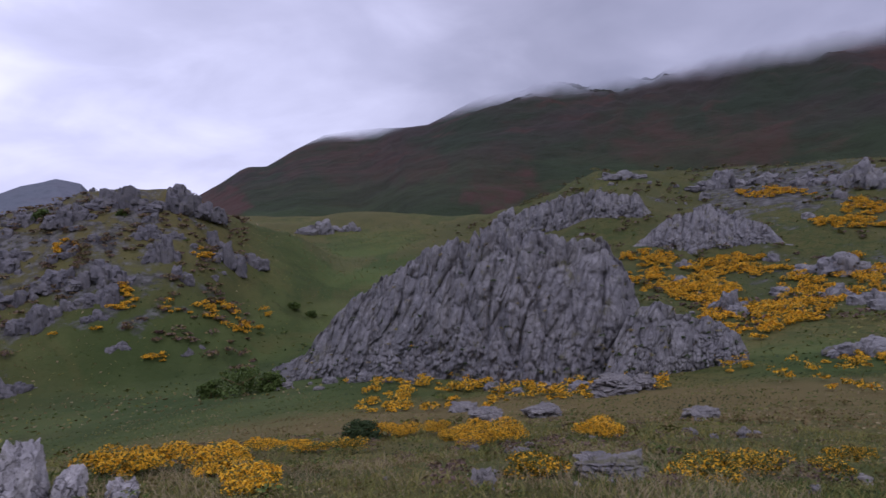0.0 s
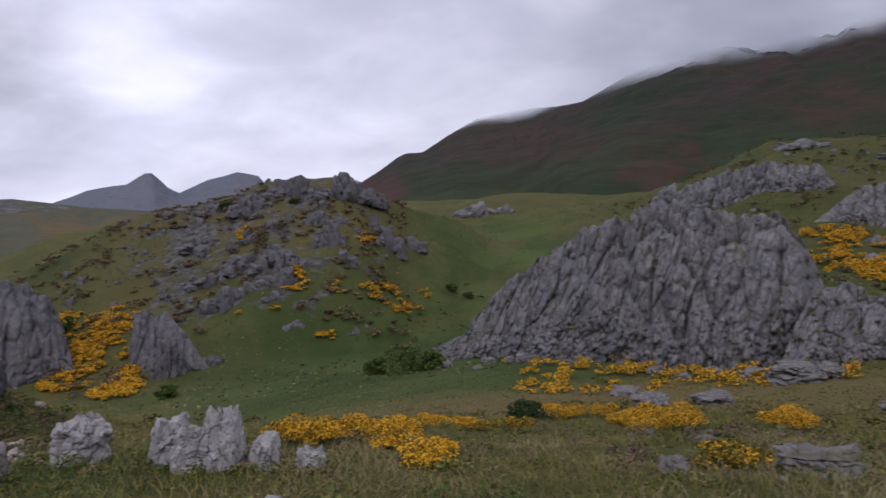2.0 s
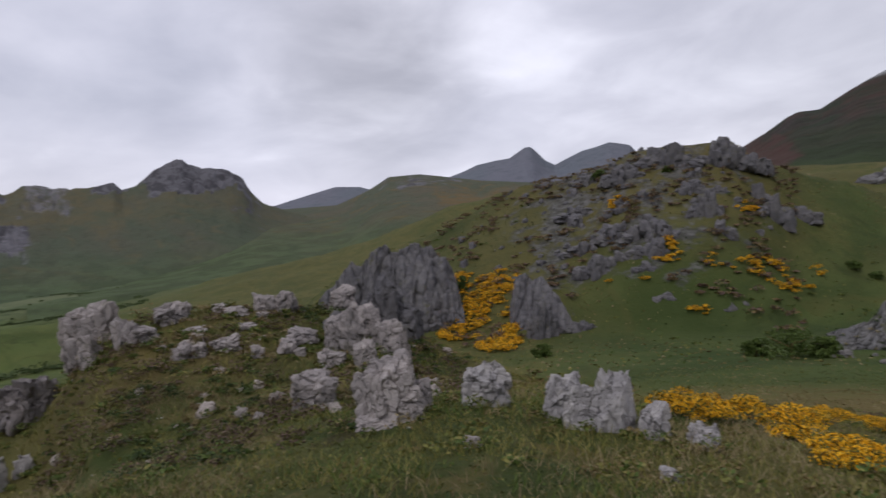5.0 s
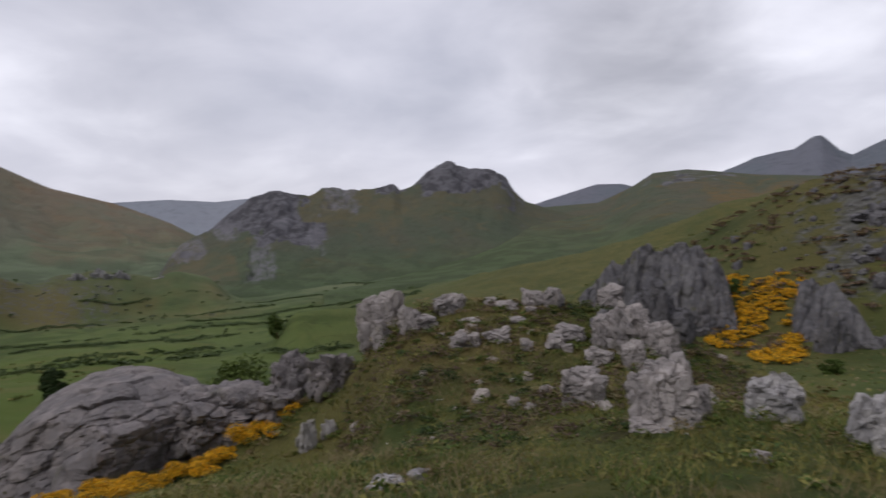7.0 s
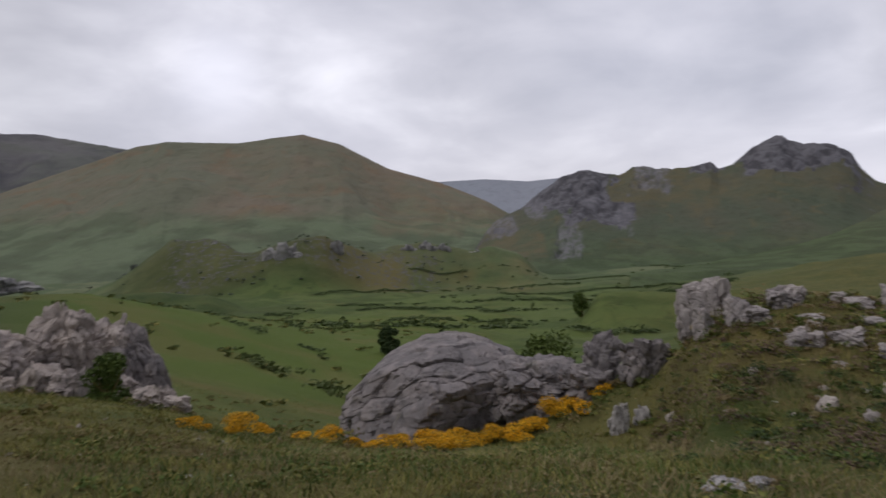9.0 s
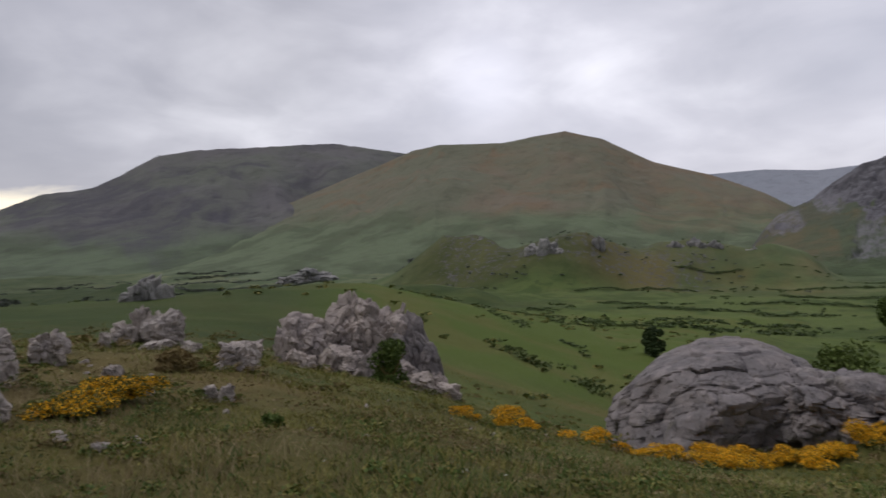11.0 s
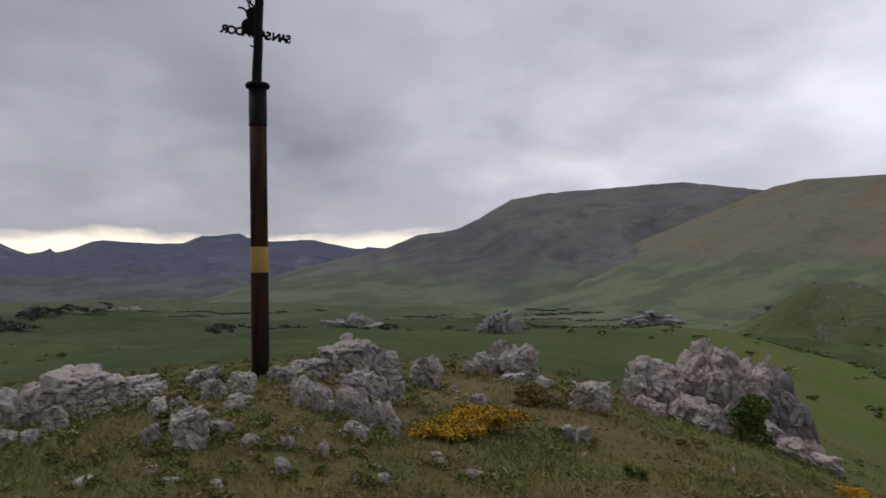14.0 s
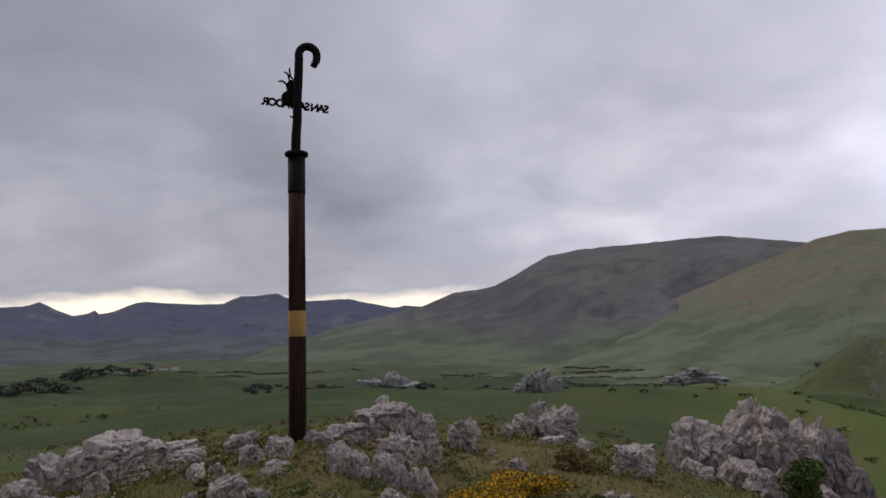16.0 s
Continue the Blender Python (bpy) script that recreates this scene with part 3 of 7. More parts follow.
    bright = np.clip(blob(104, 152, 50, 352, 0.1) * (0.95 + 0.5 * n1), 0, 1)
    # masks of haze, shade and sun, mixed into the turf colour
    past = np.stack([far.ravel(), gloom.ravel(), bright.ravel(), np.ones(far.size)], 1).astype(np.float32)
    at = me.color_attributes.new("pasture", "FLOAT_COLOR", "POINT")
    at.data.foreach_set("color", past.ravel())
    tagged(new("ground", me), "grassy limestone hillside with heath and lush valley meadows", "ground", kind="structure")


build_ground()


# ---------------------------------------------------------------- mountains
def mountain(name, pts, foot, floor, mat, label, bend=1.2, rough=0.06, grain=0.25, back=0.5, seed=0, step=0.2, zones=None, jag=0.0, rows=60, cliff=0.0, behind=5):
    p = np.array(sorted(pts), float)
    azs = np.arange(p[0, 0], p[-1, 0] + step, step)
    t = np.concatenate([np.linspace(foot - 0.04, 1, rows), 1 + np.linspace(0.012, 0.25, behind)])
    A, Tt = np.meshgrid(azs, t, indexing="ij")
    R, Z = crest(pts, A)
    D = R * Tt
    X, Y = -np.sin(np.radians(A)) * D, np.cos(np.radians(A)) * D
    # the crest's teeth die out down the slope
    wide = np.exp(-np.linspace(-2.5, 2.5, int(7.0 / step) | 1) ** 2)
    pad = len(wide) // 2
    even = np.convolve(np.pad(Z[:, 0], pad, "edge"), wide / wide.sum(), "valid")[:, None]
    up = np.clip((Tt - foot) / (1 - foot), 0, 1)
    Zm = even + (Z - even) * sstep(0.55, 1.0, up)
    H = np.where(Tt < 1, floor + (Zm - floor) * up ** bend - np.maximum(0, foot - Tt) * R * 0.25, Z - (D - R) * back)
    size = float(p[:, 1].mean()) * grain
    rise = np.clip(H - floor, 0, None)
    fade = np.clip(np.abs(1 - Tt) * 5, 0.02, 1) * np.clip((Tt - foot) * 8, 0, 1)
    S = np.radians(A) * R
    # spurs and ravines run slantwise down the slope, knolls and hollows across it
    wind = 0.55 * fbm2(X / size * 0.8, Y / size * 0.8, 3, 5 + seed) + 0.35 * (1 - Tt) * R / size
    H = H - rise * rough * 2.8 * np.abs(fbm2(S / size * 2.0 + wind, D / size * 0.8, 4, 50 + seed, 0.5)) * fade
    H = H - rise * rough * 1.1 * np.abs(fbm2(S / size * 5.6 - 1.3 * wind, D / size * 1.9, 3, 52 + seed, 0.5)) * fade
    H = H + rise * rough * 2.0 * fbm2(X / size * 1.3, Y / size * 1.3, 5, 55 + seed, 0.5) * fade
    H = H + np.abs(Z) * 0.014 * fbm2(X / size * 12, Y / size * 12, 4, 60 + seed) * np.clip(fade * 3, 0.3, 1)
    H = H + jag * fbm2(A * 1.6, D / 40, 4, 65 + seed, 0.55) * np.exp(-np.abs(1 - Tt) / 0.03)
    mask = None
    if zones:
        mask = zones(A, np.degrees(np.arctan2(H, D)))
        if cliff:
            # bare rock stands out in steps and ribs
            f1, f2, cell = (q.reshape(A.shape) for q in worley(np.stack([(S / 22 + H / 60).ravel(), (H / 26).ravel(), (D / 90).ravel()], 1), 80 + seed))
            g1, g2, cel2 = (q.reshape(A.shape) for q in worley(np.stack([(S / 8).ravel(), (H / 14).ravel(), (D / 30).ravel()], 1), 84 + seed))
            rel = 1.4 * (cell - 0.5) - 0.7 * np.exp(-(f2 - f1) / 0.15) + 0.6 * (cel2 - 0.5) - 0.3 * np.exp(-(g2 - g1) / 0.15)
            H = H + cliff * rel * np.clip(mask[0] + mask[1], 0, 1) * np.clip(np.abs(1 - Tt) * 30, 0.25, 1)
    H = H + EYE
    me = mesh_of(name, np.stack([X.ravel(), Y.ravel(), H.ravel()], 1), sheet_quads(*A.shape)[:, ::-1], [mat])
    if zones:
        at = me.color_attributes.new("bare", "FLOAT_COLOR", "POINT")
        q = np.stack([m.ravel() for m in mask] + [np.ones(A.size)], 1)
        at.data.foreach_set("color", q.astype(np.float32).ravel())
    return tagged(new(name, me), label, "mountain", kind="structure")


def patch(az, el, a0, a1, e0, e1, seed, soft=0.8, ragged=0.7):
    """A ragged patch of cover between two bearings and two rises."""
    k = 0.55 / soft
    wa, we = 3.4 * soft * ragged * fbm2(az * k, el * k, 5, seed, 0.6), 2.6 * soft * ragged * fbm2(az * k + 30, el * k, 5, seed + 1, 0.6)
    a, e = az + wa, el + we
    soft = soft * 1.6
    return sstep(a0 - soft * 0.4, a0 + soft * 0.4, a) * (1 - sstep(a1 - soft * 0.4, a1 + soft * 0.4, a)) * sstep(e0 - soft * 0.4, e0 + soft * 0.4, e) * (1 - sstep(e1 - soft * 0.4, e1 + soft * 0.4, e))


def horn_cover(az, el):
    """The horn's bare dark rock (summit block, bastion), its pale cliffs and chutes, and its heath."""
    dark = patch(az, el, 75.6, 83.6, 3.1, 9, 71, 0.5) + patch(az, el, 93.4, 101.6, 0.9, 9, 72, 0.8) + patch(az, el, 91.6, 97, -0.6, 1.3, 73, 0.9) * 0.8 + patch(az, el, 84.6, 87.2, 3.2, 9, 78, 0.3)
    pale = patch(az, el, 96.0, 97.8, -3.4, -0.6, 74, 0.45) + patch(az, el, 98.6, 100.2, 0.0, 1.5, 75, 0.4) + patch(az, el, 94.4, 95.6, 0.7, 1.9, 76, 0.4) + patch(az, el, 91.6, 92.8, -1.0, 0.4, 77, 0.5) + patch(az, el, 88.8, 91.4, 1.9, 9, 79, 0.5) + patch(az, el, 101.2, 103.2, -1.4, 0.1, 70, 0.4)
    heath = 0.8 * patch(az, el, 85, 93, 0.6, 3.4, 81, 1.0) + 0.8 * patch(az, el, 99, 105, -4, -0.6, 82, 1.0) + 0.4 * patch(az, el, 76, 85, 1.2, 3.2, 83, 0.9) + 0.3 * patch(az, el, 66, 76, -1, 2, 84, 1.4)
    return [np.clip(q, 0, 1) for q in (dark, pale, heath)]


def cloudy_cover(az, el):
    """Rusty bracken, dark rock bands and a slanting ravine on the clouded mountain."""
    rust = patch(az, el, 33.0, 37.4, 2.4, 4.7, 91, 0.6) + 0.8 * patch(az, el, 9, 15, 3.2, 5.4, 92, 1.4) + 0.5 * patch(az, el, -10, 4, 5.5, 9, 93, 2.0) + 0.45 * patch(az, el, 16, 29, 5.2, 8, 94, 1.5)
    dark = 0.6 * patch(az, el, 24, 33.5, 6.2, 9, 95, 0.7)
    return [np.clip(q, 0, 1) for q in (dark, 0 * dark, rust)]


def shoulder_cover(az, el):
    """Orange gorse and heath on the shoulder, rock along its brow."""
    brow = 0.6 * patch(az, el, 58, 66, 2.6, 5, 131, 0.6)
    return [np.clip(q, 0, 1) for q in (brow, 0 * brow, patch(az, el, 52, 60.5, 0.7, 2.0, 132, 0.7))]


def broad_cover(az, el):
    """Russet grass on the brow, dark hollows and a few screes."""
    rust = 0.25 * patch(az, el, 111, 126, 2.0, 6.2, 101, 2.0) + 0.35 * patch(az, el, 101, 112, -1, 3, 102, 1.5)
    scree = 0.0 * az
    return [np.clip(q, 0, 1) for q in (0.5 * patch(az, el, 104, 115, -1, 1.4, 104, 1.0), scree, rust)]


def slate_cover(az, el):
    """Dark heath and painted shade of hollows on the long ridge's face, and pale screes near its crest."""
    dark = 0.75 * patch(az, el, 146, 163, 0.0, 3.8, 111, 2.2) + 0.35 * patch(az, el, 128, 146, 2.5, 5.2, 112, 2.0)
    scree = 0.3 * patch(az, el, 141.2, 142.6, 3.2, 4.8, 113, 0.7) + 0.15 * patch(az, el, 131, 138, 4.6, 7, 114, 1.2)
    return [np.clip(q, 0, 1) for q in (0 * dark, 0.4 * scree, dark)]


def dusk_cover(az, el):
    """Pale scree slopes on the dark range."""
    scree = 0.5 * patch(az, el, 168, 169, 0.2, 1.6, 121, 0.3) + 0.2 * patch(az, el, 171.5, 175.5, 0.0, 1.7, 122, 0.9) + 0.15 * patch(az, el, 178, 184, -1, 0.6, 123, 1.0)
    return [0.7 * patch(az, el, 160, 200, 0.8, 4, 124, 1.0), np.clip(scree, 0, 1), 0 * scree]


CLOUDY = hillside("heathery_slope", (0.030, 0.040, 0.024), (0.046, 0.037, 0.032), (0.085, 0.083, 0.09), (0.070, 0.040, 0.032), 130, 0.93, (134, 178, 24), ((0.042, 0.060, 0.026), 45, 70))
mountain("mountain", [(50, 1100, -3), (41, 1100, 1.2), (38, 1100, 3.2), (34.9, 1050, 4.9), (33.4, 1010, 5.9), (32.7, 1000, 6.2), (31.3, 1000, 6.2), (29.6, 1000, 7.2), (28.8, 1000, 7.6), (26.6, 1060, 8.7), (24, 1080, 9.1), (22, 1000, 9.2), (20, 880, 9.2), (18, 850, 9.4), (16.4, 850, 10.1), (14.6, 870, 11), (10, 950, 13), (0, 1000, 15), (-10, 1000, 17), (-20, 950, 18), (-40, 900, 18), (-70, 900, 8)],
         0.36, 8, CLOUDY, "dark heather-covered mountain vanishing into low cloud", 1.0, 0.055, behind=0, seed=1, zones=cloudy_cover, rows=80)
# greens greyed: a little haze is put into these colours
OLIVE = hillside("olive_slope", (0.090, 0.101, 0.066), (0.112, 0.102, 0.070), (0.17, 0.165, 0.17), (0.150, 0.108, 0.052), 90, 0.74, None, ((0.090, 0.120, 0.056), -10, 50))
mountain("mountain", [(46, 1300, 1.2), (53, 1300, 2.4), (57, 1400, 2.8), (60, 1400, 3.3), (62, 1400, 3.6), (64.6, 1400, 3.5), (66.3, 1400, 2.5), (69, 1500, 1.4), (73, 1500, 1.3), (75.3, 1500, 1.3), (79, 1450, -0.8), (84, 1400, -2.6), (92, 1300, -5)],
         0.45, -50, OLIVE, "grassy mountain shoulder beside a pass", 1.0, 0.05, seed=2, zones=shoulder_cover)
# blue-grey of distance haze painted into every slope colour
FAR_BLUE = hillside("hazed_far_slope", (0.15, 0.165, 0.19), (0.165, 0.17, 0.20), (0.20, 0.205, 0.235), (0.155, 0.16, 0.185), 260, 0.76, (225, 300, 50))
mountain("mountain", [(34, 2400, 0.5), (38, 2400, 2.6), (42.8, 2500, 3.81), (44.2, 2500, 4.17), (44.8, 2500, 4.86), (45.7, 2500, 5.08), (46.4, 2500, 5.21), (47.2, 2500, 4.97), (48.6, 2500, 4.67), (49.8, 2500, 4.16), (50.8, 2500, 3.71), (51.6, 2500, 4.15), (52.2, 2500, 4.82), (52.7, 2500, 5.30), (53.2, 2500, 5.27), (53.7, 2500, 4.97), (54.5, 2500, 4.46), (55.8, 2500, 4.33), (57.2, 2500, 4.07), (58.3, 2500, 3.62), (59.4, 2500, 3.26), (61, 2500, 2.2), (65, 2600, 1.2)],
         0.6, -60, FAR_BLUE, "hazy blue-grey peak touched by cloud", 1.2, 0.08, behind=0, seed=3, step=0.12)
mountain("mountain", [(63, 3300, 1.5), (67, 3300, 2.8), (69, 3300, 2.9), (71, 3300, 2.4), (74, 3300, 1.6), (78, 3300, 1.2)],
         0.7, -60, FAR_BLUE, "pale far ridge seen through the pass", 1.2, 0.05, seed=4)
# dulled towards blue-grey, so the colours carry some haze
HORN = hillside("craggy_slope", (0.086, 0.101, 0.068), (0.098, 0.099, 0.070), (0.145, 0.140, 0.153), (0.122, 0.108, 0.064), 85, 0.70, None, ((0.088, 0.122, 0.060), -40, 40))
mountain("mountain", [(107, 1100, -5), (104.6, 1120, -2.6), (103.3, 1150, -0.7), (102.2, 1170, 0.1), (100.7, 1180, 0.8), (99.6, 1190, 1.7), (98.3, 1200, 2.6), (97.2, 1200, 3.3), (95.9, 1200, 3.75), (94.9, 1205, 3.7), (93.9, 1210, 3.4), (92.8, 1220, 3.2), (92.2, 1220, 3.4), (91.6, 1230, 3.85), (90.7, 1235, 3.9), (89.7, 1240, 3.65), (88.5, 1240, 3.5), (87.4, 1245, 3.55), (86.5, 1250, 3.8), (85.8, 1250, 3.95), (85.2, 1255, 3.4), (84.2, 1260, 3.6), (83.5, 1270, 4.2), (82.8, 1280, 4.85), (81.9, 1290, 5.25), (81.2, 1300, 5.6), (80.8, 1300, 5.55), (80.3, 1300, 5.1), (79.7, 1300, 4.9), (78.6, 1300, 4.8), (77.5, 1300, 4.65), (76.8, 1300, 4.3), (76.3, 1300, 3.85), (75.7, 1300, 2.7), (74.9, 1300, 1.9), (73, 1300, 1.1), (69, 1300, 0), (64, 1300, -2), (58, 1300, -6)],
         0.66, -62, HORN, "craggy horn-shaped mountain with grassy flanks", 1.25, 0.055, 0.2, seed=5, step=0.1, zones=horn_cover, jag=2, rows=90, cliff=6)
# haze painted: all colours nearly one pale blue
HAZE = hillside("hazed_faint_slope", (0.27, 0.29, 0.33), (0.28, 0.295, 0.335), (0.30, 0.31, 0.35), (0.27, 0.285, 0.325), 400, 0.85)
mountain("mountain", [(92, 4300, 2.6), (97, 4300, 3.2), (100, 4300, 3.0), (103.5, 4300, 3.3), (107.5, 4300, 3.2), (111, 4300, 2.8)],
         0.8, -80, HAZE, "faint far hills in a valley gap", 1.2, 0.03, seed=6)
# base colours lifted to stand in for haze in front of the slope
BROAD = hillside("broad_slope", (0.155, 0.158, 0.112), (0.188, 0.158, 0.118), (0.21, 0.20, 0.195), (0.195, 0.142, 0.092), 260, 0.90, (238, 300, 40), ((0.140, 0.172, 0.105), 20, 150))
mountain("mountain", [(99, 1900, -2), (101, 1900, 0.0), (103.5, 1900, 1.5), (107.2, 2000, 3.1), (111.5, 2000, 4.4), (115.5, 2000, 6.5), (118.4, 2000, 7.3), (121, 2000, 7.0), (123.6, 2000, 6.6), (128.8, 2000, 6.7), (131, 2050, 6.3), (133, 2050, 5.5), (137, 2100, 4), (142, 2150, 2), (147, 2200, 0), (152, 2200, -2)],
         0.5, -75, BROAD, "broad rounded mountain with brownish grass", 1.15, 0.10, 0.3, seed=7, zones=broad_cover, rows=70)
# paler and greyer than bare ground, with haze in the base colours
SLATE = hillside("slate_slope", (0.135, 0.142, 0.12), (0.145, 0.138, 0.14), (0.20, 0.195, 0.20), (0.088, 0.086, 0.096), 420, 0.86, (330, 440, 60), ((0.125, 0.155, 0.10), 10, 160))
mountain("mountain", [(124, 2800, 4.5), (128, 2800, 5.6), (132.5, 2800, 6.2), (134.7, 2800, 6.6), (137.4, 2800, 7.0), (142, 2800, 6.9), (148, 2800, 6.6), (151, 2800, 6.2), (154.1, 2800, 4.5), (155.6, 2800, 3.75), (159, 2800, 3.3), (161.5, 2800, 2.3), (164, 2800, 1.7), (168, 2800, 0.8), (176, 2800, -1.5)],
         0.5, -85, SLATE, "long grey-green mountain ridge", 1.3, 0.12, 0.26, seed=8, jag=4, zones=slate_cover, rows=70)
# haze blue in the colours; its meadow is haze painted at the foot
DUSK = hillside("hazed_dusky_slope", (0.085, 0.098, 0.135), (0.092, 0.102, 0.14), (0.15, 0.155, 0.185), (0.075, 0.085, 0.125), 520, 0.86, None, ((0.105, 0.122, 0.122), 10, 200))
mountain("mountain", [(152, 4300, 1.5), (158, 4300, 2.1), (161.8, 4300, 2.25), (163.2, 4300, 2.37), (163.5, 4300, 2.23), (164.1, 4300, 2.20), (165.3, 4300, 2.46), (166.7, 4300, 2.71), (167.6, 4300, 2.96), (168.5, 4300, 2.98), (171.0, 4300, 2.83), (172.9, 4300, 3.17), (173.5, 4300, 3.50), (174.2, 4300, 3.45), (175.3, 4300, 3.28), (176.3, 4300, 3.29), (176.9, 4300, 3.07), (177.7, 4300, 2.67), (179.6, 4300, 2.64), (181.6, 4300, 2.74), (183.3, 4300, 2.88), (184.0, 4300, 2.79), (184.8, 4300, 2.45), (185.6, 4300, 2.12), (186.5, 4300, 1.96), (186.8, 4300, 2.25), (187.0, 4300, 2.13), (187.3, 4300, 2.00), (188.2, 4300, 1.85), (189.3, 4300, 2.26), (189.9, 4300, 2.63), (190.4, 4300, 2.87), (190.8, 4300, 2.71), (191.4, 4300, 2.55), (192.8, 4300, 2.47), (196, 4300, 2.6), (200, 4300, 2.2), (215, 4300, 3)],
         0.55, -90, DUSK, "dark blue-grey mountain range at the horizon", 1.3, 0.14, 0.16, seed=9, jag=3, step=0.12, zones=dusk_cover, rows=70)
mountain("mountain", [(215, 3000, 2.5), (230, 3000, 4), (250, 2500, 5), (270, 2000, 5), (285, 1500, 6), (300, 1100, 7)],
         0.5, -60, SLATE, "grassy mountain behind the knoll", 1.2, 0.05, seed=10, step=1.0)

# ---------------------------------------------------------------- rocks
def cube_sphere(n):
    """Directions and faces of a rounded cube with n steps an edge."""
    g = np.tan(np.linspace(-1, 1, n) * math.pi / 4)
    vs, fs = [], []
    for ax in range(3):
        for sg in (-1, 1):
            a, b = np.meshgrid(g, g, indexing="ij")
            p = np.zeros((n, n, 3))
            p[..., ax], p[..., (ax + 1) % 3], p[..., (ax + 2) % 3] = sg, a, b
            q = sheet_quads(n, n) + len(vs) * n * n
            fs.append(q[:, ::-1] if sg > 0 else q)
            vs.append(p.reshape(-1, 3))
    v, f = np.concatenate(vs), np.concatenate(fs)
    v /= np.linalg.norm(v, axis=1, keepdims=True)
    key, first, back = np.unique(np.round(v, 5), axis=0, return_index=True, return_inverse=True)
    return v[first], back.reshape(-1)[f]


SPHERES = {n: cube_sphere(n) for n in (8, 10, 12, 14, 18, 22, 27, 36, 56)}


def blocks(q, seed, lift, tilt, gap, width):
    """Relief of a surface broken into blocks, each shifted and tilted, with dark joints between."""
    f1, f2, cell = worley(q, seed)
    t = [np.modf(cell * k)[0] - 0.5 for k in (37.7, 91.3, 153.9)]
    plane = t[0] * np.sin(q[:, 0] * 1.3) + t[1] * np.sin(q[:, 1] * 1.3) + t[2] * np.sin(q[:, 2] * 1.3)
    return lift * (cell - 0.5) + tilt * plane - gap * np.exp(-(f2 - f1) / width)


def boulder_shape(w, depth, h, seed, n=18, rough=1.0, blocky=11, flute=0.0, block=1.5, dip=None):
    """An angular block with flat faces, broken by steep joints, centred: arrays of vertices and faces."""
    dirs, faces = SPHERES[n]
    r = np.random.RandomState(seed)
    nrm = r.normal(size=(blocky, 3))
    nrm[:, 2] = np.abs(nrm[:, 2]) * 0.8 - 0.1
    nrm[0] = (r.uniform(-0.35, 0.35), r.uniform(-0.5, 0.1), 1)
    nrm /= np.linalg.norm(nrm, axis=1, keepdims=True)
    off = r.uniform(0.74, 1.08, blocky)
    off[0] = r.uniform(0.66, 0.8)
    cube = 1.0 / (np.abs(dirs) ** 5).sum(1) ** 0.2
    rad = np.minimum((off / np.maximum(dirs @ nrm.T, 1e-3)).min(1), cube)
    v = dirs * rad[:, None]
    shift = r.uniform(-50, 50, 3)
    q = v + shift + 0.09 * np.stack([vn3(v * 2.3 + 5 * i + shift, 40 + i) for i in range(3)], 1)
    # joints lean to one side
    lean = r.uniform(-0.5, 0.5) if dip is None else dip
    k = np.stack([q[:, 0] + lean * q[:, 2], q[:, 1], q[:, 2] - lean * q[:, 0]], 1)
    disp = blocks(k * block * np.array([1.2, 1.2, 0.9 if dip is None else 0.42]), seed % 61, 0.24, 0.26, 0.17, 0.045)
    if n > 10:
        disp = disp + blocks(k * block * 2.5 * np.array([1.1, 1.1, 0.85]) + 7, seed % 59, 0.07, 0.13, 0.03, 0.05)
    if n > 18:
        disp = disp + blocks(k * block * 5.6 + 3, seed % 53, 0.018, 0.035, 0.007, 0.08)
    disp = rough * (disp + 0.04 * fbm(q * 1.9, 3, seed % 97, 0.5, True) + 0.012 * fbm(q * 9, 3, seed % 89, 0.6))
    if flute:
        disp = disp + flute * fbm(q * np.array([4.2, 4.2, 0.5]), 3, seed % 83, 0.5, True)
    v = v * (1 + disp)[:, None]
    lo, hi = v.min(0), v.max(0)
    v = (v - (lo + hi) / 2) / (hi - lo)
    return v * np.array([w, depth, h]), faces


def rock_mesh(name, v, f, mat):
    me = mesh_of(name, v, f, [mat])
    me.set_sharp_from_angle(angle=radians(27))
    return me


ROCK_SEED = [100]
FEET = []


def boulder(x, y, z, w, h, mat, label, group="", deep=0.8, n=18, rough=1.0, turn=None, name="boulder", blocky=11, slope=0.0, block=1.5, dip=None):
    ROCK_SEED[0] += 7
    seed = ROCK_SEED[0]
    g = land1(x, y)
    low = min(z, g) - 0.15 * h - 0.03
    if z > g + 0.2:
        low = max(low, z - 0.7 * w)
    full = z + 0.95 * h - low
    if math.hypot(x, y) < 24:
        FEET.append((x, y, w))
    v, f = boulder_shape(w * 0.98, w * deep, full, seed, n, rough, blocky, 0.0, block, dip)
    if slope:
        u = v[:, 0] / w * (2 if slope > 0 else -2)
        cut = 1 - abs(slope) * np.clip(-u, 0, 1) ** 2.0 - 0.4 * abs(slope) * np.clip(u, 0, 1) ** 2
        v[:, 2] = (v[:, 2] + full / 2) * cut - full / 2
    a = math.atan2(-x, y) if turn is None else turn
    ca, sa = math.cos(a), math.sin(a)
    push = w * deep * 0.25
    px, py = x - math.sin(a) * push, y + math.cos(a) * push
    X = np.stack([v[:, 0] * ca - v[:, 1] * sa, v[:, 0] * sa + v[:, 1] * ca, v[:, 2] + full / 2], 1)
    ob = new(name, rock_mesh(name, X, f, mat))
    ob.location = (px, py, low)
    return tagged(ob, label, "rock", group)


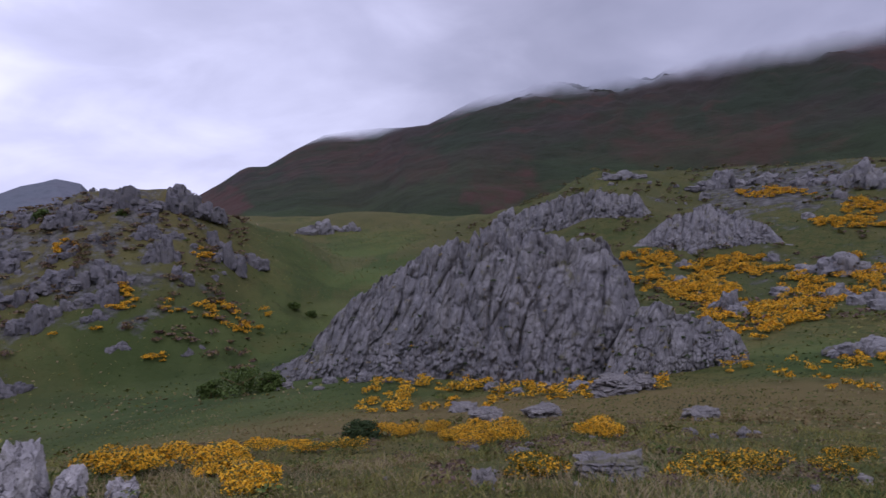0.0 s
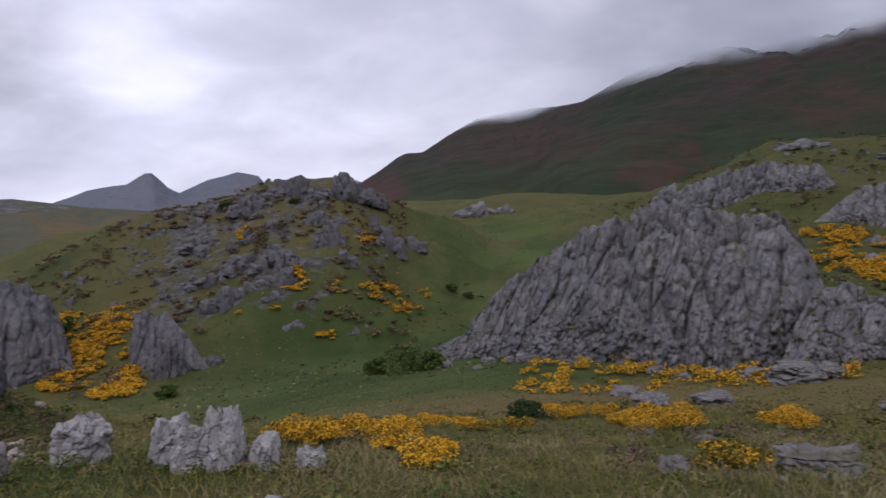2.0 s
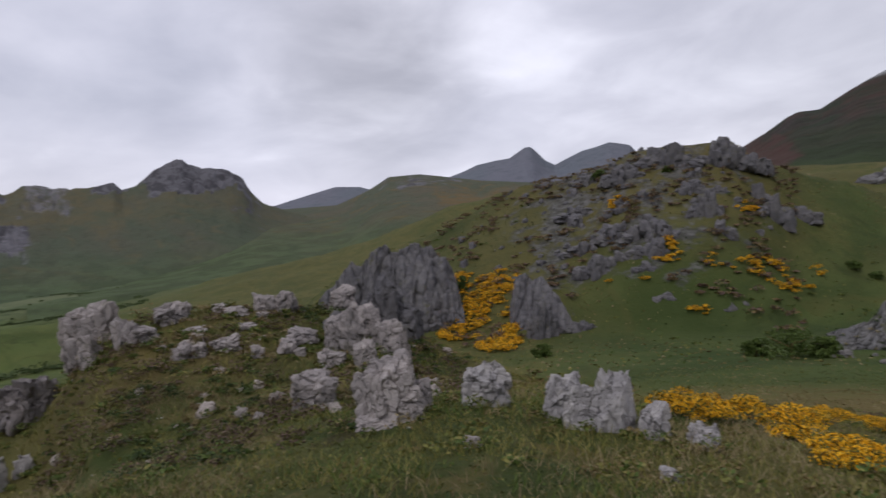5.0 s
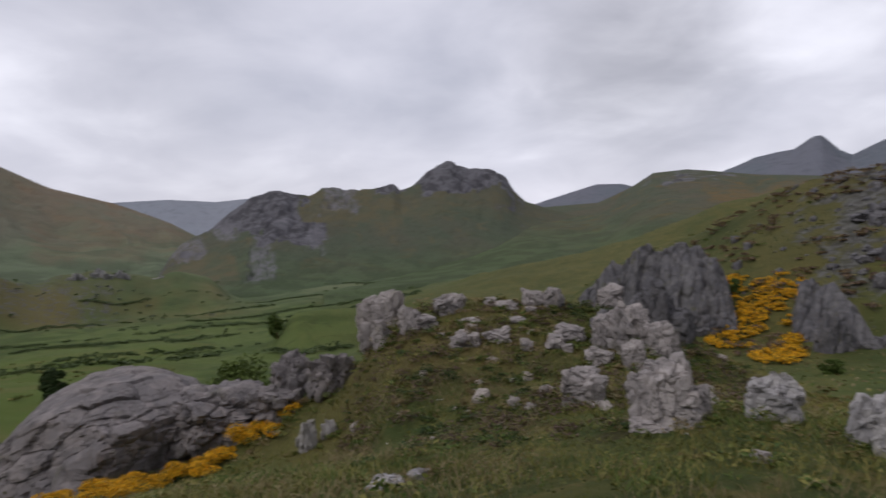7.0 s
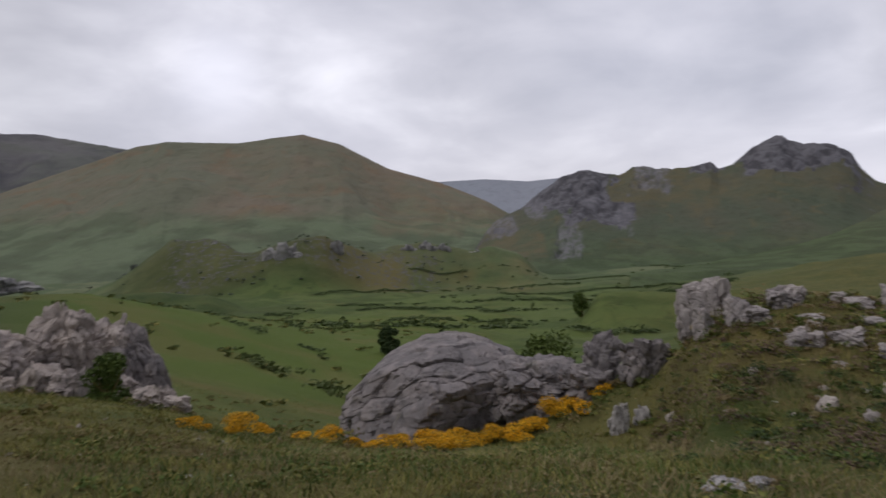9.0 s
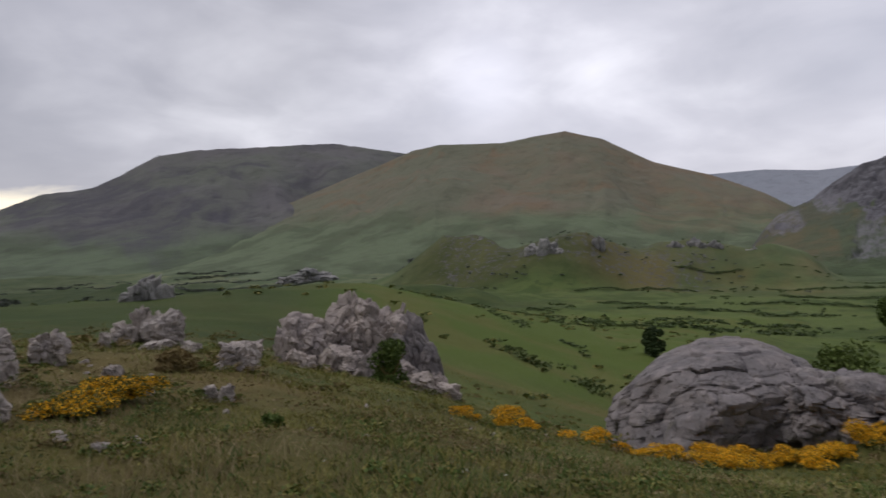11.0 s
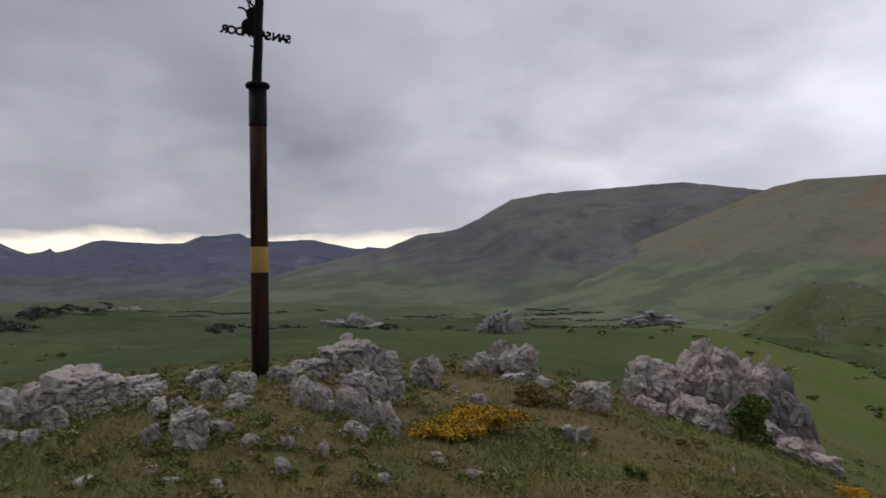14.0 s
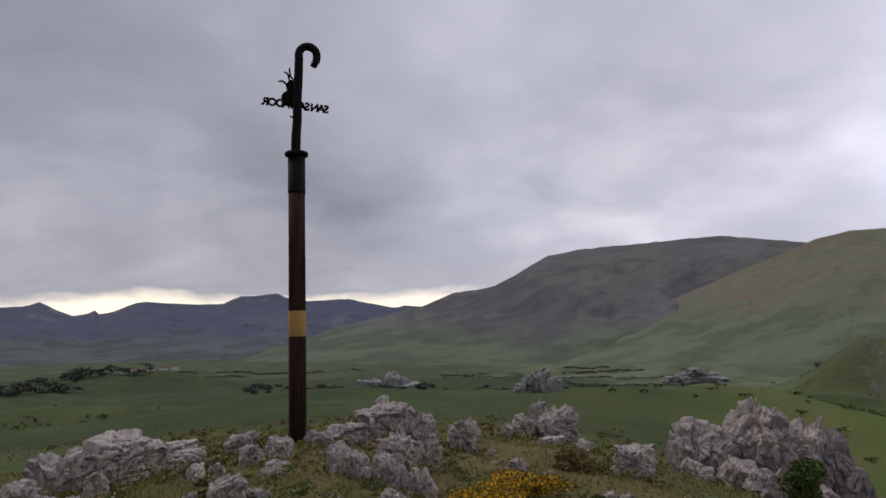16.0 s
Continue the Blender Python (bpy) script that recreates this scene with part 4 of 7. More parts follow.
def outcrop(x, y, z, w, h, mat, label, lumps=6, n=18, flute=0.05, group=""):
    """A bare rib of rock: blocks side by side in a row across the slope."""
    ROCK_SEED[0] += 13
    r = np.random.RandomState(ROCK_SEED[0])
    a = math.atan2(-x, y)
    ca, sa = math.cos(a), math.sin(a)
    ob = tagged(new("rock_outcrop"), label, "rock", group)
    ob.location = (x, y, z)
    plan = []
    for i in range(lumps):
        u = (i + 0.5) / lumps * 2 - 1 + r.uniform(-0.12, 0.12)
        hh = h * (1 - 0.6 * u * u) * r.uniform(0.55, 0.95) if i != lumps // 2 else h
        ww = w / lumps * r.uniform(1.7, 2.6)
        dd = ww * r.uniform(0.7, 1.3)
        lx, ly = u * w * 0.42, r.uniform(-0.15, 0.4) * w * 0.4 + dd * 0.3
        plan.append((hh, ww, dd, x + lx * ca - ly * sa, y + lx * sa + ly * ca, r.uniform(-0.5, 0.5)))
    gz = land(np.array([q[3] for q in plan]), np.array([q[4] for q in plan]))
    for i, (hh, ww, dd, gx, gy, tw) in enumerate(plan):
        low = min(gz[i], z) - 0.3 * hh
        v, f = boulder_shape(ww, dd, z + hh - low, ROCK_SEED[0] + i * 31, n, 1.0, 12, flute, 1.2)
        t = a + tw
        X = np.stack([v[:, 0] * math.cos(t) - v[:, 1] * math.sin(t) + gx - x, v[:, 0] * math.sin(t) + v[:, 1] * math.cos(t) + gy - y, v[:, 2] + (z + hh + low) / 2 - z], 1)
        o = new("rock", rock_mesh("rock", X, f, mat))
        o.parent = ob
    return ob


def crag(pts, mat, label, setback=0.35, back=0.9, flute=1.0, cols=300, rows=90, seed=1, wave=1.6, shear=0.15, tufts=0):
    """A fluted cliff that follows a foot line: (bearing, distance of the foot, rise of the top in degrees)."""
    p = np.array(sorted(pts), float)
    az = np.linspace(p[0, 0], p[-1, 0], cols)
    fd = np.interp(az, p[:, 0], p[:, 1])
    el = np.interp(az, p[:, 0], p[:, 2])
    fz = land(-np.sin(np.radians(az)) * fd, np.cos(np.radians(az)) * fd)
    top = EYE + fd * np.tan(np.radians(el))
    tall = np.maximum(top - fz, 0.4)
    top = EYE + (fd + tall * setback) * np.tan(np.radians(el)) + 0.07 * tall * fbm2(az * 1.3, az * 0, 5, seed)
    tall = np.maximum(top - fz, 0.3)
    v = np.linspace(-0.15, 1, rows)
    bk = np.linspace(0.06, 1, 16)
    V = np.concatenate([v, np.ones(16)])[None, :]
    B = np.concatenate([np.zeros(rows), bk])[None, :]
    F, TT, Z0 = fd[:, None], tall[:, None], fz[:, None]
    D = F + TT * setback * np.clip(V, 0, 1) ** 1.25 + B * back * TT
    Z = Z0 + V * TT - B ** 1.6 * TT * 1.15
    A = np.repeat(az[:, None], rows + 16, 1)
    S = np.radians(A) * F
    # flutes fan out: they lean more towards the end where the bearing is greatest
    fan = shear * (0.25 + 0.75 * (A - p[0, 0]) / (p[-1, 0] - p[0, 0]))
    lean = S + fan * Z + 0.7 * fbm2(S / 9, Z / 9, 3, seed + 2)
    pnt = np.stack([(lean / wave).ravel(), (Z / (wave * 4.5)).ravel(), (D * 0.05 / wave).ravel()], 1)
    fl = fbm(pnt, 3, seed + 5, 0.55, True).reshape(S.shape)
    big = fbm2(lean / (wave * 3.4), Z / (wave * 7), 2, seed + 11)

    def cells(across, up, k):
        return (q.reshape(S.shape) for q in worley(np.stack([(lean / across).ravel(), (Z / up).ravel(), (D / up * 0.4).ravel()], 1), k))

    f1, f2, cell = cells(wave * 1.15, wave * 4.4, seed + 3)
    g1, g2, cel2 = cells(wave * 0.42, wave * 1.5, seed + 4)
    h1, h2, cel3 = cells(wave * 0.3, wave * 0.34, seed + 6)
    pillar, rib, block = (1 - np.exp(-(b - a) / k) for a, b, k in ((f1, f2, 0.20), (g1, g2, 0.2), (h1, h2, 0.2)))
    fine = fbm2(S / 0.5, Z / 0.6, 4, seed + 15, 0.6)
    taper = np.clip(TT / 4, 0.1, 1)
    # the foot and patches of the face are broken into small blocks
    broken = np.clip(1.2 - 2.4 * V + 1.1 * fbm2(S / 7, Z / 4, 3, seed + 21), 0, 1)
    relief = 0.35 * fl + 1.2 * big + (1 - 0.5 * broken) * (1.25 * (pillar - 0.7) + 0.8 * (cell - 0.5)) + 0.5 * (rib - 0.7) + 0.45 * (cel2 - 0.5) + (0.15 + 0.5 * broken) * (0.7 * (block - 0.7) + 0.7 * (cel3 - 0.5)) + 0.2 * fine
    out = flute * taper * relief
    D = D - out * (1 - 0.5 * B)
    Z = Z + flute * 0.4 * taper * relief * sstep(0.7, 1.0, V) + 0.25 * flute * (cel2 - 0.5) * taper
    R = np.radians(A)
    P = np.stack([(-np.sin(R) * D).ravel(), (np.cos(R) * D).ravel(), Z.ravel()], 1)
    P = P.reshape(cols, -1, 3)
    ob = tagged(new("crag"), label, "cliff")
    foot = P[cols // 2, rows // 8]
    ob.location = foot
    cuts = np.linspace(0, cols - 1, max(3, cols // 60) + 1).astype(int)
    for i, j in zip(cuts[:-1], cuts[1:]):
        part = P[i:j + 1] - foot
        o = new("buttress", mesh_of("buttress", part.reshape(-1, 3), sheet_quads(part.shape[0], part.shape[1])[:, ::-1], [mat]))
        o.parent = ob
    if tufts:
        r = np.random.RandomState(seed + 400)
        at = P[r.randint(0, cols, tufts), (rows * 0.12 + rows * 0.85 * r.uniform(size=tufts) ** 1.7).astype(int)]
        TUFTS.extend((x, y, z, r.uniform(0.25, 0.95)) for x, y, z in at)
    return ob


TUFTS = []


# ---------------------------------------------------------------- plants
def leaf_quads(centers, size, r, flat=0.5):
    """Small four-cornered leaves turned at random about the given centres."""
    n = len(centers)
    a = r.normal(size=(n, 3))
    a[:, 2] *= flat
    a /= np.linalg.norm(a, axis=1, keepdims=True)
    b = np.cross(a, r.normal(size=(n, 3)))
    b /= np.linalg.norm(b, axis=1, keepdims=True)
    s = np.asarray(size).reshape(-1, 1) * r.uniform(0.6, 1.3, (n, 1))
    a, b = a * s, b * s * 0.6
    c = np.asarray(centers)
    v = np.stack([c - a, c + b * 0.9, c + a, c - b], 1).reshape(-1, 3)
    return v, np.arange(4 * n).reshape(n, 4)


def bush_cloud(r, w, h, n, leaf, lumps=7):
    """Leaf centres of a low bush made of several rounded clumps; also how near the outside each leaf lies."""
    out = []
    for i in range(lumps):
        u, a = math.sqrt(r.uniform()) * 0.33, r.uniform(0, 6.28)
        cr = r.uniform(0.2, 0.3)
        k = n // lumps
        d = r.normal(size=(k, 3))
        d /= np.linalg.norm(d, axis=1, keepdims=True)
        d[:, 2] = np.abs(d[:, 2]) * 0.9 + r.uniform(-0.25, 0.05, k)
        rad = cr * (0.75 + 0.3 * r.uniform(size=(k, 1)))
        c = np.array([u * math.cos(a), u * math.sin(a), 0.3 + r.uniform(-0.05, 0.35) * (1 - 2 * u)])
        out.append(c + d * rad)
    p = np.concatenate(out)
    p[:, 2] = p[:, 2] / max(p[:, 2].max(), 1e-3)
    p[:, 2] = np.maximum(p[:, 2], 0.0)
    return p * np.array([w, w, h])


def gorse_bush(x, y, w, h, flowers, r, n, leaf, z):
    """Arrays of one flowering bush: leaves, faces and which are flowers."""
    p = bush_cloud(r, w, h, n, leaf)
    v, f = leaf_quads(p, np.full(len(p), leaf), r)
    up = p[:, 2] / h
    yellow = (r.uniform(size=len(p)) < flowers * np.clip(up * 2.2, 0.15, 1)).astype(int)
    return v + np.array([x, y, z - 0.03]), f, yellow


def gorse_patch(patches, per, size, leaf, n, flowers, label, seed, height=0.55, mats=None):
    """Gorse over several ellipses of ground, as one uncountable stand."""
    r = np.random.RandomState(seed)
    spots = []
    for cx, cy, ax, ay, bx, by in patches:
        area = abs(ax * by - ay * bx) * math.pi
        for i in range(int(max(4, area * per))):
            q, t = math.sqrt(r.uniform()), r.uniform(0, 6.28)
            u, w = q * math.cos(t) * 1.05, q * math.sin(t) * 1.05
            spots.append((cx + u * ax + w * bx, cy + u * ay + w * by))
    xy = np.array(spots)
    xy = xy[fbm2(xy[:, 0] / (size * 2.2), xy[:, 1] / (size * 2.2), 3, seed) > -0.10]
    zs = land(xy[:, 0], xy[:, 1])
    vs, fs, ms, base = [], [], [], 0
    for (x, y), z in zip(xy, zs):
        s = size * r.uniform(0.5, 1.4)
        v, f, yl = gorse_bush(x, y, s, s * height * r.uniform(0.7, 1.2), flowers, r, n, leaf, z)
        vs.append(v)
        fs.append(f + base)
        ms.append(yl)
        base += len(v)
    me = mesh_of("gorse", np.concatenate(vs), np.concatenate(fs), mats or [M_GORSE_LEAF, M_GORSE], np.concatenate(ms), smooth=False)
    return tagged(new("gorse", me), label, "gorse", kind="stuff")


def trunk_mesh(r, h, w, limbs=5):
    """A tapered trunk with limbs, as vertices and faces."""
    vs, fs = [], []

    def tube(a, b, ra, rb):
        a, b = np.array(a), np.array(b)
        ax = (b - a) / np.linalg.norm(b - a)
        e = np.cross(ax, (0.3, 0.9, 0.1))
        e /= np.linalg.norm(e)
        g = np.cross(ax, e)
        base = sum(len(q) for q in vs)
        t = np.linspace(0, 2 * math.pi, 8)[:-1]
        ring = np.cos(t)[:, None] * e + np.sin(t)[:, None] * g
        vs.append(np.concatenate([a + ring * ra, b + ring * rb]))
        k = len(t)
        fs.append(np.array([(base + i, base + (i + 1) % k, base + k + (i + 1) % k, base + k + i) for i in range(k)]))

    tube((0, 0, -0.2), (0.02 * h, 0, h * 0.45), h * 0.05, h * 0.035)
    for i in range(limbs):
        a = i * 6.28 / limbs + r.uniform(-0.4, 0.4)
        z0 = h * r.uniform(0.2, 0.45)
        tube((0, 0, z0), (math.cos(a) * w * 0.3, math.sin(a) * w * 0.3, min(h * 0.85, z0 + h * 0.35)), h * 0.028, h * 0.008)
    return np.concatenate(vs), np.concatenate(fs)


def tree(x, y, w, h, leaf, n, mat, label, seed, category="tree", z=None):
    r = np.random.RandomState(seed)
    ob = tagged(new("tree" if category == "tree" else "bush"), label, category)
    ob.location = (x, y, (land1(x, y) if z is None else z) - 0.05)
    v, f = trunk_mesh(r, h, w)
    tr = new("trunk", mesh_of("trunk", v, f, [M_HEATH]))
    tr.parent = ob
    pts = []
    for i in range(24):
        a, u = r.uniform(0, 6.28), math.sqrt(r.uniform())
        zc = r.uniform(0.1, 0.86)
        lim = math.sqrt(max(0.05, 1 - max(0, 1.7 * (zc - 0.36)) ** 2))
        c = np.array([math.cos(a) * u * 0.33 * lim, math.sin(a) * u * 0.33 * lim, zc])
        d = r.normal(size=(n // 24, 3))
        d /= np.linalg.norm(d, axis=1, keepdims=True)
        pts.append(c + d * r.uniform(0.1, 0.19) * (0.6 + 0.5 * r.uniform(size=(len(d), 1))))
    p = np.concatenate(pts)
    p[:, 2] = np.abs(p[:, 2])
    v, f = leaf_quads(p * np.array([w, w, h]), np.full(len(p), leaf), r, 0.8)
    cr = new("crown", mesh_of("crown", v, f, [mat], smooth=False))
    cr.parent = ob
    return ob


# ---- places: x, y, foot, width, height in metres
AT_NEAR_CLUSTER = [
    (-4.83, 3.64, -0.07, 0.39, 0.24), (-4.54, 3.59, -0.24, 0.34, 0.40), (-4.37, 3.77, -0.26, 0.34, 0.53), (-4.10, 3.90, -0.26, 0.27, 0.29),
    (-3.76, 4.03, -0.37, 0.27, 0.29), (-5.78, 3.49, -0.18, 0.52, 0.32), (-3.28, 3.18, -0.16, 0.15, 0.09)]
AT_COLUMN = [
    (-10.44, 3.88, -0.51, 0.55, 0.63), (-11.02, 4.52, -0.42, 0.40, 0.53), (-12.08, 4.53, -0.10, 0.49, 0.44), (-9.92, 3.47, -0.60, 0.36, 0.24),
    (-9.62, 3.88, -0.63, 0.31, 0.39), (-9.22, 4.31, -0.78, 0.18, 0.67), (-5.78, 2.47, -0.25, 0.55, 0.57), (-5.84, 2.74, -0.25, 0.30, 0.30),
    (-7.56, 2.40, -0.51, 0.45, 0.40), (-5.68, 2.27, -0.25, 0.27, 0.10), (-10.40, 4.63, -0.65, 0.50, 0.50), (-7.87, 2.49, -0.56, 0.42, 0.42),
    (-4.39, 2.46, -0.09, 0.15, 0.08), (-8.16, 1.74, -0.63, 0.18, 0.15), (-7.88, 1.86, -0.62, 0.15, 0.12)]
AT_KNOLLTOP = [
    (-13.25, 0.20, -0.71, 0.29, 0.54), (-12.37, 0.41, -0.51, 0.28, 0.48), (-12.13, 0.90, -0.24, 0.34, 0.44), (-11.99, 1.13, -0.18, 0.44, 0.24),
    (-12.48, 1.67, -0.01, 0.50, 0.35), (-10.96, 1.56, -0.36, 0.26, 0.24), (-10.96, 1.78, -0.36, 0.26, 0.22), (-11.05, 2.18, -0.33, 0.40, 0.23),
    (-12.63, 2.44, 0.10, 0.25, 0.12), (-12.39, 2.68, 0.02, 0.35, 0.15), (-12.31, 3.16, 0.01, 0.35, 0.35), (-11.99, 3.04, -0.06, 0.19, 0.14),
    (-12.14, 3.50, -0.03, 0.34, 0.39), (-11.88, 1.91, -0.11, 0.38, 0.07), (-11.67, 2.67, -0.15, 0.28, 0.11), (-10.87, 3.35, -0.35, 0.42, 0.24),
    (-10.56, 3.00, -0.42, 0.30, 0.21), (-10.43, 3.15, -0.46, 0.17, 0.12), (-10.62, 2.57, -0.44, 0.17, 0.20)]
AT_KNOLL_WALL = [
    (-13.20, 0.49, -0.72, 1.06, 1.20)]
AT_BB = [
    (-14.81, -5.07, -3.45, 4.76, 2.44), (-15.09, -3.11, -2.78, 1.67, 0.84), (-15.47, -1.48, -1.73, 0.90, 0.83), (-14.59, -0.64, -1.74, 0.96, 0.84),
    (-15.06, -1.75, -2.08, 1.38, 0.50), (-14.67, -0.30, -1.41, 0.60, 0.48), (-12.22, -0.96, -2.37, 0.41, 0.77), (-12.49, -0.59, -2.24, 0.36, 0.55),
    (-4.77, 0.04, -0.14, 0.27, 0.08), (-4.95, 0.27, -0.18, 0.20, 0.07)]
AT_LB = [
    (-14.70, -17.49, -3.19, 2.56, 2.47), (-15.97, -16.90, -3.63, 2.26, 3.31), (-16.87, -16.06, -3.84, 2.63, 3.20), (-16.94, -15.10, -3.75, 1.71, 2.72),
    (-17.03, -14.49, -3.79, 1.18, 1.69), (-16.91, -14.01, -3.72, 0.57, 0.75), (-13.74, -17.41, -2.99, 0.91, 1.73), (-13.61, -16.64, -2.80, 0.97, 0.88),
    (-14.39, -15.91, -2.97, 1.19, 1.19), (-14.26, -15.31, -3.04, 0.94, 0.71), (-14.59, -15.21, -3.25, 1.02, 1.26), (-15.98, -14.65, -3.27, 0.98, 0.74),
    (-15.77, -13.86, -3.51, 1.02, 0.71), (-16.36, -13.40, -3.66, 1.03, 0.48), (-12.64, -18.11, -2.41, 1.33, 0.75), (-6.93, -10.33, -1.13, 0.51, 0.21)]
AT_SMALL = [
    (-4.54, -10.99, -0.20, 0.44, 0.48), (-7.00, -14.62, -0.63, 0.22, 0.28), (-7.55, -14.91, -0.75, 0.53, 0.54), (-7.98, -14.96, -0.66, 0.45, 0.72),
    (-8.19, -14.50, -0.79, 0.87, 0.75), (-7.64, -13.76, -0.72, 0.71, 0.15), (-7.12, -10.27, -0.70, 0.63, 0.49), (-4.69, -9.38, -0.31, 0.27, 0.23),
    (-4.98, -7.59, -0.39, 0.19, 0.19), (-5.25, -7.70, -0.44, 0.17, 0.19), (-8.66, -14.00, -1.00, 0.24, 0.21)]
AT_ROCKL = [
    (-3.60, -12.04, -0.14, 0.84, 0.68), (-3.53, -10.19, 0.00, 0.59, 0.55), (-2.84, -8.62, 0.09, 0.52, 0.36), (-2.42, -7.20, 0.11, 0.21, 0.32),
    (-2.36, -7.53, 0.16, 0.19, 0.28), (-2.61, -7.12, 0.05, 0.29, 0.30), (-2.18, -6.54, 0.17, 0.19, 0.15), (-3.26, -8.65, 0.02, 0.20, 0.27)]
AT_LEFTROW = [
    (1.12, -11.01, -0.33, 0.43, 0.50), (0.94, -8.69, -0.08, 0.33, 0.35), (0.70, -8.51, -0.05, 0.24, 0.20), (0.74, -10.55, -0.24, 0.35, 0.52),
    (0.74, -12.78, -0.36, 0.43, 0.35), (0.08, -9.35, 0.04, 0.81, 0.52), (0.26, -8.53, 0.07, 0.22, 0.25), (0.39, -7.97, 0.08, 0.13, 0.14),
    (-0.49, -9.34, 0.16, 0.48, 0.29), (-0.59, -8.84, 0.20, 0.36, 0.23), (-0.64, -7.94, 0.28, 0.16, 0.14), (-1.16, -9.30, 0.26, 0.36, 0.26),
    (-1.20, -8.43, 0.27, 0.24, 0.21)]
AT_LEFTROW_B = [
    (-0.83, -7.85, 0.27, 0.18, 0.16), (-0.86, -6.49, 0.25, 0.26, 0.30), (-0.59, -6.86, 0.22, 0.13, 0.18), (-1.10, -6.74, 0.28, 0.20, 0.11),
    (-1.35, -7.74, 0.27, 0.22, 0.16), (-1.52, -8.82, 0.27, 0.28, 0.22), (-2.05, -9.35, 0.28, 0.31, 0.18), (-2.48, -9.76, 0.22, 0.47, 0.25),
    (-2.00, -7.86, 0.23, 0.23, 0.31), (-2.13, -7.52, 0.21, 0.19, 0.29), (-1.55, -6.21, 0.23, 0.11, 0.10), (-1.29, -6.29, 0.25, 0.13, 0.11)]
AT_STONES = [
    (-1.43, -5.73, 0.19, 0.12, 0.12), (-1.78, -6.00, 0.19, 0.10, 0.14), (-2.07, -5.45, 0.10, 0.11, 0.09), (-2.12, -5.78, 0.12, 0.09, 0.05),
    (-3.15, -5.74, -0.05, 0.09, 0.07), (-1.55, -6.26, 0.24, 0.10, 0.06), (-0.97, -5.55, 0.20, 0.12, 0.06), (-0.71, -5.66, 0.24, 0.12, 0.04),
    (-1.28, -6.34, 0.26, 0.19, 0.07), (-5.21, -10.37, -0.44, 0.23, 0.19), (-5.24, -12.36, -0.35, 0.41, 0.41), (-5.21, -8.03, -0.42, 0.17, 0.14),
    (-5.49, -8.08, -0.49, 0.18, 0.13), (-7.79, -11.19, -0.92, 0.84, 0.51), (-8.26, -13.59, -0.79, 0.32, 0.15), (-6.91, -14.37, -0.48, 0.25, 0.17)]
AT_FORE0 = [
    (-0.38, 5.59, -0.39, 0.68, 0.32), (-1.35, 5.48, -0.40, 0.26, 0.16), (-1.50, 7.53, -0.86, 0.44, 0.13), (-1.14, 4.75, -0.23, 0.16, 0.08),
    (-0.94, 4.63, -0.19, 0.10, 0.08), (1.56, 27.28, -5.61, 0.74, 0.32), (1.57, 14.19, -2.44, 0.38, 0.33), (2.01, 8.18, -1.18, 0.36, 0.18),
    (-7.03, 43.04, -9.97, 2.61, 0.67), (-10.16, 40.77, -9.76, 2.16, 0.79), (-13.79, 48.52, -11.37, 2.15, 0.60), (1.71, 30.99, -6.52, 1.59, 0.53),
    (-3.14, 54.76, -11.09, 3.72, 1.67), (-1.05, 56.93, -11.15, 1.93, 1.45), (-4.32, 53.30, -11.10, 1.36, 0.54), (-39.36, 66.22, -14.50, 2.60, 0.78),
    (0.17, 9.77, -1.43, 0.34, 0.07)]
AT_FORE0_B = [
    (-33.19, 63.00, -13.58, 1.20, 0.36)]
AT_FARB = [
    (-44.48, 216.98, 4.65, 10.97, 6.40), (-26.43, 191.21, 3.81, 12.75, 7.97), (-12.55, 169.78, 3.16, 9.84, 8.43), (-6.05, 174.25, 4.34, 8.64, 6.48),
    (-9.69, 216.77, 17.56, 16.17, 3.23), (17.75, 208.87, 12.55, 17.33, 5.89), (29.32, 207.50, 13.58, 10.40, 3.47), (48.63, 191.45, 10.07, 14.69, 8.16),
    (38.78, 198.50, 11.73, 8.36, 4.18), (2.69, 156.49, -2.65, 11.63, 6.46), (10.84, 158.03, -2.67, 14.39, 10.20), (20.23, 161.01, -1.17, 10.72, 6.43),
    (24.25, 151.78, -3.45, 10.16, 3.81), (30.63, 131.84, -7.10, 14.56, 4.03), (26.31, 116.87, -9.80, 4.97, 2.48), (28.25, 107.10, -9.65, 6.43, 2.30),
    (17.92, 69.99, -10.45, 6.65, 1.69), (10.53, 110.76, -11.25, 5.55, 3.70), (5.67, 146.28, -6.23, 3.63, 1.94)]
AT_FARB_B = [
    (-114.36, 223.61, 4.22, 18.66, 5.81), (-105.23, 228.04, 4.92, 8.29, 3.73)]
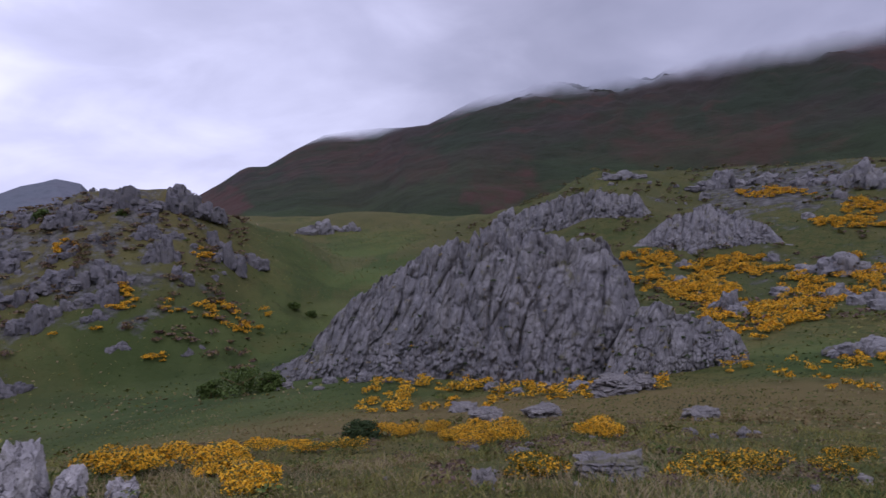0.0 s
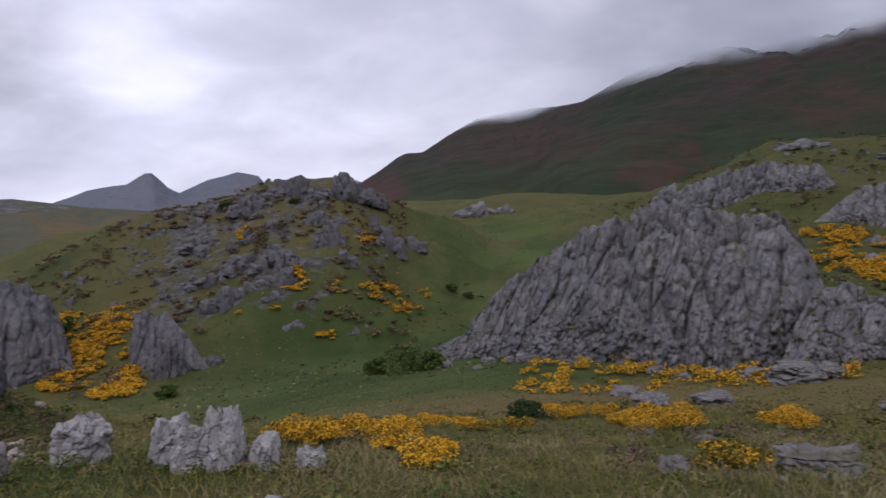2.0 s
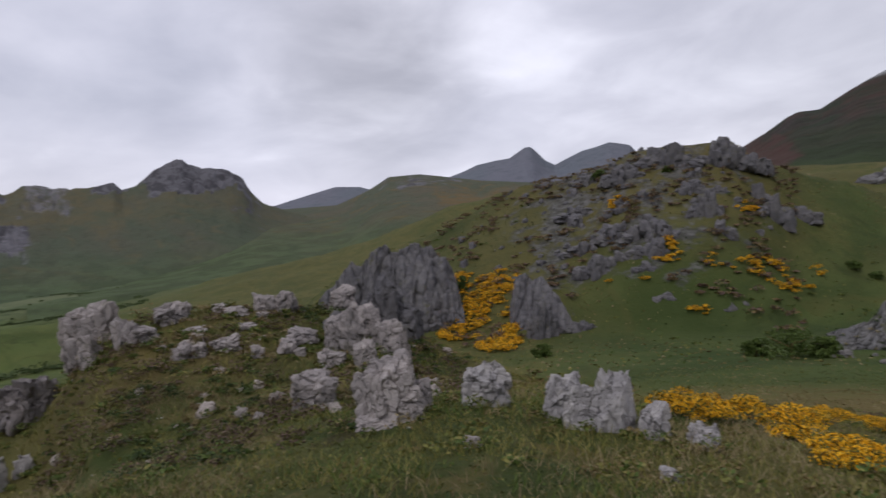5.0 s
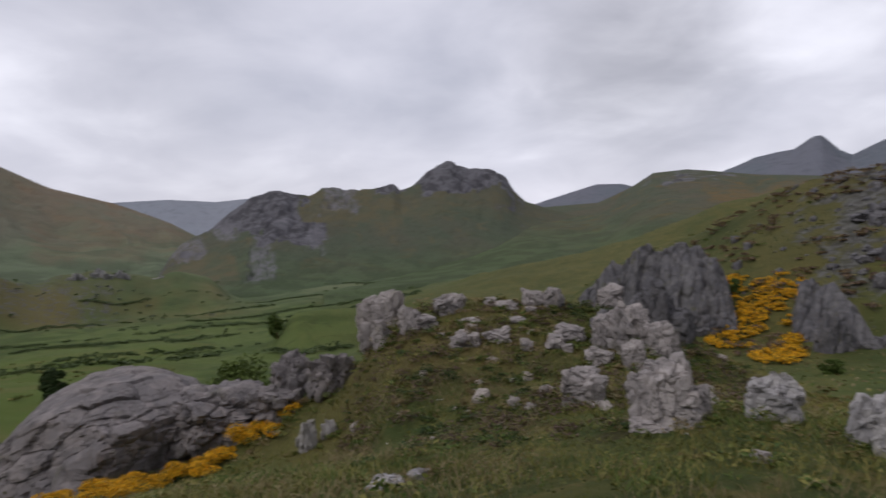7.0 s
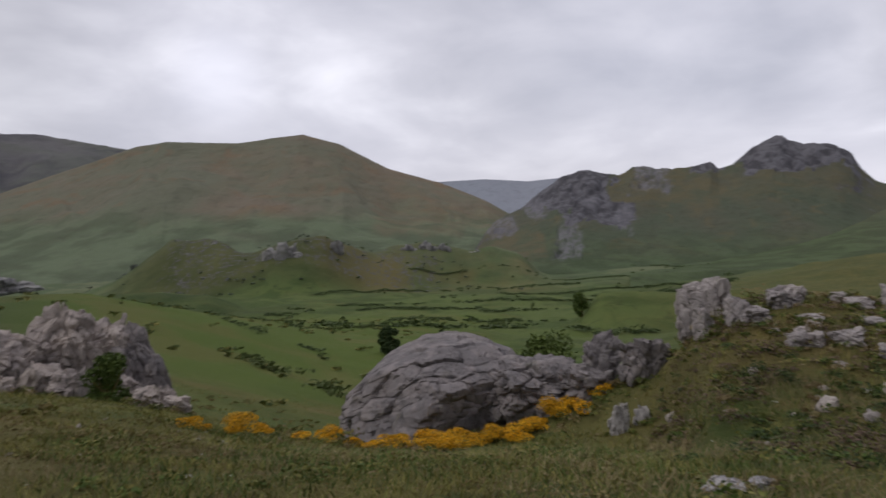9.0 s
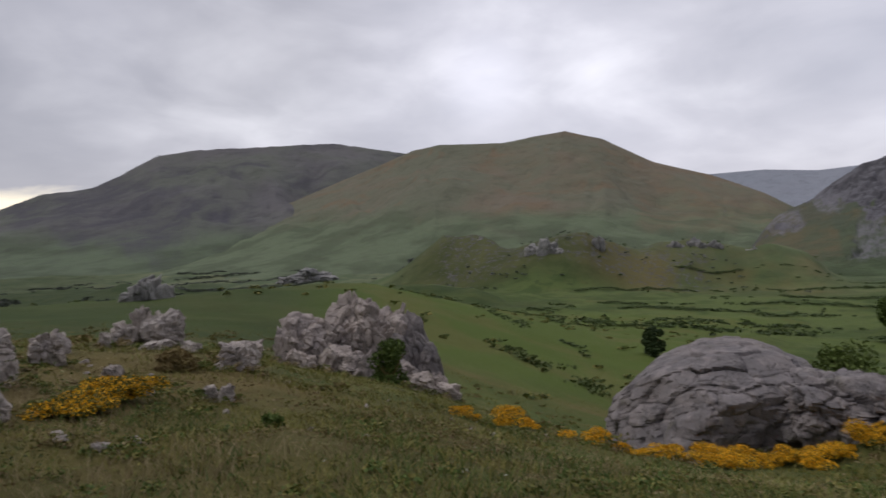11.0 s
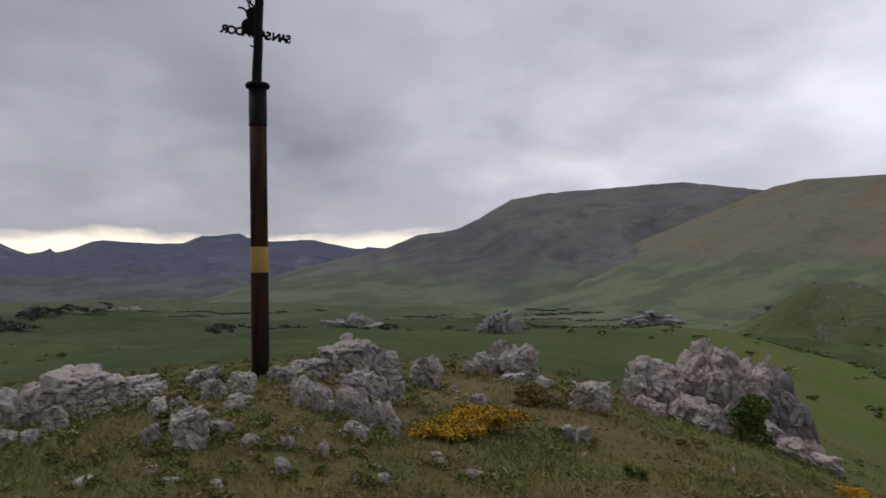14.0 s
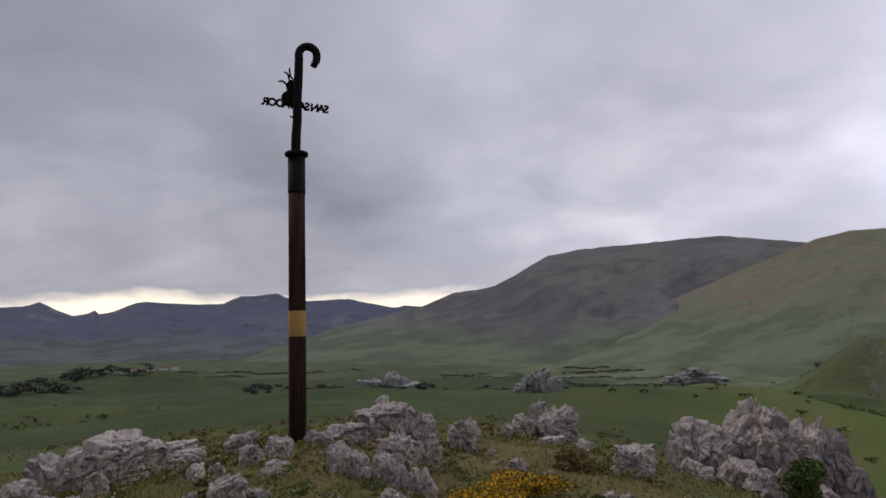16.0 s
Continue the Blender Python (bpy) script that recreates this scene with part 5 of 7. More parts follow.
AT_HILLD = [
    (-101.26, 111.85, 8.90, 13.72, 4.99), (-93.67, 118.31, 8.39, 11.22, 5.74), (-92.08, 125.33, 7.64, 8.99, 3.34), (-105.57, 104.13, 6.73, 8.57, 3.67),
    (-115.43, 104.29, 6.56, 7.71, 2.57), (-91.25, 106.95, 3.01, 6.96, 3.02), (-87.42, 110.10, 2.85, 3.48, 1.63), (-83.91, 102.41, -1.20, 5.47, 4.37),
    (-84.15, 116.85, 0.97, 4.76, 3.33), (-80.09, 115.48, -2.43, 6.96, 4.41), (-81.28, 125.11, -2.87, 7.39, 2.46), (-86.61, 90.59, -4.79, 9.32, 4.35),
    (-92.81, 88.70, -4.57, 8.49, 3.18), (-82.92, 87.71, -7.73, 8.00, 3.40), (-87.85, 83.73, -8.61, 6.03, 2.41), (-89.23, 79.81, -10.69, 6.95, 3.97),
    (-96.99, 83.86, -7.29, 6.37, 2.55), (-82.02, 84.38, -9.54, 3.90, 1.76), (-75.77, 81.96, -13.80, 3.72, 1.49)]
AT_HILLD_B = [
    (-67.00, 86.50, -15.02, 2.01, 1.28), (-66.56, 88.63, -14.52, 1.29, 0.92), (-94.23, 112.21, 6.38, 4.84, 1.94), (-107.99, 92.62, -0.75, 8.22, 2.82),
    (-97.30, 95.66, 0.38, 4.51, 2.03), (-81.73, 70.09, -17.54, 5.42, 1.63)]
AT_FARVALLEY = [
    (-204.29, -744.61, -57.72, 70.23, 17.88), (-48.65, -92.28, -7.39, 7.70, 3.59), (-579.46, -691.27, -66.57, 74.59, 19.39), (-527.68, -310.26, -29.54, 35.39, 17.19),
    (-1531.23, -536.48, -74.22, 80.44, 34.86)]
AT_CRAGE = [
    (-11.42, 5.01, -0.42, 1.52, 1.52), (-108.61, 56.10, -16.91, 9.16, 14.25), (-84.15, 64.37, -18.22, 6.21, 10.20), (-11.12, 4.06, -0.30, 0.67, 0.57),
    (-12.15, 3.58, -0.04, 0.61, 0.41)]
AT_GORSE_FIELD = [
    (-0.9, 148.2, 5.6, 1.4, -0.0, -4.9), (-2.9, 134.4, 3.1, 0.1, 0.1, -9.3), (4.2, 136.0, 6.0, 0.2, -0.3, -8.2),
    (15.0, 144.7, 9.8, -2.7, -0.8, -7.5), (7.9, 125.5, 5.4, -0.3, -0.6, -8.0), (13.1, 106.5, 6.2, -3.6, -1.6, -12.3),
    (24.7, 124.1, 4.5, -2.0, -3.0, -14.6), (32.6, 133.1, 4.8, -1.2, -2.2, -8.8), (11.4, 93.1, 3.1, -1.5, -0.6, -4.6),
    (19.6, 102.3, 3.1, -1.5, -1.2, -6.2), (30.5, 118.2, 3.1, -2.7, -1.1, -4.3), (38.8, 161.6, 6.9, -2.2, -1.0, -3.9),
    (30.0, 194.1, 8.5, -4.8, -0.6, -4.0), (45.5, 174.9, 4.8, 1.5, -2.1, -7.8)]
AT_GORSE_FOOT = [
    (10.0, 58.8, 2.2, -1.4, -0.8, -4.7), (14.1, 65.2, 2.3, -1.3, -1.1, -5.2), (18.1, 69.0, 1.6, -0.6, -1.8, -6.6),
    (11.8, 50.2, 1.9, -0.4, -0.6, -2.5), (7.0, 67.0, 1.3, -0.9, -0.3, -2.5), (7.0, 75.3, 2.1, -0.9, -0.4, -4.4),
    (-24.7, 62.7, 3.5, 0.2, 2.0, -5.1), (-20.7, 66.8, 2.9, 0.2, 2.0, -6.6), (-15.0, 62.8, 3.9, -0.3, 1.5, -6.5),
    (-8.8, 60.1, 4.3, -2.1, 0.8, -5.9), (-20.7, 52.4, 4.9, -0.9, 1.8, -4.6), (-13.8, 53.6, 3.1, -1.1, 1.0, -4.1),
    (-6.5, 53.4, 2.3, -1.0, 0.4, -3.1), (-0.6, 60.5, 1.7, -0.9, 0.0, -3.7)]
AT_GORSE_LEFT = [
    (-69.1, 103.9, 0.8, 7.6, 2.1, -3.3), (-71.2, 98.2, 0.6, 5.4, 1.3, -1.9), (-77.7, 90.4, 4.2, 2.7, 0.7, -0.9),
    (-82.1, 82.2, 3.7, 1.6, 0.5, -0.6), (-87.6, 79.3, 1.9, 0.5, 0.6, -0.5), (-70.9, 83.3, 1.5, 1.3, 0.5, -0.6),
    (-100.2, 97.4, 3.1, 0.1, 2.1, -2.1), (-83.4, 108.0, 2.0, 5.7, 1.0, -1.3), (-82.3, 91.4, 1.5, 0.8, 1.5, -1.7),
    (-109.9, 67.3, 5.9, 2.1, 6.1, -4.0), (-97.8, 63.1, 5.3, 2.9, 5.8, -4.0), (-99.2, 57.7, 3.2, 2.0, 3.7, -2.3),
    (-105.2, 71.9, 3.6, 1.1, 3.2, -2.4), (-91.5, 60.9, 3.1, 2.2, 10.6, -7.3)]
AT_GORSE_FAR = [(-233.4, -775.6, -34.4, -22.5, 7.2, 23.7)]

AT_BOULDER_GORSE = [
    (-9.90, -7.60), (-10.60, -7.40), (-11.71, -7.67), (-12.40, -7.30), (-12.75, -6.70), (-12.85, -6.10), (-12.90, -5.50),
    (-13.00, -5.00), (-13.05, -4.55), (-12.70, -4.20), (-13.10, -4.00), (-13.20, -3.70), (-13.46, -3.42), (-13.74, -3.20),
    (-14.05, -2.98), (-14.30, -2.80), (-14.48, -2.60), (-14.70, -2.30), (-14.80, -2.00), (-14.90, -1.60), (-13.40, -3.00),
    (-12.30, -3.90), (-11.80, -4.10), (-12.53, -4.60), (-14.40, -1.90), (-12.20, -5.20)]

# ---------------------------------------------------------------- large crags
crag([(33, 88, -11.2), (32, 87, -10.6), (31.4, 86, -10.0), (28.8, 84, -8.9), (27.2, 83, -7.0), (25.9, 82, -5.8), (24.8, 81, -5.0), (23.5, 80, -4.0), (22.2, 78, -3.0), (21.1, 77, -2.4), (20, 75.5, -1.8), (18.7, 74, -1.0), (17.3, 72, -0.6), (16.3, 71, -0.2), (15.3, 70, -0.2), (14.9, 69.5, -0.7), (14.5, 69, -0.1), (14, 68, 0.2), (12.6, 67, 0.4), (11.7, 66, 0.7), (11.3, 66, 1.1), (10.8, 65.5, 0.7), (10.2, 65, 0.2), (8.6, 65, 0.1), (7, 65, -0.2), (5, 66, -0.4), (3.6, 67, -0.7), (2.8, 68, -1.7), (2.2, 69, -3.2), (1.6, 70, -4.6), (1.0, 71, -7)],
     M_CRAG, "grey limestone crag with deep vertical flutes", 0.42, 0.7, 0.95, 420, 130, 3, 1.9, 0.4, 150)
crag([(4.6, 62, -12.4), (3.8, 62, -10.4), (3.1, 62, -8.6), (2.2, 63, -6.8), (1.3, 64, -6.0), (0, 65.5, -5.5), (-0.9, 67, -5.8), (-1.7, 68, -6.5), (-3, 69, -6.6), (-4.2, 70, -6.8), (-5.4, 71, -7.5), (-6.2, 72, -8.2), (-6.8, 74, -9.6)],
     M_CRAG, "lower lobe of grey fluted limestone", 0.45, 0.6, 0.75, 240, 100, 7, 1.5, 0.3, 70)
crag([(71, 122, -6.2), (69.4, 121, -4.9), (68.2, 120, -3.4), (67.3, 120, -3.8), (66.2, 118, -2.6), (65.2, 118, -2.0), (64.4, 117, -2.7), (63.1, 117, -1.8), (62.3, 117, -2.3), (61.5, 117, -2.2), (60.9, 117, -3.4), (60.3, 117, -3.2), (59.6, 117, -5), (59, 116, -8)],
     M_CRAG_DARK, "dark grey limestone crag above gorse", 0.45, 0.9, 1.2, 220, 80, 11, 3.8)
crag([(55.2, 112, -8), (54.6, 111, -5.6), (53.8, 111, -5.0), (53.2, 110, -5.7), (52.4, 110, -5.3), (51.6, 109, -6.8), (51, 108, -7.2), (50.2, 107, -9), (49.4, 107, -10.2)],
     M_CRAG_DARK, "slanting dark limestone slab", 0.7, 0.9, 0.9, 120, 60, 13, 3.4)
crag([(14, 200, 0.6), (11, 196, 1.7), (9.7, 192, 2.5), (6, 182, 3.2), (4.1, 178, 3.5), (1.1, 176, 2.9), (0, 178, 1.2)],
     M_CRAG, "band of grey crags across a hillside", 0.4, 0.8, 1.3, 220, 50, 17, 2.6)
crag([(1.6, 156, -1.2), (-1.1, 156, 0.9), (-2.5, 156, 1.4), (-4, 157, 1.9), (-6.5, 158, 0.9), (-8.4, 158, 0.1), (-10, 156, -1.9)],
     M_CRAG, "domed pale limestone mass among gorse", 0.9, 1.0, 1.2, 220, 60, 19, 2.0)

for i in range(26):
    rk = np.random.RandomState(900 + i)
    az = rk.uniform(3.5, 31)
    d = float(np.interp(az, [1, 4.6, 12, 15, 19, 23.8, 28, 33], [60, 61, 62.5, 67, 71, 77, 80, 85])) - rk.uniform(0.0, 3.0)
    x, y = polar(az, d)
    w = 0.5 + 1.5 * rk.uniform() ** 2
    boulder(x, y, land1(x, y) - 0.05, w, w * rk.uniform(0.35, 0.7), M_CRAG, "fallen grey block at the crag's foot", "fallen blocks", 0.9, 14)


def ledge_tufts(seed):
    """Herbs, dry grass and a little gorse on the ledges of the crags."""
    r = np.random.RandomState(seed)
    vs, fs, ms, base = [], [], [], 0
    for x, y, z, k in TUFTS:
        v, f, tall = gorse_bush(x, y, k, k * 0.5, 0.4, r, 40, 0.09, z - 0.05)
        vs.append(v)
        fs.append(f + base)
        ms.append(tall + 2 * (r.uniform() < 0.35) + 2 * (r.uniform() < 0.12))
        base += len(v)
    me = mesh_of("ledge_plants", np.concatenate(vs), np.concatenate(fs), [M_DARK_LEAF, M_LEAF, M_STRAW, M_BLADE, M_GORSE_LEAF, M_GORSE], np.concatenate(ms), smooth=False)
    tagged(new("ledge_plants", me), "pale herbs and dry tufts on rock ledges", "plants", kind="stuff")


ledge_tufts(8)

for x, y, z, w, h in AT_FARB + AT_FARB_B:
    if 150 < math.hypot(x, y) < 185 and abs(x) < 27:
        continue
    outcrop(x, y, z, w, h, M_CRAG, "grey limestone outcrop on a grassy hillside", 6, 10, 0.05, "hillside outcrops")
for x, y, z, w, h in AT_HILLD + AT_HILLD_B:
    outcrop(x, y, z, w * 1.1, h * 1.1, M_CRAG_DARK, "weathered limestone outcrop on a rocky hill", 6, 10, 0.05, "rocky hill outcrops")
for x, y, z, w, h in AT_FARVALLEY:
    outcrop(x, y, z, w, h, M_FAR_ROCK, "distant rock knoll in the green valley", 6, 12, 0.05, "valley rock knolls")

for az, d, el, w, h in [(127.6, 700, -2.2, 24, 15), (125.6, 685, -2.1, 20, 13), (121.2, 622, -2.9, 16, 9), (119.3, 632, -2.6, 20, 13), (118.2, 640, -2.0, 14, 7), (110.2, 705, -2.6, 20, 9), (108.6, 712, -2.6, 24, 12), (107.2, 722, -2.5, 15, 8), (116, 640, -1.7, 12, 5), (104.4, 735, -2.9, 18, 5)]:
    x, y = polar(az, d)
    outcrop(x, y, EYE + d * math.tan(radians(el)), w, h, M_FAR_ROCK, "pale rock face on a hill across the valley", 7, 14, 0.05, "hill rock faces")

for x, y, z, w, h in AT_CRAGE:
    outcrop(x, y, z, w * 0.8, h * 0.62, M_CRAG_DARK, "broken dark limestone at the crag's foot", 5, 14, 0.0, "crag foot rocks")

# ---------------------------------------------------------------- near rocks
for x, y, z, w, h in AT_NEAR_CLUSTER:
    boulder(x, y, z, w, h, M_ROCK, "pale grey weathered limestone block in a cluster", "near rock cluster", 0.9, 27, 0.85)
for i, (x, y, z, w, h) in enumerate(AT_COLUMN):
    k = 1.22 if i < 11 else 1.0
    boulder(x, y, z, w * k, h * (0.4 + 0.6 * k), M_ROCK_KNOLL, "pale pinkish limestone block on the grassy knoll", "knoll rocks", 0.9, 36 if i == 6 else 27, 0.75)
for x, y, z, w, h in AT_KNOLLTOP:
    boulder(x, y, z, w * 1.3, h * 1.08, M_ROCK_KNOLL, "weathered pale rock on the knoll's crest", "knoll crest rocks", 1.0, 22)
for x, y, z, w, h in AT_KNOLL_WALL:
    boulder(x, y, z, w, h, M_ROCK_KNOLL, "upright pinkish-grey rock wall at the knoll's edge", "knoll crest rocks", 0.5, 36, dip=0.2)
for i, (x, y, z, w, h) in enumerate(AT_BB):
    if i == 0:
        boulder(x, y, z, w * 1.06, h * 0.92, M_BOULDER, "huge cracked grey limestone boulder above yellow gorse", "", 0.8, 56, 0.27, blocky=22, slope=0.5, block=2.3, dip=-0.36)
    else:
        k = 1.65 if i == 1 else 1.0
        boulder(x, y, z, w * k, h * (0.3 + 0.7 * k), M_ROCK if i > 5 else M_BOULDER, "grey limestone block beside the great boulder", "boulder rocks", 0.8, 36 if i == 1 else 22)
LEAN = [0.3, 0.35, -0.45, -0.6, -0.6]
for i, (x, y, z, w, h) in enumerate(AT_LB):
    boulder(x, y, z, w, h, M_BOULDER if i in (3, 4) else M_JAG, "jagged pinkish-grey limestone rock on the slope", "jagged rocks", 0.8, 56 if i < 4 else 22, 0.85 if i < 5 else 1.0, block=1.7 if i < 5 else 1.4, slope=LEAN[i] if i < 5 else 0.0, dip=0.5 if i in (3, 4) else None)
for x, y, z, w, h in AT_SMALL:
    boulder(x, y, z, w * 1.15, h * 1.05, M_ROCK_WARM, "small pale rock in the turf", "small rocks", 0.8, 27)
for x, y, z, w, h in AT_ROCKL:
    boulder(x, y, z, w * 1.2, h * 1.1, M_ROCK_WARM, "pale upright limestone block beside the marker post", "post rocks", 0.85, 36, 0.95)
for x, y, z, w, h in AT_LEFTROW + AT_LEFTROW_B:
    boulder(x, y, z, w * 1.22, h * 1.08, M_ROCK_WARM, "pale limestone rock in a low ridge", "ridge rocks", 0.9, 27, 0.85)
for x, y, z, w, h in AT_STONES:
    boulder(x, y, z, w, h, M_ROCK_WARM, "loose pale stone lying in grass", "loose stones", 0.8, 12)
for x, y, z, w, h in AT_FORE0 + AT_FORE0_B:
    near = math.hypot(x, y) < 25
    boulder(x, y, z - (0.04 if near else 0), w * (0.95 if near else 1.1), h * (0.62 if near else 0.8), M_TURF_ROCK, "grey rock breaking through the turf", "turf rocks", 1.1, 27)

def stone_scatter(m, a0, a1, d0, d1, w0, w1, seed, label, group, mat=None):
    """Stones strewn over the ground: things where a group is named, else one uncountable spread."""
    r = np.random.RandomState(seed)
    x, y = in_view(r, m, d0, d1, a0, a1)
    vs, fs, base = [], [], 0
    for px, py, pz in zip(x, y, land(x, y)):
        w = w0 + (w1 - w0) * r.uniform() ** 2.2
        h, deep = w * r.uniform(0.4, 0.8), r.uniform(0.6, 1.0)
        if group:
            boulder(px, py, pz - 0.02, w, h, mat or M_ROCK_WARM, label, group, deep, 10)
            continue
        v, f = boulder_shape(w, w * deep, h * 1.5, seed * 100 + len(vs), 8)
        vs.append(v + np.array([px, py, pz + 0.1 * h]))
        fs.append(f + base)
        base += len(v)
    if vs:
        tagged(new("stones", rock_mesh("stones", np.concatenate(vs), np.concatenate(fs), mat or M_ROCK_WARM)), label, "stones", kind="stuff")


def in_view(r, m, d0, d1, a0=-20, a1=198):
    """Random places between two distances and two bearings."""
    a = np.radians(r.uniform(a0, a1, m))
    d = np.sqrt(r.uniform(d0 * d0, d1 * d1, m))
    return -np.sin(a) * d, np.cos(a) * d


stone_scatter(90, 60, 91, 8.5, 13.2, 0.06, 0.26, 1, "pale broken stone on the knoll", "knoll stones")
stone_scatter(20, 56, 90, 7, 11, 0.06, 0.2, 2, "small pale stones in the heath", "")
stone_scatter(110, 152, 192, 4.6, 10.5, 0.04, 0.17, 3, "loose pale stone near the post", "post stones")
stone_scatter(24, 120, 156, 6, 15, 0.05, 0.2, 4, "small stones in the turf", "")
stone_scatter(24, -15, 34, 5, 22, 0.06, 0.22, 5, "grey stones in the slope's turf", "", M_TURF_ROCK)

stone_scatter(110, 34, 59, 126, 174, 0.6, 3.4, 6, "grey rocks strewn over the rocky hill", "", M_CRAG_DARK)
stone_scatter(80, -17, 12, 100, 230, 0.7, 4.0, 7, "grey rocks strewn over the gorse slope", "", M_CRAG)


def foot_growth(seed):
    """Heath, herbs and dry grass crowding round the feet of the rocks."""
    r = np.random.RandomState(seed)
    spots = []
    for x, y, w in FEET:
        for i in range(int(4 + w * 7)):
            a, u = r.uniform(0, 6.28), w * r.uniform(0.42, 0.85)
            spots.append((x + math.cos(a) * u, y + math.sin(a) * u, min(w, 1.2)))
    s = np.array(spots)
    vs, fs, ms, base = [], [], [], 0
    for (x, y, w), z in zip(spots, land(s[:, 0], s[:, 1])):
        k = (0.10 + 0.22 * w) * r.uniform(0.5, 1.3)
        d = math.hypot(x, y)
        v, f, tall = gorse_bush(x, y, k * 1.3, k * r.uniform(0.4, 0.9), 0.4, r, 60, 0.008 + 0.0013 * d, z)
        vs.append(v)
        fs.append(f + base)
        ms.append(tall + 2 * r.randint(3))
        base += len(v)
    me = mesh_of("undergrowth", np.concatenate(vs), np.concatenate(fs), [M_GORSE_LEAF, M_LEAF, M_HEATH, M_STRAW, M_LEAF, M_BLADE], np.concatenate(ms), smooth=False)
    tagged(new("undergrowth", me), "heath and green herbs round the feet of rocks", "plants", kind="stuff")


foot_growth(5)

# ---------------------------------------------------------------- marker post
def lathe(profile, seg=24):
    """Vertices and faces of a turned form from (radius, height) steps, with closed ends."""
    t = np.linspace(0, 2 * math.pi, seg + 1)[:-1]
    v = np.concatenate([np.stack([np.cos(t) * r, np.sin(t) * r, np.full(seg, z)], 1) for r, z in profile])
    f = [(i * seg + j, i * seg + (j + 1) % seg, (i + 1) * seg + (j + 1) % seg, (i + 1) * seg + j) for i in range(len(profile) - 1) for j in range(seg)]
    return v, np.array(f)


def post_wood():
    mat, nt, b = material("tarred_wood", 0.8, 0.12)
    g = Nodes(nt)
    c = g.mix(g.step(g.noise(9, 6, 0.6, g.squeeze(2, 2, 0.12)), 0.35, 0.68), (0.007, 0.005, 0.0045), (0.040, 0.017, 0.009))
    c = g.mix(g.math("MULTIPLY", g.step(g.noise(2.2, 5, 0.6, g.squeeze(2.5, 2.5, 0.4)), 0.5, 0.66), 0.7), c, (0.06, 0.028, 0.014))
    g.put(b.inputs["Base Color"], c)
    g.bump(b, g.noise(30, 6, 0.6, g.squeeze(3, 3, 0.15)), 0.5, 0.01)
    return mat


def plain(name, col, rough, metal=0.0, vary=0.3):
    mat, nt, b = material(name, rough, 0.15)
    g = Nodes(nt)
    b.inputs["Metallic"].default_value = metal
    g.put(b.inputs["Base Color"], g.mix(g.math("MULTIPLY", g.noise(14, 6, 0.65), vary * 2), col, tuple(v * 0.55 for v in col)))
    g.bump(b, g.noise(60, 5), 0.25, 0.004)
    return mat


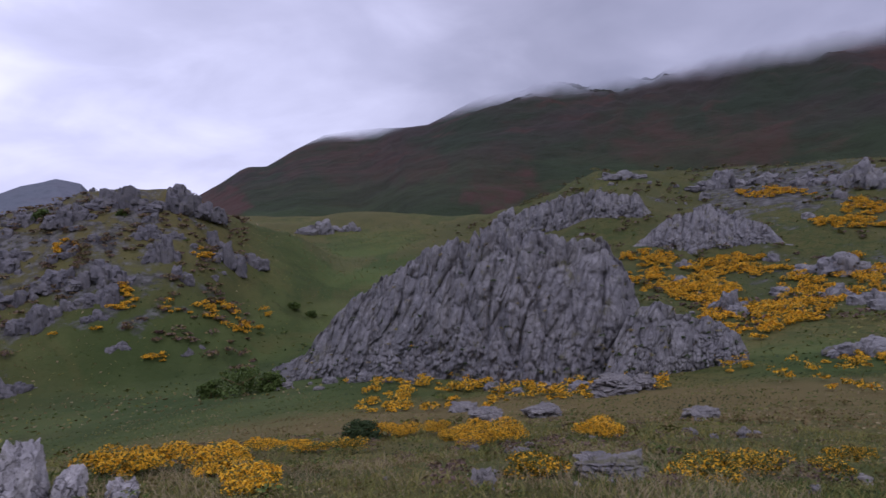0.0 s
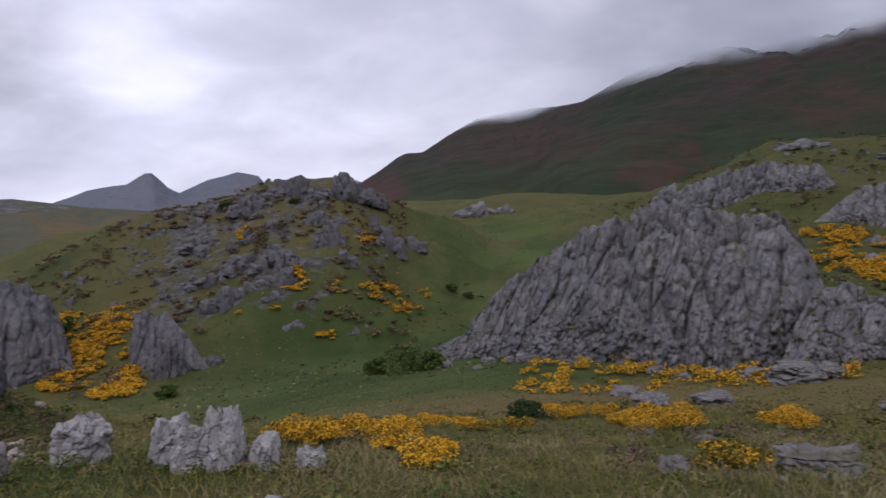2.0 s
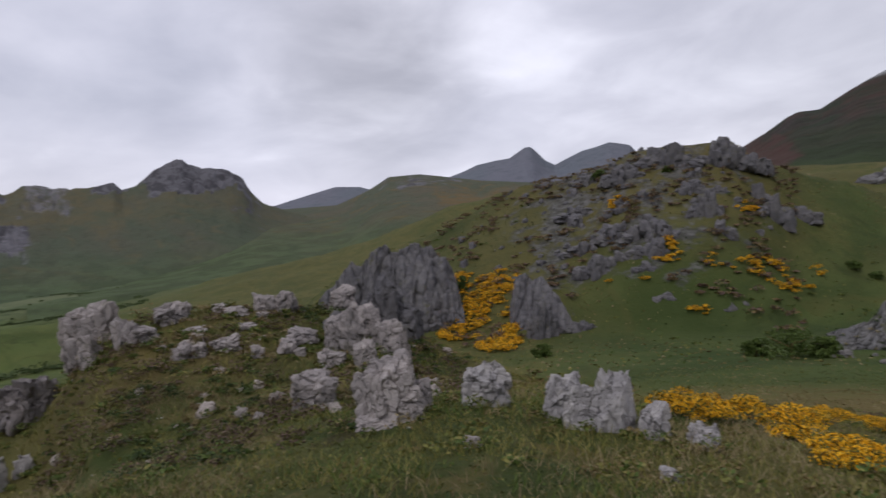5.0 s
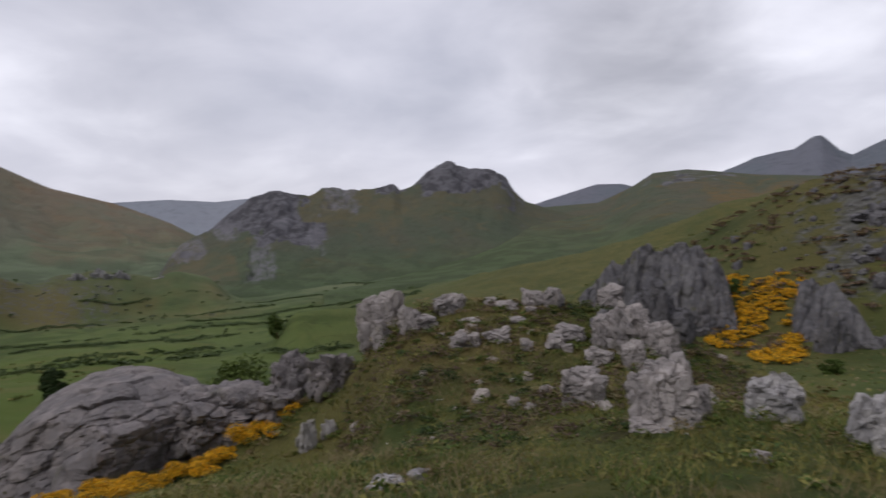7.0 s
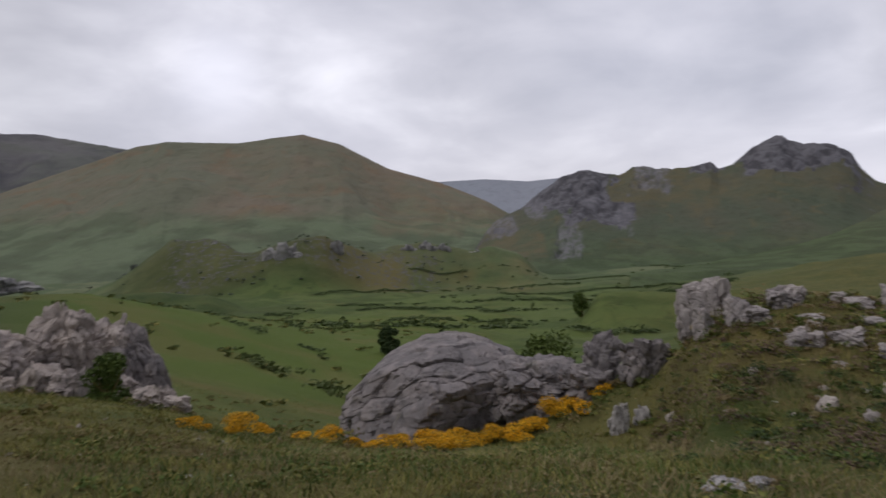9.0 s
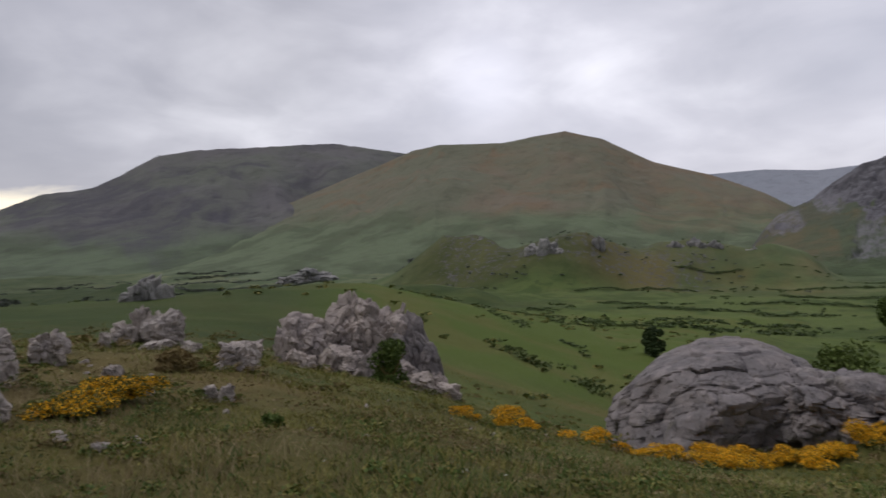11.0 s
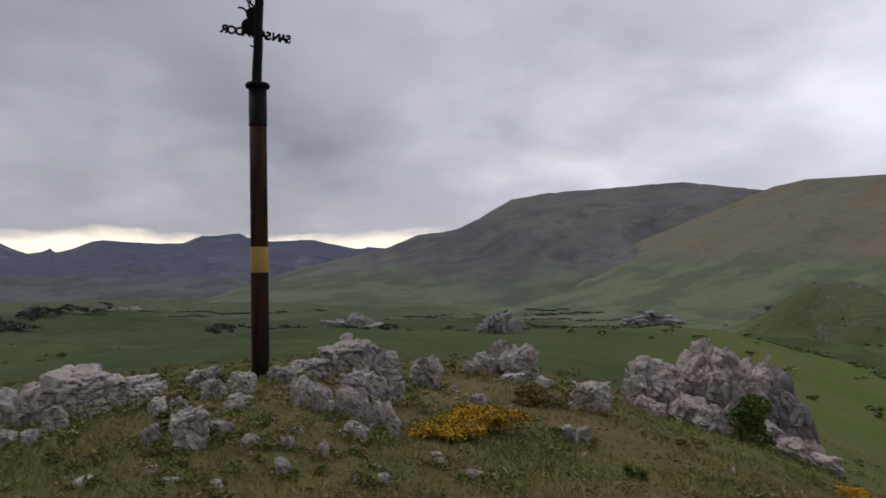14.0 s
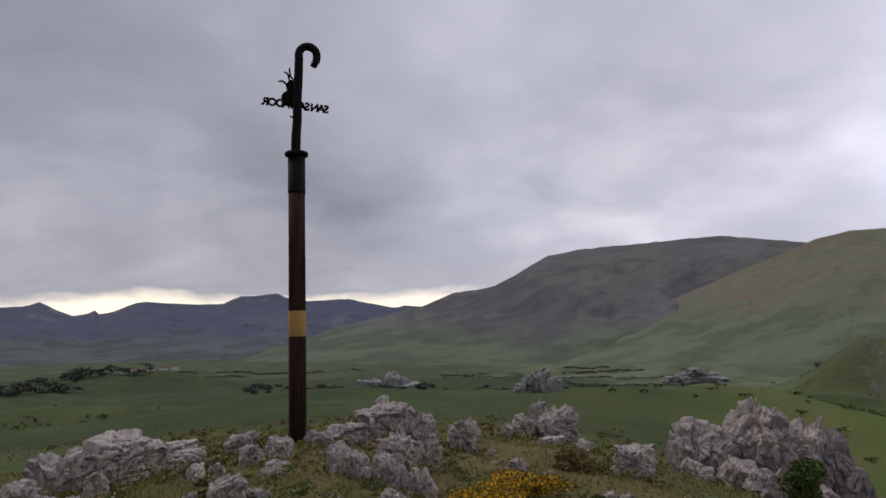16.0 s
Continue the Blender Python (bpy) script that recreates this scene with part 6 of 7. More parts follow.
def marker_post():
    M_POST, M_IRON, M_BAND = post_wood(), plain("dark_iron", (0.009, 0.0065, 0.007), 0.75), plain("yellow_paint", (0.50, 0.31, 0.10), 0.65)
    bx, by, bz = -1.852, -9.683, 0.29
    ob = tagged(new("marker_post"), "tall dark wooden waymark post with yellow band and iron crook", "signpost")
    # local x runs to the crook's side
    ob.matrix_world = Matrix.Translation((bx, by, bz)) @ Matrix.Rotation(math.atan2(0.141, -0.990), 4, "Z") @ Matrix.Rotation(radians(-0.45), 4, "Y")

    def put(name, v, f, mat, label="", smooth=True, under=None):
        o = new(name, mesh_of(name, v, f, [mat], smooth=smooth))
        o.parent = under or ob
        return tagged(o, label)

    shaft = put("shaft", *lathe([(0.0, -0.4), (0.112, -0.4), (0.11, 0.3), (0.108, 1.298), (0.106, 1.302), (0.106, 1.64), (0.107, 1.644), (0.106, 2.4), (0.105, 3.18), (0.0, 3.18)]), M_POST)
    put("band", *lathe([(0.1075, 1.31), (0.109, 1.315), (0.109, 1.625), (0.1075, 1.63)]), M_BAND, "ochre yellow painted band", under=shaft)
    sleeve = put("sleeve", *lathe([(0.108, 3.15), (0.114, 3.155), (0.114, 3.17), (0.111, 3.18), (0.111, 3.64), (0.0, 3.64)]), M_IRON, "dark iron sleeve")
    put("flange", *lathe([(0.10, 3.63), (0.145, 3.64), (0.152, 3.655), (0.152, 3.675), (0.14, 3.69), (0.0, 3.69)]), M_IRON, under=sleeve)
    # staff and crook swept along one line
    path = [(-0.012, 3.66), (-0.005, 3.9), (0.012, 4.15), (0.014, 4.45), (0.03, 4.75), (0.036, 4.95)]
    cx, cz, cr = 0.152, 4.99, 0.118
    path += [(cx - cr * math.cos(a), cz + 0.03 + cr * 1.05 * math.sin(a)) for a in np.linspace(0.0, math.pi * 1.0, 14)]
    path += [(0.265, 4.95), (0.235, 4.90), (0.222, 4.865)]
    P = np.array([(x, 0, z) for x, z in path])
    rad = np.interp(np.arange(len(P)), [0, 3, 5, 8, 14, len(P) - 3, len(P) - 1], [0.062, 0.058, 0.056, 0.052, 0.056, 0.052, 0.04])
    seg = 14
    T = np.gradient(P, axis=0)
    T /= np.linalg.norm(T, axis=1, keepdims=True)
    side = np.array([0, 1.0, 0])
    vs = []
    for p, t, rr in zip(P, T, rad):
        e = np.cross(side, t)
        an = np.linspace(0, 2 * math.pi, seg + 1)[:-1]
        vs.append(p + rr * (np.cos(an)[:, None] * e + 0.8 * np.sin(an)[:, None] * side))
    f = [(i * seg + j, i * seg + (j + 1) % seg, (i + 1) * seg + (j + 1) % seg, (i + 1) * seg + j) for i in range(len(P) - 1) for j in range(seg)]
    f += [((len(P) - 1) * seg + 0, (len(P) - 1) * seg + k, (len(P) - 1) * seg + k + 1, (len(P) - 1) * seg + k + 2) for k in range(1, seg - 2, 2)]
    crook = put("crook", np.concatenate(vs), np.array(f), M_IRON, "dark iron staff with a hooked crook")
    tw = lathe([(0.0, 0.0), (0.012, 0.0), (0.009, 0.04), (0.0, 0.06)], 8)
    put("twig_stub", tw[0] @ np.array(Matrix.Rotation(radians(-70), 3, "Y")).T + np.array([-0.04, 0, 4.16]), tw[1], M_IRON, under=crook)

    # gourd cut from plate: an outline given a thickness
    def plate(name, outline, y0, y1, label="", under=None):
        bm = bmesh.new()
        a = [bm.verts.new((x, y0, z)) for x, z in outline]
        face = bm.faces.new(a)
        ext = bmesh.ops.extrude_face_region(bm, geom=[face])
        bmesh.ops.translate(bm, vec=(0, y1 - y0, 0), verts=[e for e in ext["geom"] if isinstance(e, bmesh.types.BMVert)])
        bmesh.ops.recalc_face_normals(bm, faces=bm.faces)
        me = bpy.data.meshes.new(name)
        bm.to_mesh(me)
        bm.free()
        me.materials.append(M_IRON)
        o = new(name, me)
        o.parent = under or ob
        return tagged(o, label)

    g = [(-0.055 + 0.125 * math.cos(a), 4.44 + 0.12 * math.sin(a)) for a in np.linspace(-1.2, 1.0, 9)]
    g += [(-0.055 + 0.078 * math.cos(a), 4.60 + 0.095 * math.sin(a)) for a in np.linspace(-0.6, math.pi + 0.6, 12)]
    g += [(-0.055 + 0.14 * math.cos(a), 4.44 + 0.12 * math.sin(a)) for a in np.linspace(math.pi - 1.0, math.pi + 1.2, 9)]
    gourd = plate("gourd", g, 0.058, 0.07, "flat iron gourd emblem")
    for x0, z0, x1, z1, bow in ((-0.09, 4.66, -0.155, 4.80, 0.03), (-0.12, 4.60, -0.235, 4.67, 0.03), (-0.03, 4.70, -0.085, 4.86, -0.03)):
        ps = [(x0 + (x1 - x0) * t + bow * math.sin(t * 3.1) * 0.6, z0 + (z1 - z0) * t + bow * math.sin(t * 3.1)) for t in np.linspace(0, 1, 7)]
        dx, dz = x1 - x0, z1 - z0
        ln = math.hypot(dx, dz)
        nx, nz = -dz / ln * 0.012, dx / ln * 0.012
        plate("strap", [(x + nx, z + nz) for x, z in ps] + [(x - nx, z - nz) for x, z in reversed(ps)], 0.058, 0.07, under=gourd)
    cu = bpy.data.curves.new("lettering", "FONT")
    cu.body, cu.size, cu.extrude, cu.offset, cu.space_character = "SAN SALVADOR", 0.142, 0.006, 0.007, 0.79
    cu.align_x, cu.align_y = "CENTER", "CENTER"
    cu.materials.append(M_IRON)
    tx = tagged(new("lettering", cu), "cut-out iron capital letters seen from behind")
    tx.parent = ob
    tx.matrix_local = Matrix.Translation((-0.01, 0.064, 4.345)) @ Matrix.Rotation(radians(6.0), 4, "Y") @ Matrix.Rotation(math.pi, 4, "Z") @ Matrix.Rotation(math.pi / 2, 4, "X")


marker_post()

# ---------------------------------------------------------------- trees and bushes
# leaf colour paled and greyed to hold the haze before far trees
M_HAZE_LEAF = leafy("haze_paled_leaf", (0.115, 0.130, 0.105), (0.140, 0.155, 0.125))
tree(-101.7, -41.2, 4.8, 4.5, 0.28, 2400, M_DARK_LEAF, "dark round tree standing alone in the meadow", 1)
M_BRIGHT_LEAF = leafy("bright_leaf", (0.088, 0.128, 0.030), (0.140, 0.185, 0.046))
tree(-58.4, -9.4, 7.6, 7.6, 0.2, 5200, M_BRIGHT_LEAF, "bright green bush-like tree behind the rocks", 2)
tree(-275.8, -28.5, 8.5, 10, 0.5, 1600, M_LEAF, "lone green tree in the valley", 3)
tree(-732, -634.5, 46, 18, 1.5, 3600, M_HAZE_LEAF, "clump of dark trees on the valley floor", 4)
tree(-891, 200, 18, 12, 1.0, 900, M_DARK_LEAF, "small dark tree on the far slope", 5)
for i, (x, y, w, h) in enumerate([(-43.1, 64.3, 7.4, 3.2), (-46.8, 63.8, 3.6, 2.1), (-40.6, 66.0, 4.2, 2.2), (-71.8, 54.7, 3.4, 1.8), (-111.9, 67.0, 3.8, 2.9), (-114.4, 105.3, 5.2, 2.4), (-100.1, 110.5, 2.4, 1.4), (-68.7, 121, 3.6, 1.5), (-66.5, 123.9, 3.2, 1.2)]):
    tree(x, y, w, h, 0.16, 1800, M_LEAF, "low green shrub on the slope", 20 + i, "bush")
tree(-5.91, 12.85, 1.05, 0.5, 0.028, 4000, M_DARK_LEAF, "dark green rounded shrub in the turf", 34, "bush")
tree(-14.75, -14.1, 1.45, 1.55, 0.055, 3600, M_LEAF, "green shrub growing in a rock cleft", 41, "bush", -3.1)
tree(-6.2, -10.53, 0.8, 0.36, 0.03, 2600, M_HEATH, "brown-green heath shrub in the turf", 42, "bush")
tree(-4.41, -5.75, 0.26, 0.17, 0.025, 900, M_LEAF, "small green weed tuft in the turf", 43, "bush")
tree(-9.5, -0.1, 0.3, 0.3, 0.025, 900, M_LEAF, "small green tuft by the stones", 44, "bush")

# ---------------------------------------------------------------- gorse
gorse_patch(AT_GORSE_FIELD, 1.15, 1.7, 0.15, 105, 0.7, "broad stand of yellow-flowering gorse", 1)
gorse_patch(AT_GORSE_FOOT, 0.42, 1.3, 0.11, 110, 0.6, "yellow gorse scattered below the crag", 2)
gorse_patch([(*polar(az, d), *(np.array(polar(az + 90, w))), *(np.array(polar(az, k)))) for az, d, w, k in ((6, 60.5, 3.2, 1.4), (10.5, 61, 3.4, 1.3), (15, 65, 2.6, 1.2), (19, 69.5, 2.2, 1.0), (24, 75, 2.6, 0.9), (8, 56, 4.0, 1.6), (2.5, 59, 2.0, 1.0))], 0.8, 0.9, 0.09, 80, 0.55, "straggling yellow gorse along the crag's foot", 14, 0.5)
gorse_patch(AT_GORSE_FAR, 0.05, 4.5, 0.9, 40, 0.35, "orange-yellow gorse on valley hills", 4, 0.3)
gorse_patch(AT_GORSE_LEFT, 1.5, 1.6, 0.15, 100, 0.72, "yellow gorse on the rocky hill's slope", 3)


def gorse_things(places, label, group, seed, n=3400, leaf=0.015, flowers=0.62):
    """Single bushes, each a thing with its foliage and its flowers."""
    r = np.random.RandomState(seed)
    for x, y, w, h in places:
        v, f, yl = gorse_bush(0, 0, w, h, flowers, r, int(n * min(1.6, max(0.5, w))), leaf, 0.03)
        ob = tagged(new("gorse_bush"), label, "bush", group)
        ob.location = (x, y, land1(x, y) - 0.03)
        for name, k, mt in (("foliage", 0, M_GORSE_LEAF), ("blossom", 1, M_GORSE)):
            ff = f[yl == k]
            used = ff.ravel()
            o = new(name, mesh_of(name, v[used], np.arange(len(used)).reshape(-1, 4), [mt], smooth=False))
            o.parent = ob
            tagged(o, kind="stuff")


def spread(ellipses, per, w0, w1, seed, squat=0.5):
    r = np.random.RandomState(seed)
    out = []
    for cx, cy, ax, ay, bx, by, m in ellipses:
        for i in range(int(m)):
            q, t = math.sqrt(r.uniform()), r.uniform(0, 6.28)
            u, k = q * math.cos(t), q * math.sin(t)
            w = r.uniform(w0, w1)
            out.append((cx + u * ax + k * bx, cy + u * ay + k * by, w, w * squat * r.uniform(0.7, 1.2)))
    return out


gorse_things(spread([(-5.0, 5.3, 0.25, 0.1, 0.25, -0.25, 4), (-5.3, 6.0, 0.3, 0.2, 0.2, -0.2, 2), (-6.4, 9.0, 0.5, 0.3, 0.6, -0.8, 7), (-4.3, 5.7, 0.4, 0.3, 0.3, -0.4, 5), (-7.2, 11.5, 0.9, 0.2, 0.3, -0.5, 5), (-3.3, 4.8, 0.15, 0.05, 0.15, -0.2, 2)], 1, 0.35, 0.65, 5),
             "yellow-flowering gorse bush on the slope", "foreground gorse", 6)
gorse_things(spread([(-5.6, 13.6, 0.4, 0.1, 0.3, -0.8, 4), (-4.9, 14.0, 0.4, 0.2, 0.3, -0.7, 4), (-3.2, 12.6, 0.8, 0.1, 0.2, -0.6, 6), (-2.6, 11.5, 0.6, 0.1, 0.2, -0.5, 4), (-0.7, 12.4, 0.6, 0.1, 0.1, -0.4, 5)], 1, 0.45, 0.8, 7),
             "yellow gorse bush in short turf", "slope gorse", 8)
gorse_things(spread([(-1.0, 5.6, 0.3, 0.0, 0.1, -0.3, 3), (1.2, 8.2, 0.6, 0, 0, 0.6, 3), (0.2, 6.6, 0.4, 0, 0, 0.4, 3), (-5.6, 11.4, 0.5, 0.1, 0.3, -0.5, 3), (2.2, 11.2, 0.7, 0, 0, 0.7, 3)], 1, 0.35, 0.7, 9),
             "fading greenish-yellow gorse bush", "fading gorse", 10, flowers=0.3)
gorse_things(spread([(-3.62, -7.5, -0.58, -0.22, 0.12, -0.25, 15)], 1, 0.3, 0.55, 19, 0.55), "spreading gorse bush, yellow on top and grey-green below", "post gorse", 20, 3600, 0.014, 0.42)
rg = np.random.RandomState(11)
gorse_things([(x + rg.normal() * 0.12, y + rg.normal() * 0.12, w, w * rg.uniform(0.4, 0.62)) for x, y in AT_BOULDER_GORSE for w in (rg.uniform(0.4, 0.8), rg.uniform(0.3, 0.5))],
             "bright yellow gorse bush at the boulder's foot", "boulder gorse", 12, flowers=0.75)


# ---------------------------------------------------------------- turf, heath and hedges
def grass(m, d0, d1, height, width, seed, label, mat, lean=0.5, clump=1.2, keep=-0.2):
    r = np.random.RandomState(seed)
    x, y = in_view(r, m, d0, d1)
    ok = fbm2(x / clump, y / clump, 2, seed) > keep
    x, y = x[ok], y[ok]
    n = len(x)
    z = land(x, y) - 0.01
    a = r.uniform(0, 6.28, n)
    hh = height * r.uniform(0.4, 1.3, n) * (0.7 + 0.6 * np.clip(fbm2(x / 0.8, y / 0.8, 2, seed + 3), -0.5, 1))
    wx, wy = np.cos(a) * width, np.sin(a) * width
    lx, ly = r.normal(size=n) * lean * hh, r.normal(size=n) * lean * hh
    b = np.stack([x, y, z], 1)
    s = np.stack([wx, wy, 0 * x], 1)
    mid = b + np.stack([lx * 0.35, ly * 0.35, hh * 0.6], 1)
    tip = b + np.stack([lx, ly, hh], 1)
    v = np.stack([b - s, b + s, mid + s * 0.6, tip, mid - s * 0.6], 1).reshape(-1, 3)
    i = np.arange(n) * 5
    tri = np.concatenate([np.stack([i, i + 1, i + 2], 1), np.stack([i, i + 2, i + 4], 1), np.stack([i + 4, i + 2, i + 3], 1)])
    me = mesh_of("grass", v, tri, [mat], smooth=False)
    return tagged(new("grass", me), label, "grass", kind="stuff")


def groundcover(m, d0, d1, leaf, rise, seed, label, mats, weights, a0=-20, a1=198, clump=0.7):
    """Small leaves of many plants close to the soil, in drifts of one kind."""
    r = np.random.RandomState(seed)
    x, y = in_view(r, m, d0, d1, a0, a1)
    drift = fbm2(x / clump, y / clump, 3, seed)
    ok = drift > -0.35
    x, y, drift = x[ok], y[ok], drift[ok]
    bump = np.clip(fbm2(x / (clump * 0.4), y / (clump * 0.4), 2, seed + 5), -0.2, 1) + 0.25
    z = land(x, y) + r.uniform(0, 1, len(x)) ** 1.5 * rise * bump
    v, f = leaf_quads(np.stack([x, y, z], 1), np.full(len(x), leaf), r, 0.6)
    kind = fbm2(x / clump / 1.8 + 40, y / clump / 1.8, 3, seed + 8) * 1.3 + r.normal(size=len(x)) * 0.18
    edges = np.quantile(kind, np.cumsum(weights)[:-1])
    me = mesh_of("ground_cover", v, f, mats, np.searchsorted(edges, kind), smooth=False)
    return tagged(new("ground_cover", me), label, "plants", kind="stuff")


MIXED = [M_HEATH, M_STRAW, M_BLADE, M_LEAF, M_GORSE_LEAF, M_DARK_LEAF]
groundcover(45000, 2.4, 8, 0.012, 0.09, 1, "mixed heath, herbs and dry grass close to the soil", MIXED, [0.16, 0.16, 0.28, 0.2, 0.14, 0.06])
groundcover(45000, 8, 20, 0.026, 0.14, 2, "mixed heath and grass on the near slope", MIXED, [0.2, 0.18, 0.24, 0.14, 0.16, 0.08], clump=1.6)
groundcover(40000, 20, 70, 0.08, 0.2, 3, "rough pasture plants on the slope", MIXED, [0.16, 0.18, 0.22, 0.2, 0.16, 0.08], -20, 92, 5)
groundcover(36000, 70, 260, 0.22, 0.5, 4, "shaggy grass and scrub on the far slope", MIXED, [0.14, 0.08, 0.2, 0.26, 0.2, 0.12], -20, 80, 16)
grass(70000, 2.2, 9, 0.10, 0.0045, 1, "short olive-green mountain grass", M_BLADE, 0.7)
grass(46000, 2.2, 10, 0.16, 0.0035, 21, "pale dry grass stalks", M_STRAW, 0.8, 1.6, 0.02)
grass(46000, 2.2, 12, 0.14, 0.006, 22, "lush green grass tufts", M_LEAF, 0.7, 1.9, 0.15)
grass(60000, 9, 22, 0.15, 0.009, 2, "rough olive-green grass tufts", M_BLADE, 0.5, 2.0)
grass(14000, 22, 60, 0.2, 0.025, 3, "coarse slope grass", M_BLADE, 0.5, 5.0, 0.0)


def tussocks(m, d0, d1, size, leaf, n, seed, label, mats, keep=0.1, clump=3.0, flowers=0.0, a0=-20, a1=198):
    r = np.random.RandomState(seed)
    x, y = in_view(r, m, d0, d1, a0, a1)
    ok = fbm2(x / clump, y / clump, 2, seed + 9) > keep
    x, y = x[ok], y[ok]
    vs, fs, ms, base = [], [], [], 0
    for px, py, pz in zip(x, y, land(x, y)):
        s = size * r.uniform(0.5, 1.5)
        v, f, yl = gorse_bush(px, py, s, s * 0.4 * r.uniform(0.6, 1.3), flowers, r, n, leaf, pz)
        vs.append(v)
        fs.append(f + base)
        ms.append(yl)
        base += len(v)
    me = mesh_of("heath", np.concatenate(vs), np.concatenate(fs), mats, np.concatenate(ms), smooth=False)
    return tagged(new("heath", me), label, "heath", kind="stuff")


tussocks(800, 2.6, 13, 0.26, 0.014, 80, 3, "low brown and green heath tussocks", [M_HEATH, M_GORSE_LEAF], -0.02, 1.6, 0.45)
tussocks(450, 2.6, 14, 0.3, 0.022, 60, 13, "low green herbs among the grass", [M_BLADE, M_LEAF], 0.05, 2.2, 0.5)
tussocks(900, 12, 45, 0.55, 0.05, 60, 4, "low brown and green heath tussocks on the slope", [M_HEATH, M_GORSE_LEAF], -0.05, 4.0, 0.6)
M_HEATHER = leafy("heather_twig", (0.125, 0.083, 0.066), (0.185, 0.125, 0.095))
tussocks(150, 4.8, 17, 0.36, 0.02, 90, 31, "brown heather clumps on the gorse slope", [M_HEATHER, M_HEATH], -0.05, 1.8, 0.35, -14, 42)
tussocks(520, 6.0, 13.2, 0.34, 0.018, 90, 32, "brown and olive heather on the stony knoll", [M_HEATHER, M_GORSE_LEAF], -0.15, 1.5, 0.4, 58, 92)
tussocks(260, 6.0, 13.2, 0.3, 0.02, 80, 33, "dark green herbs between the knoll's stones", [M_DARK_LEAF, M_LEAF], 0.0, 1.2, 0.4, 58, 92)
tussocks(200, 4.5, 11, 0.24, 0.016, 80, 34, "green herbs between the rocks by the post", [M_LEAF, M_BLADE], 0.0, 1.2, 0.5, 148, 192)
tussocks(1000, 50, 240, 1.4, 0.22, 34, 5, "scattered green shrubs on the hillside", [M_LEAF, M_GORSE_LEAF], 0.1, 30.0, 0.5)
tussocks(420, 3, 10, 0.06, 0.010, 14, 6, "tiny white wild flowers in the grass", [M_GORSE_LEAF, M_PETAL], -0.1, 2.0, 0.8)


M_HEDGE = leafy("hedge_leaf", (0.066, 0.098, 0.034), (0.092, 0.126, 0.044))


def hedges(lines, label, seed, size, leaf, mat=M_HEDGE):
    """Rows of shrub along field edges: (bearing from, bearing to, distance from, distance to)."""
    r = np.random.RandomState(seed)
    spots = []
    for a0, a1, d0, d1 in lines:
        m = int(abs(a1 - a0) * radians(1) * (d0 + d1) / 2 / size * 1.9) + 4
        for t in np.linspace(0, 1, m):
            if r.uniform() < 0.08 + 0.8 * (math.sin(t * 7 + a1) > 0.5):
                continue
            d = d0 + (d1 - d0) * t + 0.02 * d0 * math.sin(t * 9 + a0) + r.normal() * size * 0.3
            spots.append(polar(a0 + (a1 - a0) * t, d))
    xy = np.array(spots)
    vs, fs, ms, base = [], [], [], 0
    for (x, y), z in zip(xy, land(xy[:, 0], xy[:, 1])):
        s = size * r.uniform(0.4, 1.4)
        v, f, yl = gorse_bush(x, y, s * 2.1, s * 0.5, 0.25, r, 46, leaf, z)
        vs.append(v)
        fs.append(f + base)
        ms.append(yl)
        base += len(v)
    me = mesh_of("hedgerow", np.concatenate(vs), np.concatenate(fs), [mat, mat], np.concatenate(ms), smooth=False)
    return tagged(new("hedgerow", me), label, "hedgerow", kind="stuff")


hedges([(88, 112, 335, 300), (84, 104, 400, 380), (92, 116, 470, 430), (80, 108, 560, 520), (96, 118, 620, 560), (84, 110, 720, 660), (100, 120, 250, 235), (90, 104, 230, 260), (76, 96, 840, 800), (104, 122, 400, 380)],
       "dark green hedgerows between valley meadows", 1, 3.0, 0.55)
hedges([(128, 150, 900, 860), (140, 166, 1050, 980), (133, 146, 700, 690), (120, 134, 880, 900), (176, 193, 1100, 1050)],
       "dark hedges and scrub across the far valley", 2, 5, 1.1, M_HAZE_LEAF)
def scrub(m, a0, a1, d0, d1, size, leaf, n, seed, label, mats):
    r = np.random.RandomState(seed)
    x, y = in_view(r, m, d0, d1, a0, a1)
    ok = fbm2(x / (size * 14), y / (size * 14), 3, seed) > 0.0
    x, y = x[ok], y[ok]
    vs, fs, ms, base = [], [], [], 0
    for px, py, pz in zip(x, y, land(x, y)):
        s = size * r.uniform(0.4, 1.5)
        v, f, yl = gorse_bush(px, py, s, s * 0.5, 0.4, r, n, leaf, pz)
        vs.append(v)
        fs.append(f + base)
        ms.append(yl)
        base += len(v)
    me = mesh_of("scrub", np.concatenate(vs), np.concatenate(fs), mats, np.concatenate(ms), smooth=False)
    return tagged(new("scrub", me), label, "scrub", kind="stuff")


M_SCRUB = leafy("pale_scrub", (0.085, 0.115, 0.05), (0.115, 0.145, 0.065))
scrub(260, 84, 122, 180, 900, 4.0, 0.6, 60, 1, "scattered green scrub on valley meadows", [M_SCRUB, M_LEAF])
scrub(170, 100, 134, 560, 730, 4.5, 0.7, 40, 3, "dark scrub on a rocky hill", [M_HAZE_LEAF, M_SCRUB])
hedges([(121, 127, 105, 128), (116, 120, 90, 110), (126, 132, 140, 150), (119, 124, 160, 170)],
       "low hedge along a grassy terrace", 3, 1.4, 0.2)

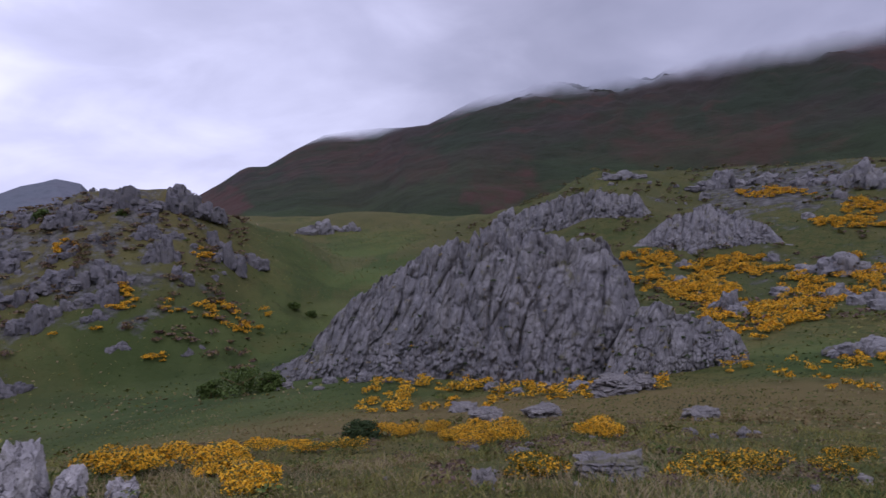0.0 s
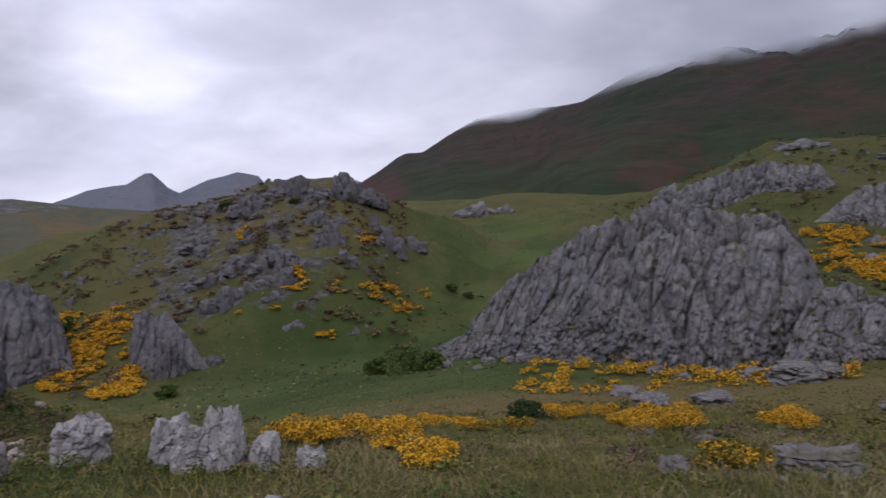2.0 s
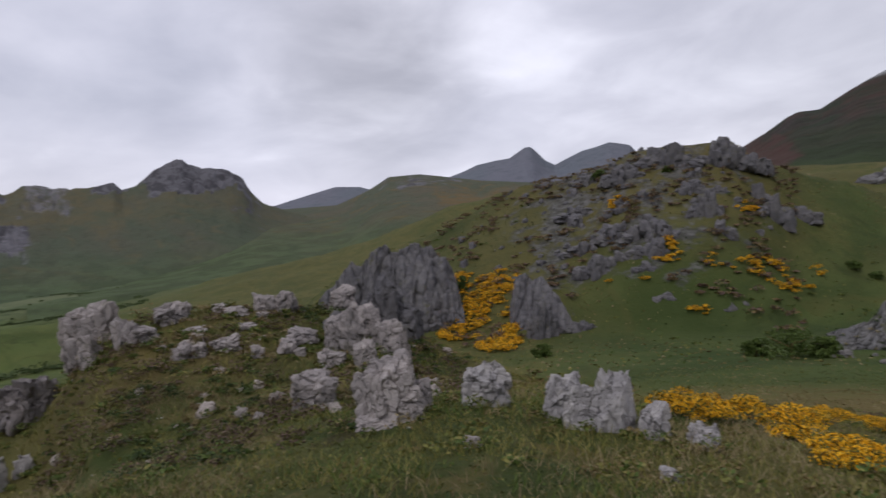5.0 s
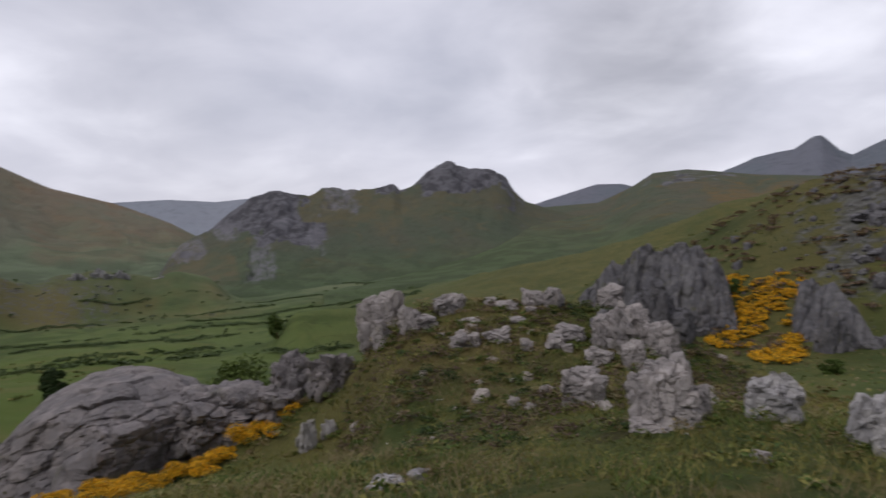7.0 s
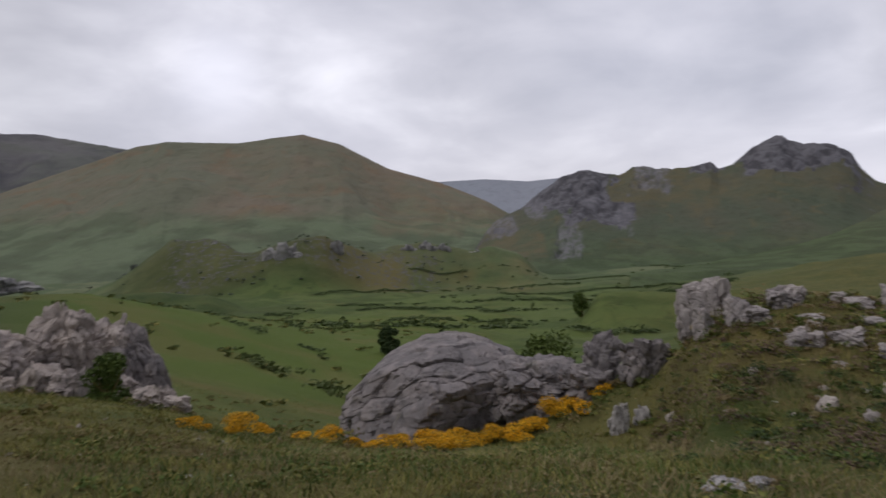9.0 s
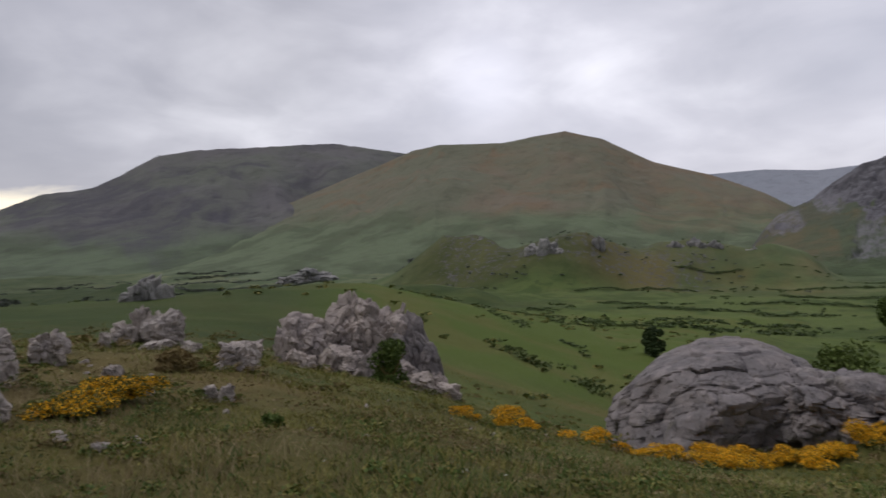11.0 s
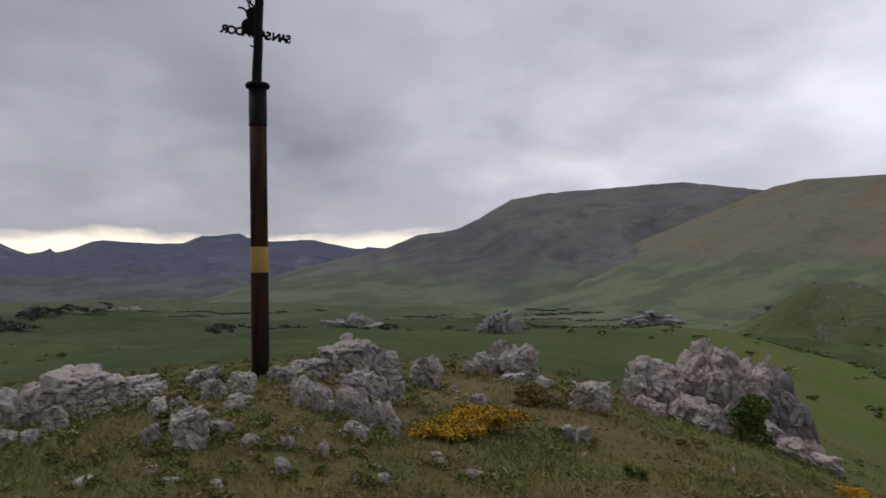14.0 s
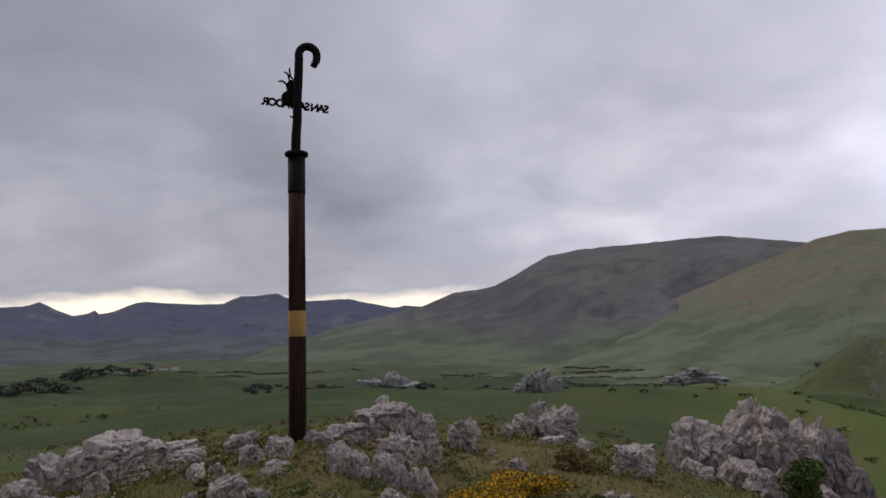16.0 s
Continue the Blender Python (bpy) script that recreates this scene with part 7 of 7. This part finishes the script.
tussocks(900, 106, 180, 2.0, 0.26, 44, 51, "brown heath over the rocky hill", [M_HEATHER, M_HEATH], -0.1, 12.0, 0.5, 33, 62)
tussocks(700, 95, 250, 2.4, 0.3, 44, 52, "brown heath over the gorse slope", [M_HEATHER, M_GORSE_LEAF], -0.1, 16.0, 0.5, -20, 16)
M_BANK = leafy("bank_grass", (0.070, 0.098, 0.026), (0.098, 0.126, 0.036))
tussocks(620, 45, 330, 1.5, 0.26, 36, 61, "rushes and low shrubs on the bright meadow", [M_BANK, M_BLADE], 0.05, 22.0, 0.5, 104, 152)
hedges([(124, 132, 200, 190), (113, 122, 215, 190), (128, 140, 260, 250), (117, 127, 290, 300), (108, 116, 300, 280), (118, 126, 70, 84), (112, 118, 62, 70)],
       "low green banks across the bright meadow", 12, 1.5, 0.26, M_BANK)
M_WOOD = leafy("wood_leaf", (0.058, 0.070, 0.052), (0.082, 0.094, 0.068))
scrub(520, 161, 198, 800, 930, 13, 1.9, 46, 6, "dark woods on low valley hills", [M_WOOD, M_WOOD])
scrub(240, 161, 176, 660, 790, 10, 1.6, 46, 7, "dark thickets on a valley ridge", [M_WOOD, M_WOOD])
hedges([(126, 158, 780, 760), (136, 160, 1180, 1120), (128, 150, 1300, 1250), (140, 156, 640, 640), (166, 190, 1250, 1220)],
       "dark hedge banks across the valley floor", 9, 6, 1.2, M_WOOD)
tussocks(260, 230, 305, 2.0, 0.3, 40, 41, "heath and orange gorse on a grassy spur", [M_HEATHER, M_GORSE_LEAF], 0.0, 14.0, 0.4, 176, 194)


# ---------------------------------------------------------------- far village
def house(x, y, turn, w, deep, h):
    """A small gabled house, with its walls and roof."""
    ob = tagged(new("house"), "small pale house with a dark roof in a far village", "house", "village houses")
    ob.matrix_world = Matrix.Translation((x, y, land1(x, y) - 0.4)) @ Matrix.Rotation(turn, 4, "Z")
    a, b = w / 2, deep / 2
    v = [(-a, -b, 0), (a, -b, 0), (a, b, 0), (-a, b, 0), (-a, -b, h), (a, -b, h), (a, b, h), (-a, b, h), (-a, 0, h * 1.5), (a, 0, h * 1.5)]
    f = [(0, 1, 5), (0, 5, 4), (1, 2, 6), (1, 6, 5), (2, 3, 7), (2, 7, 6), (3, 0, 4), (3, 4, 7), (4, 7, 8), (5, 9, 6)]
    o = new("wall", mesh_of("wall", v, f, [M_WALL], smooth=False))
    o.parent = ob
    e, k = 0.5, h * 1.5
    v = [(sx * (a + e), sy * (b + e), h - 0.4 + dz) for dz in (0.0, 0.3) for sx in (-1, 1) for sy in (-1, 1)] + [(sx * (a + e), 0, k + dz) for dz in (0.0, 0.3) for sx in (-1, 1)]
    q = [(4, 6, 11, 10), (5, 10, 11, 7), (0, 8, 9, 2), (1, 3, 9, 8), (0, 2, 6, 4), (1, 5, 7, 3), (0, 4, 10, 8), (1, 8, 10, 5), (2, 9, 11, 6), (3, 7, 11, 9)]
    o = new("roof", mesh_of("roof", v, q, [M_ROOF], smooth=False))
    o.parent = ob


M_WALL, M_ROOF = plain("lime_wash", (0.62, 0.60, 0.56), 0.9), plain("roof_tile", (0.16, 0.11, 0.09), 0.85)
rv = np.random.RandomState(77)
for i in range(12):
    x, y = polar(180.6 + 4.0 * rv.uniform(), 1350 + 260 * rv.uniform())
    house(x, y, rv.uniform(0, 3.1), rv.uniform(9, 15), rv.uniform(7, 10), rv.uniform(4.5, 7))
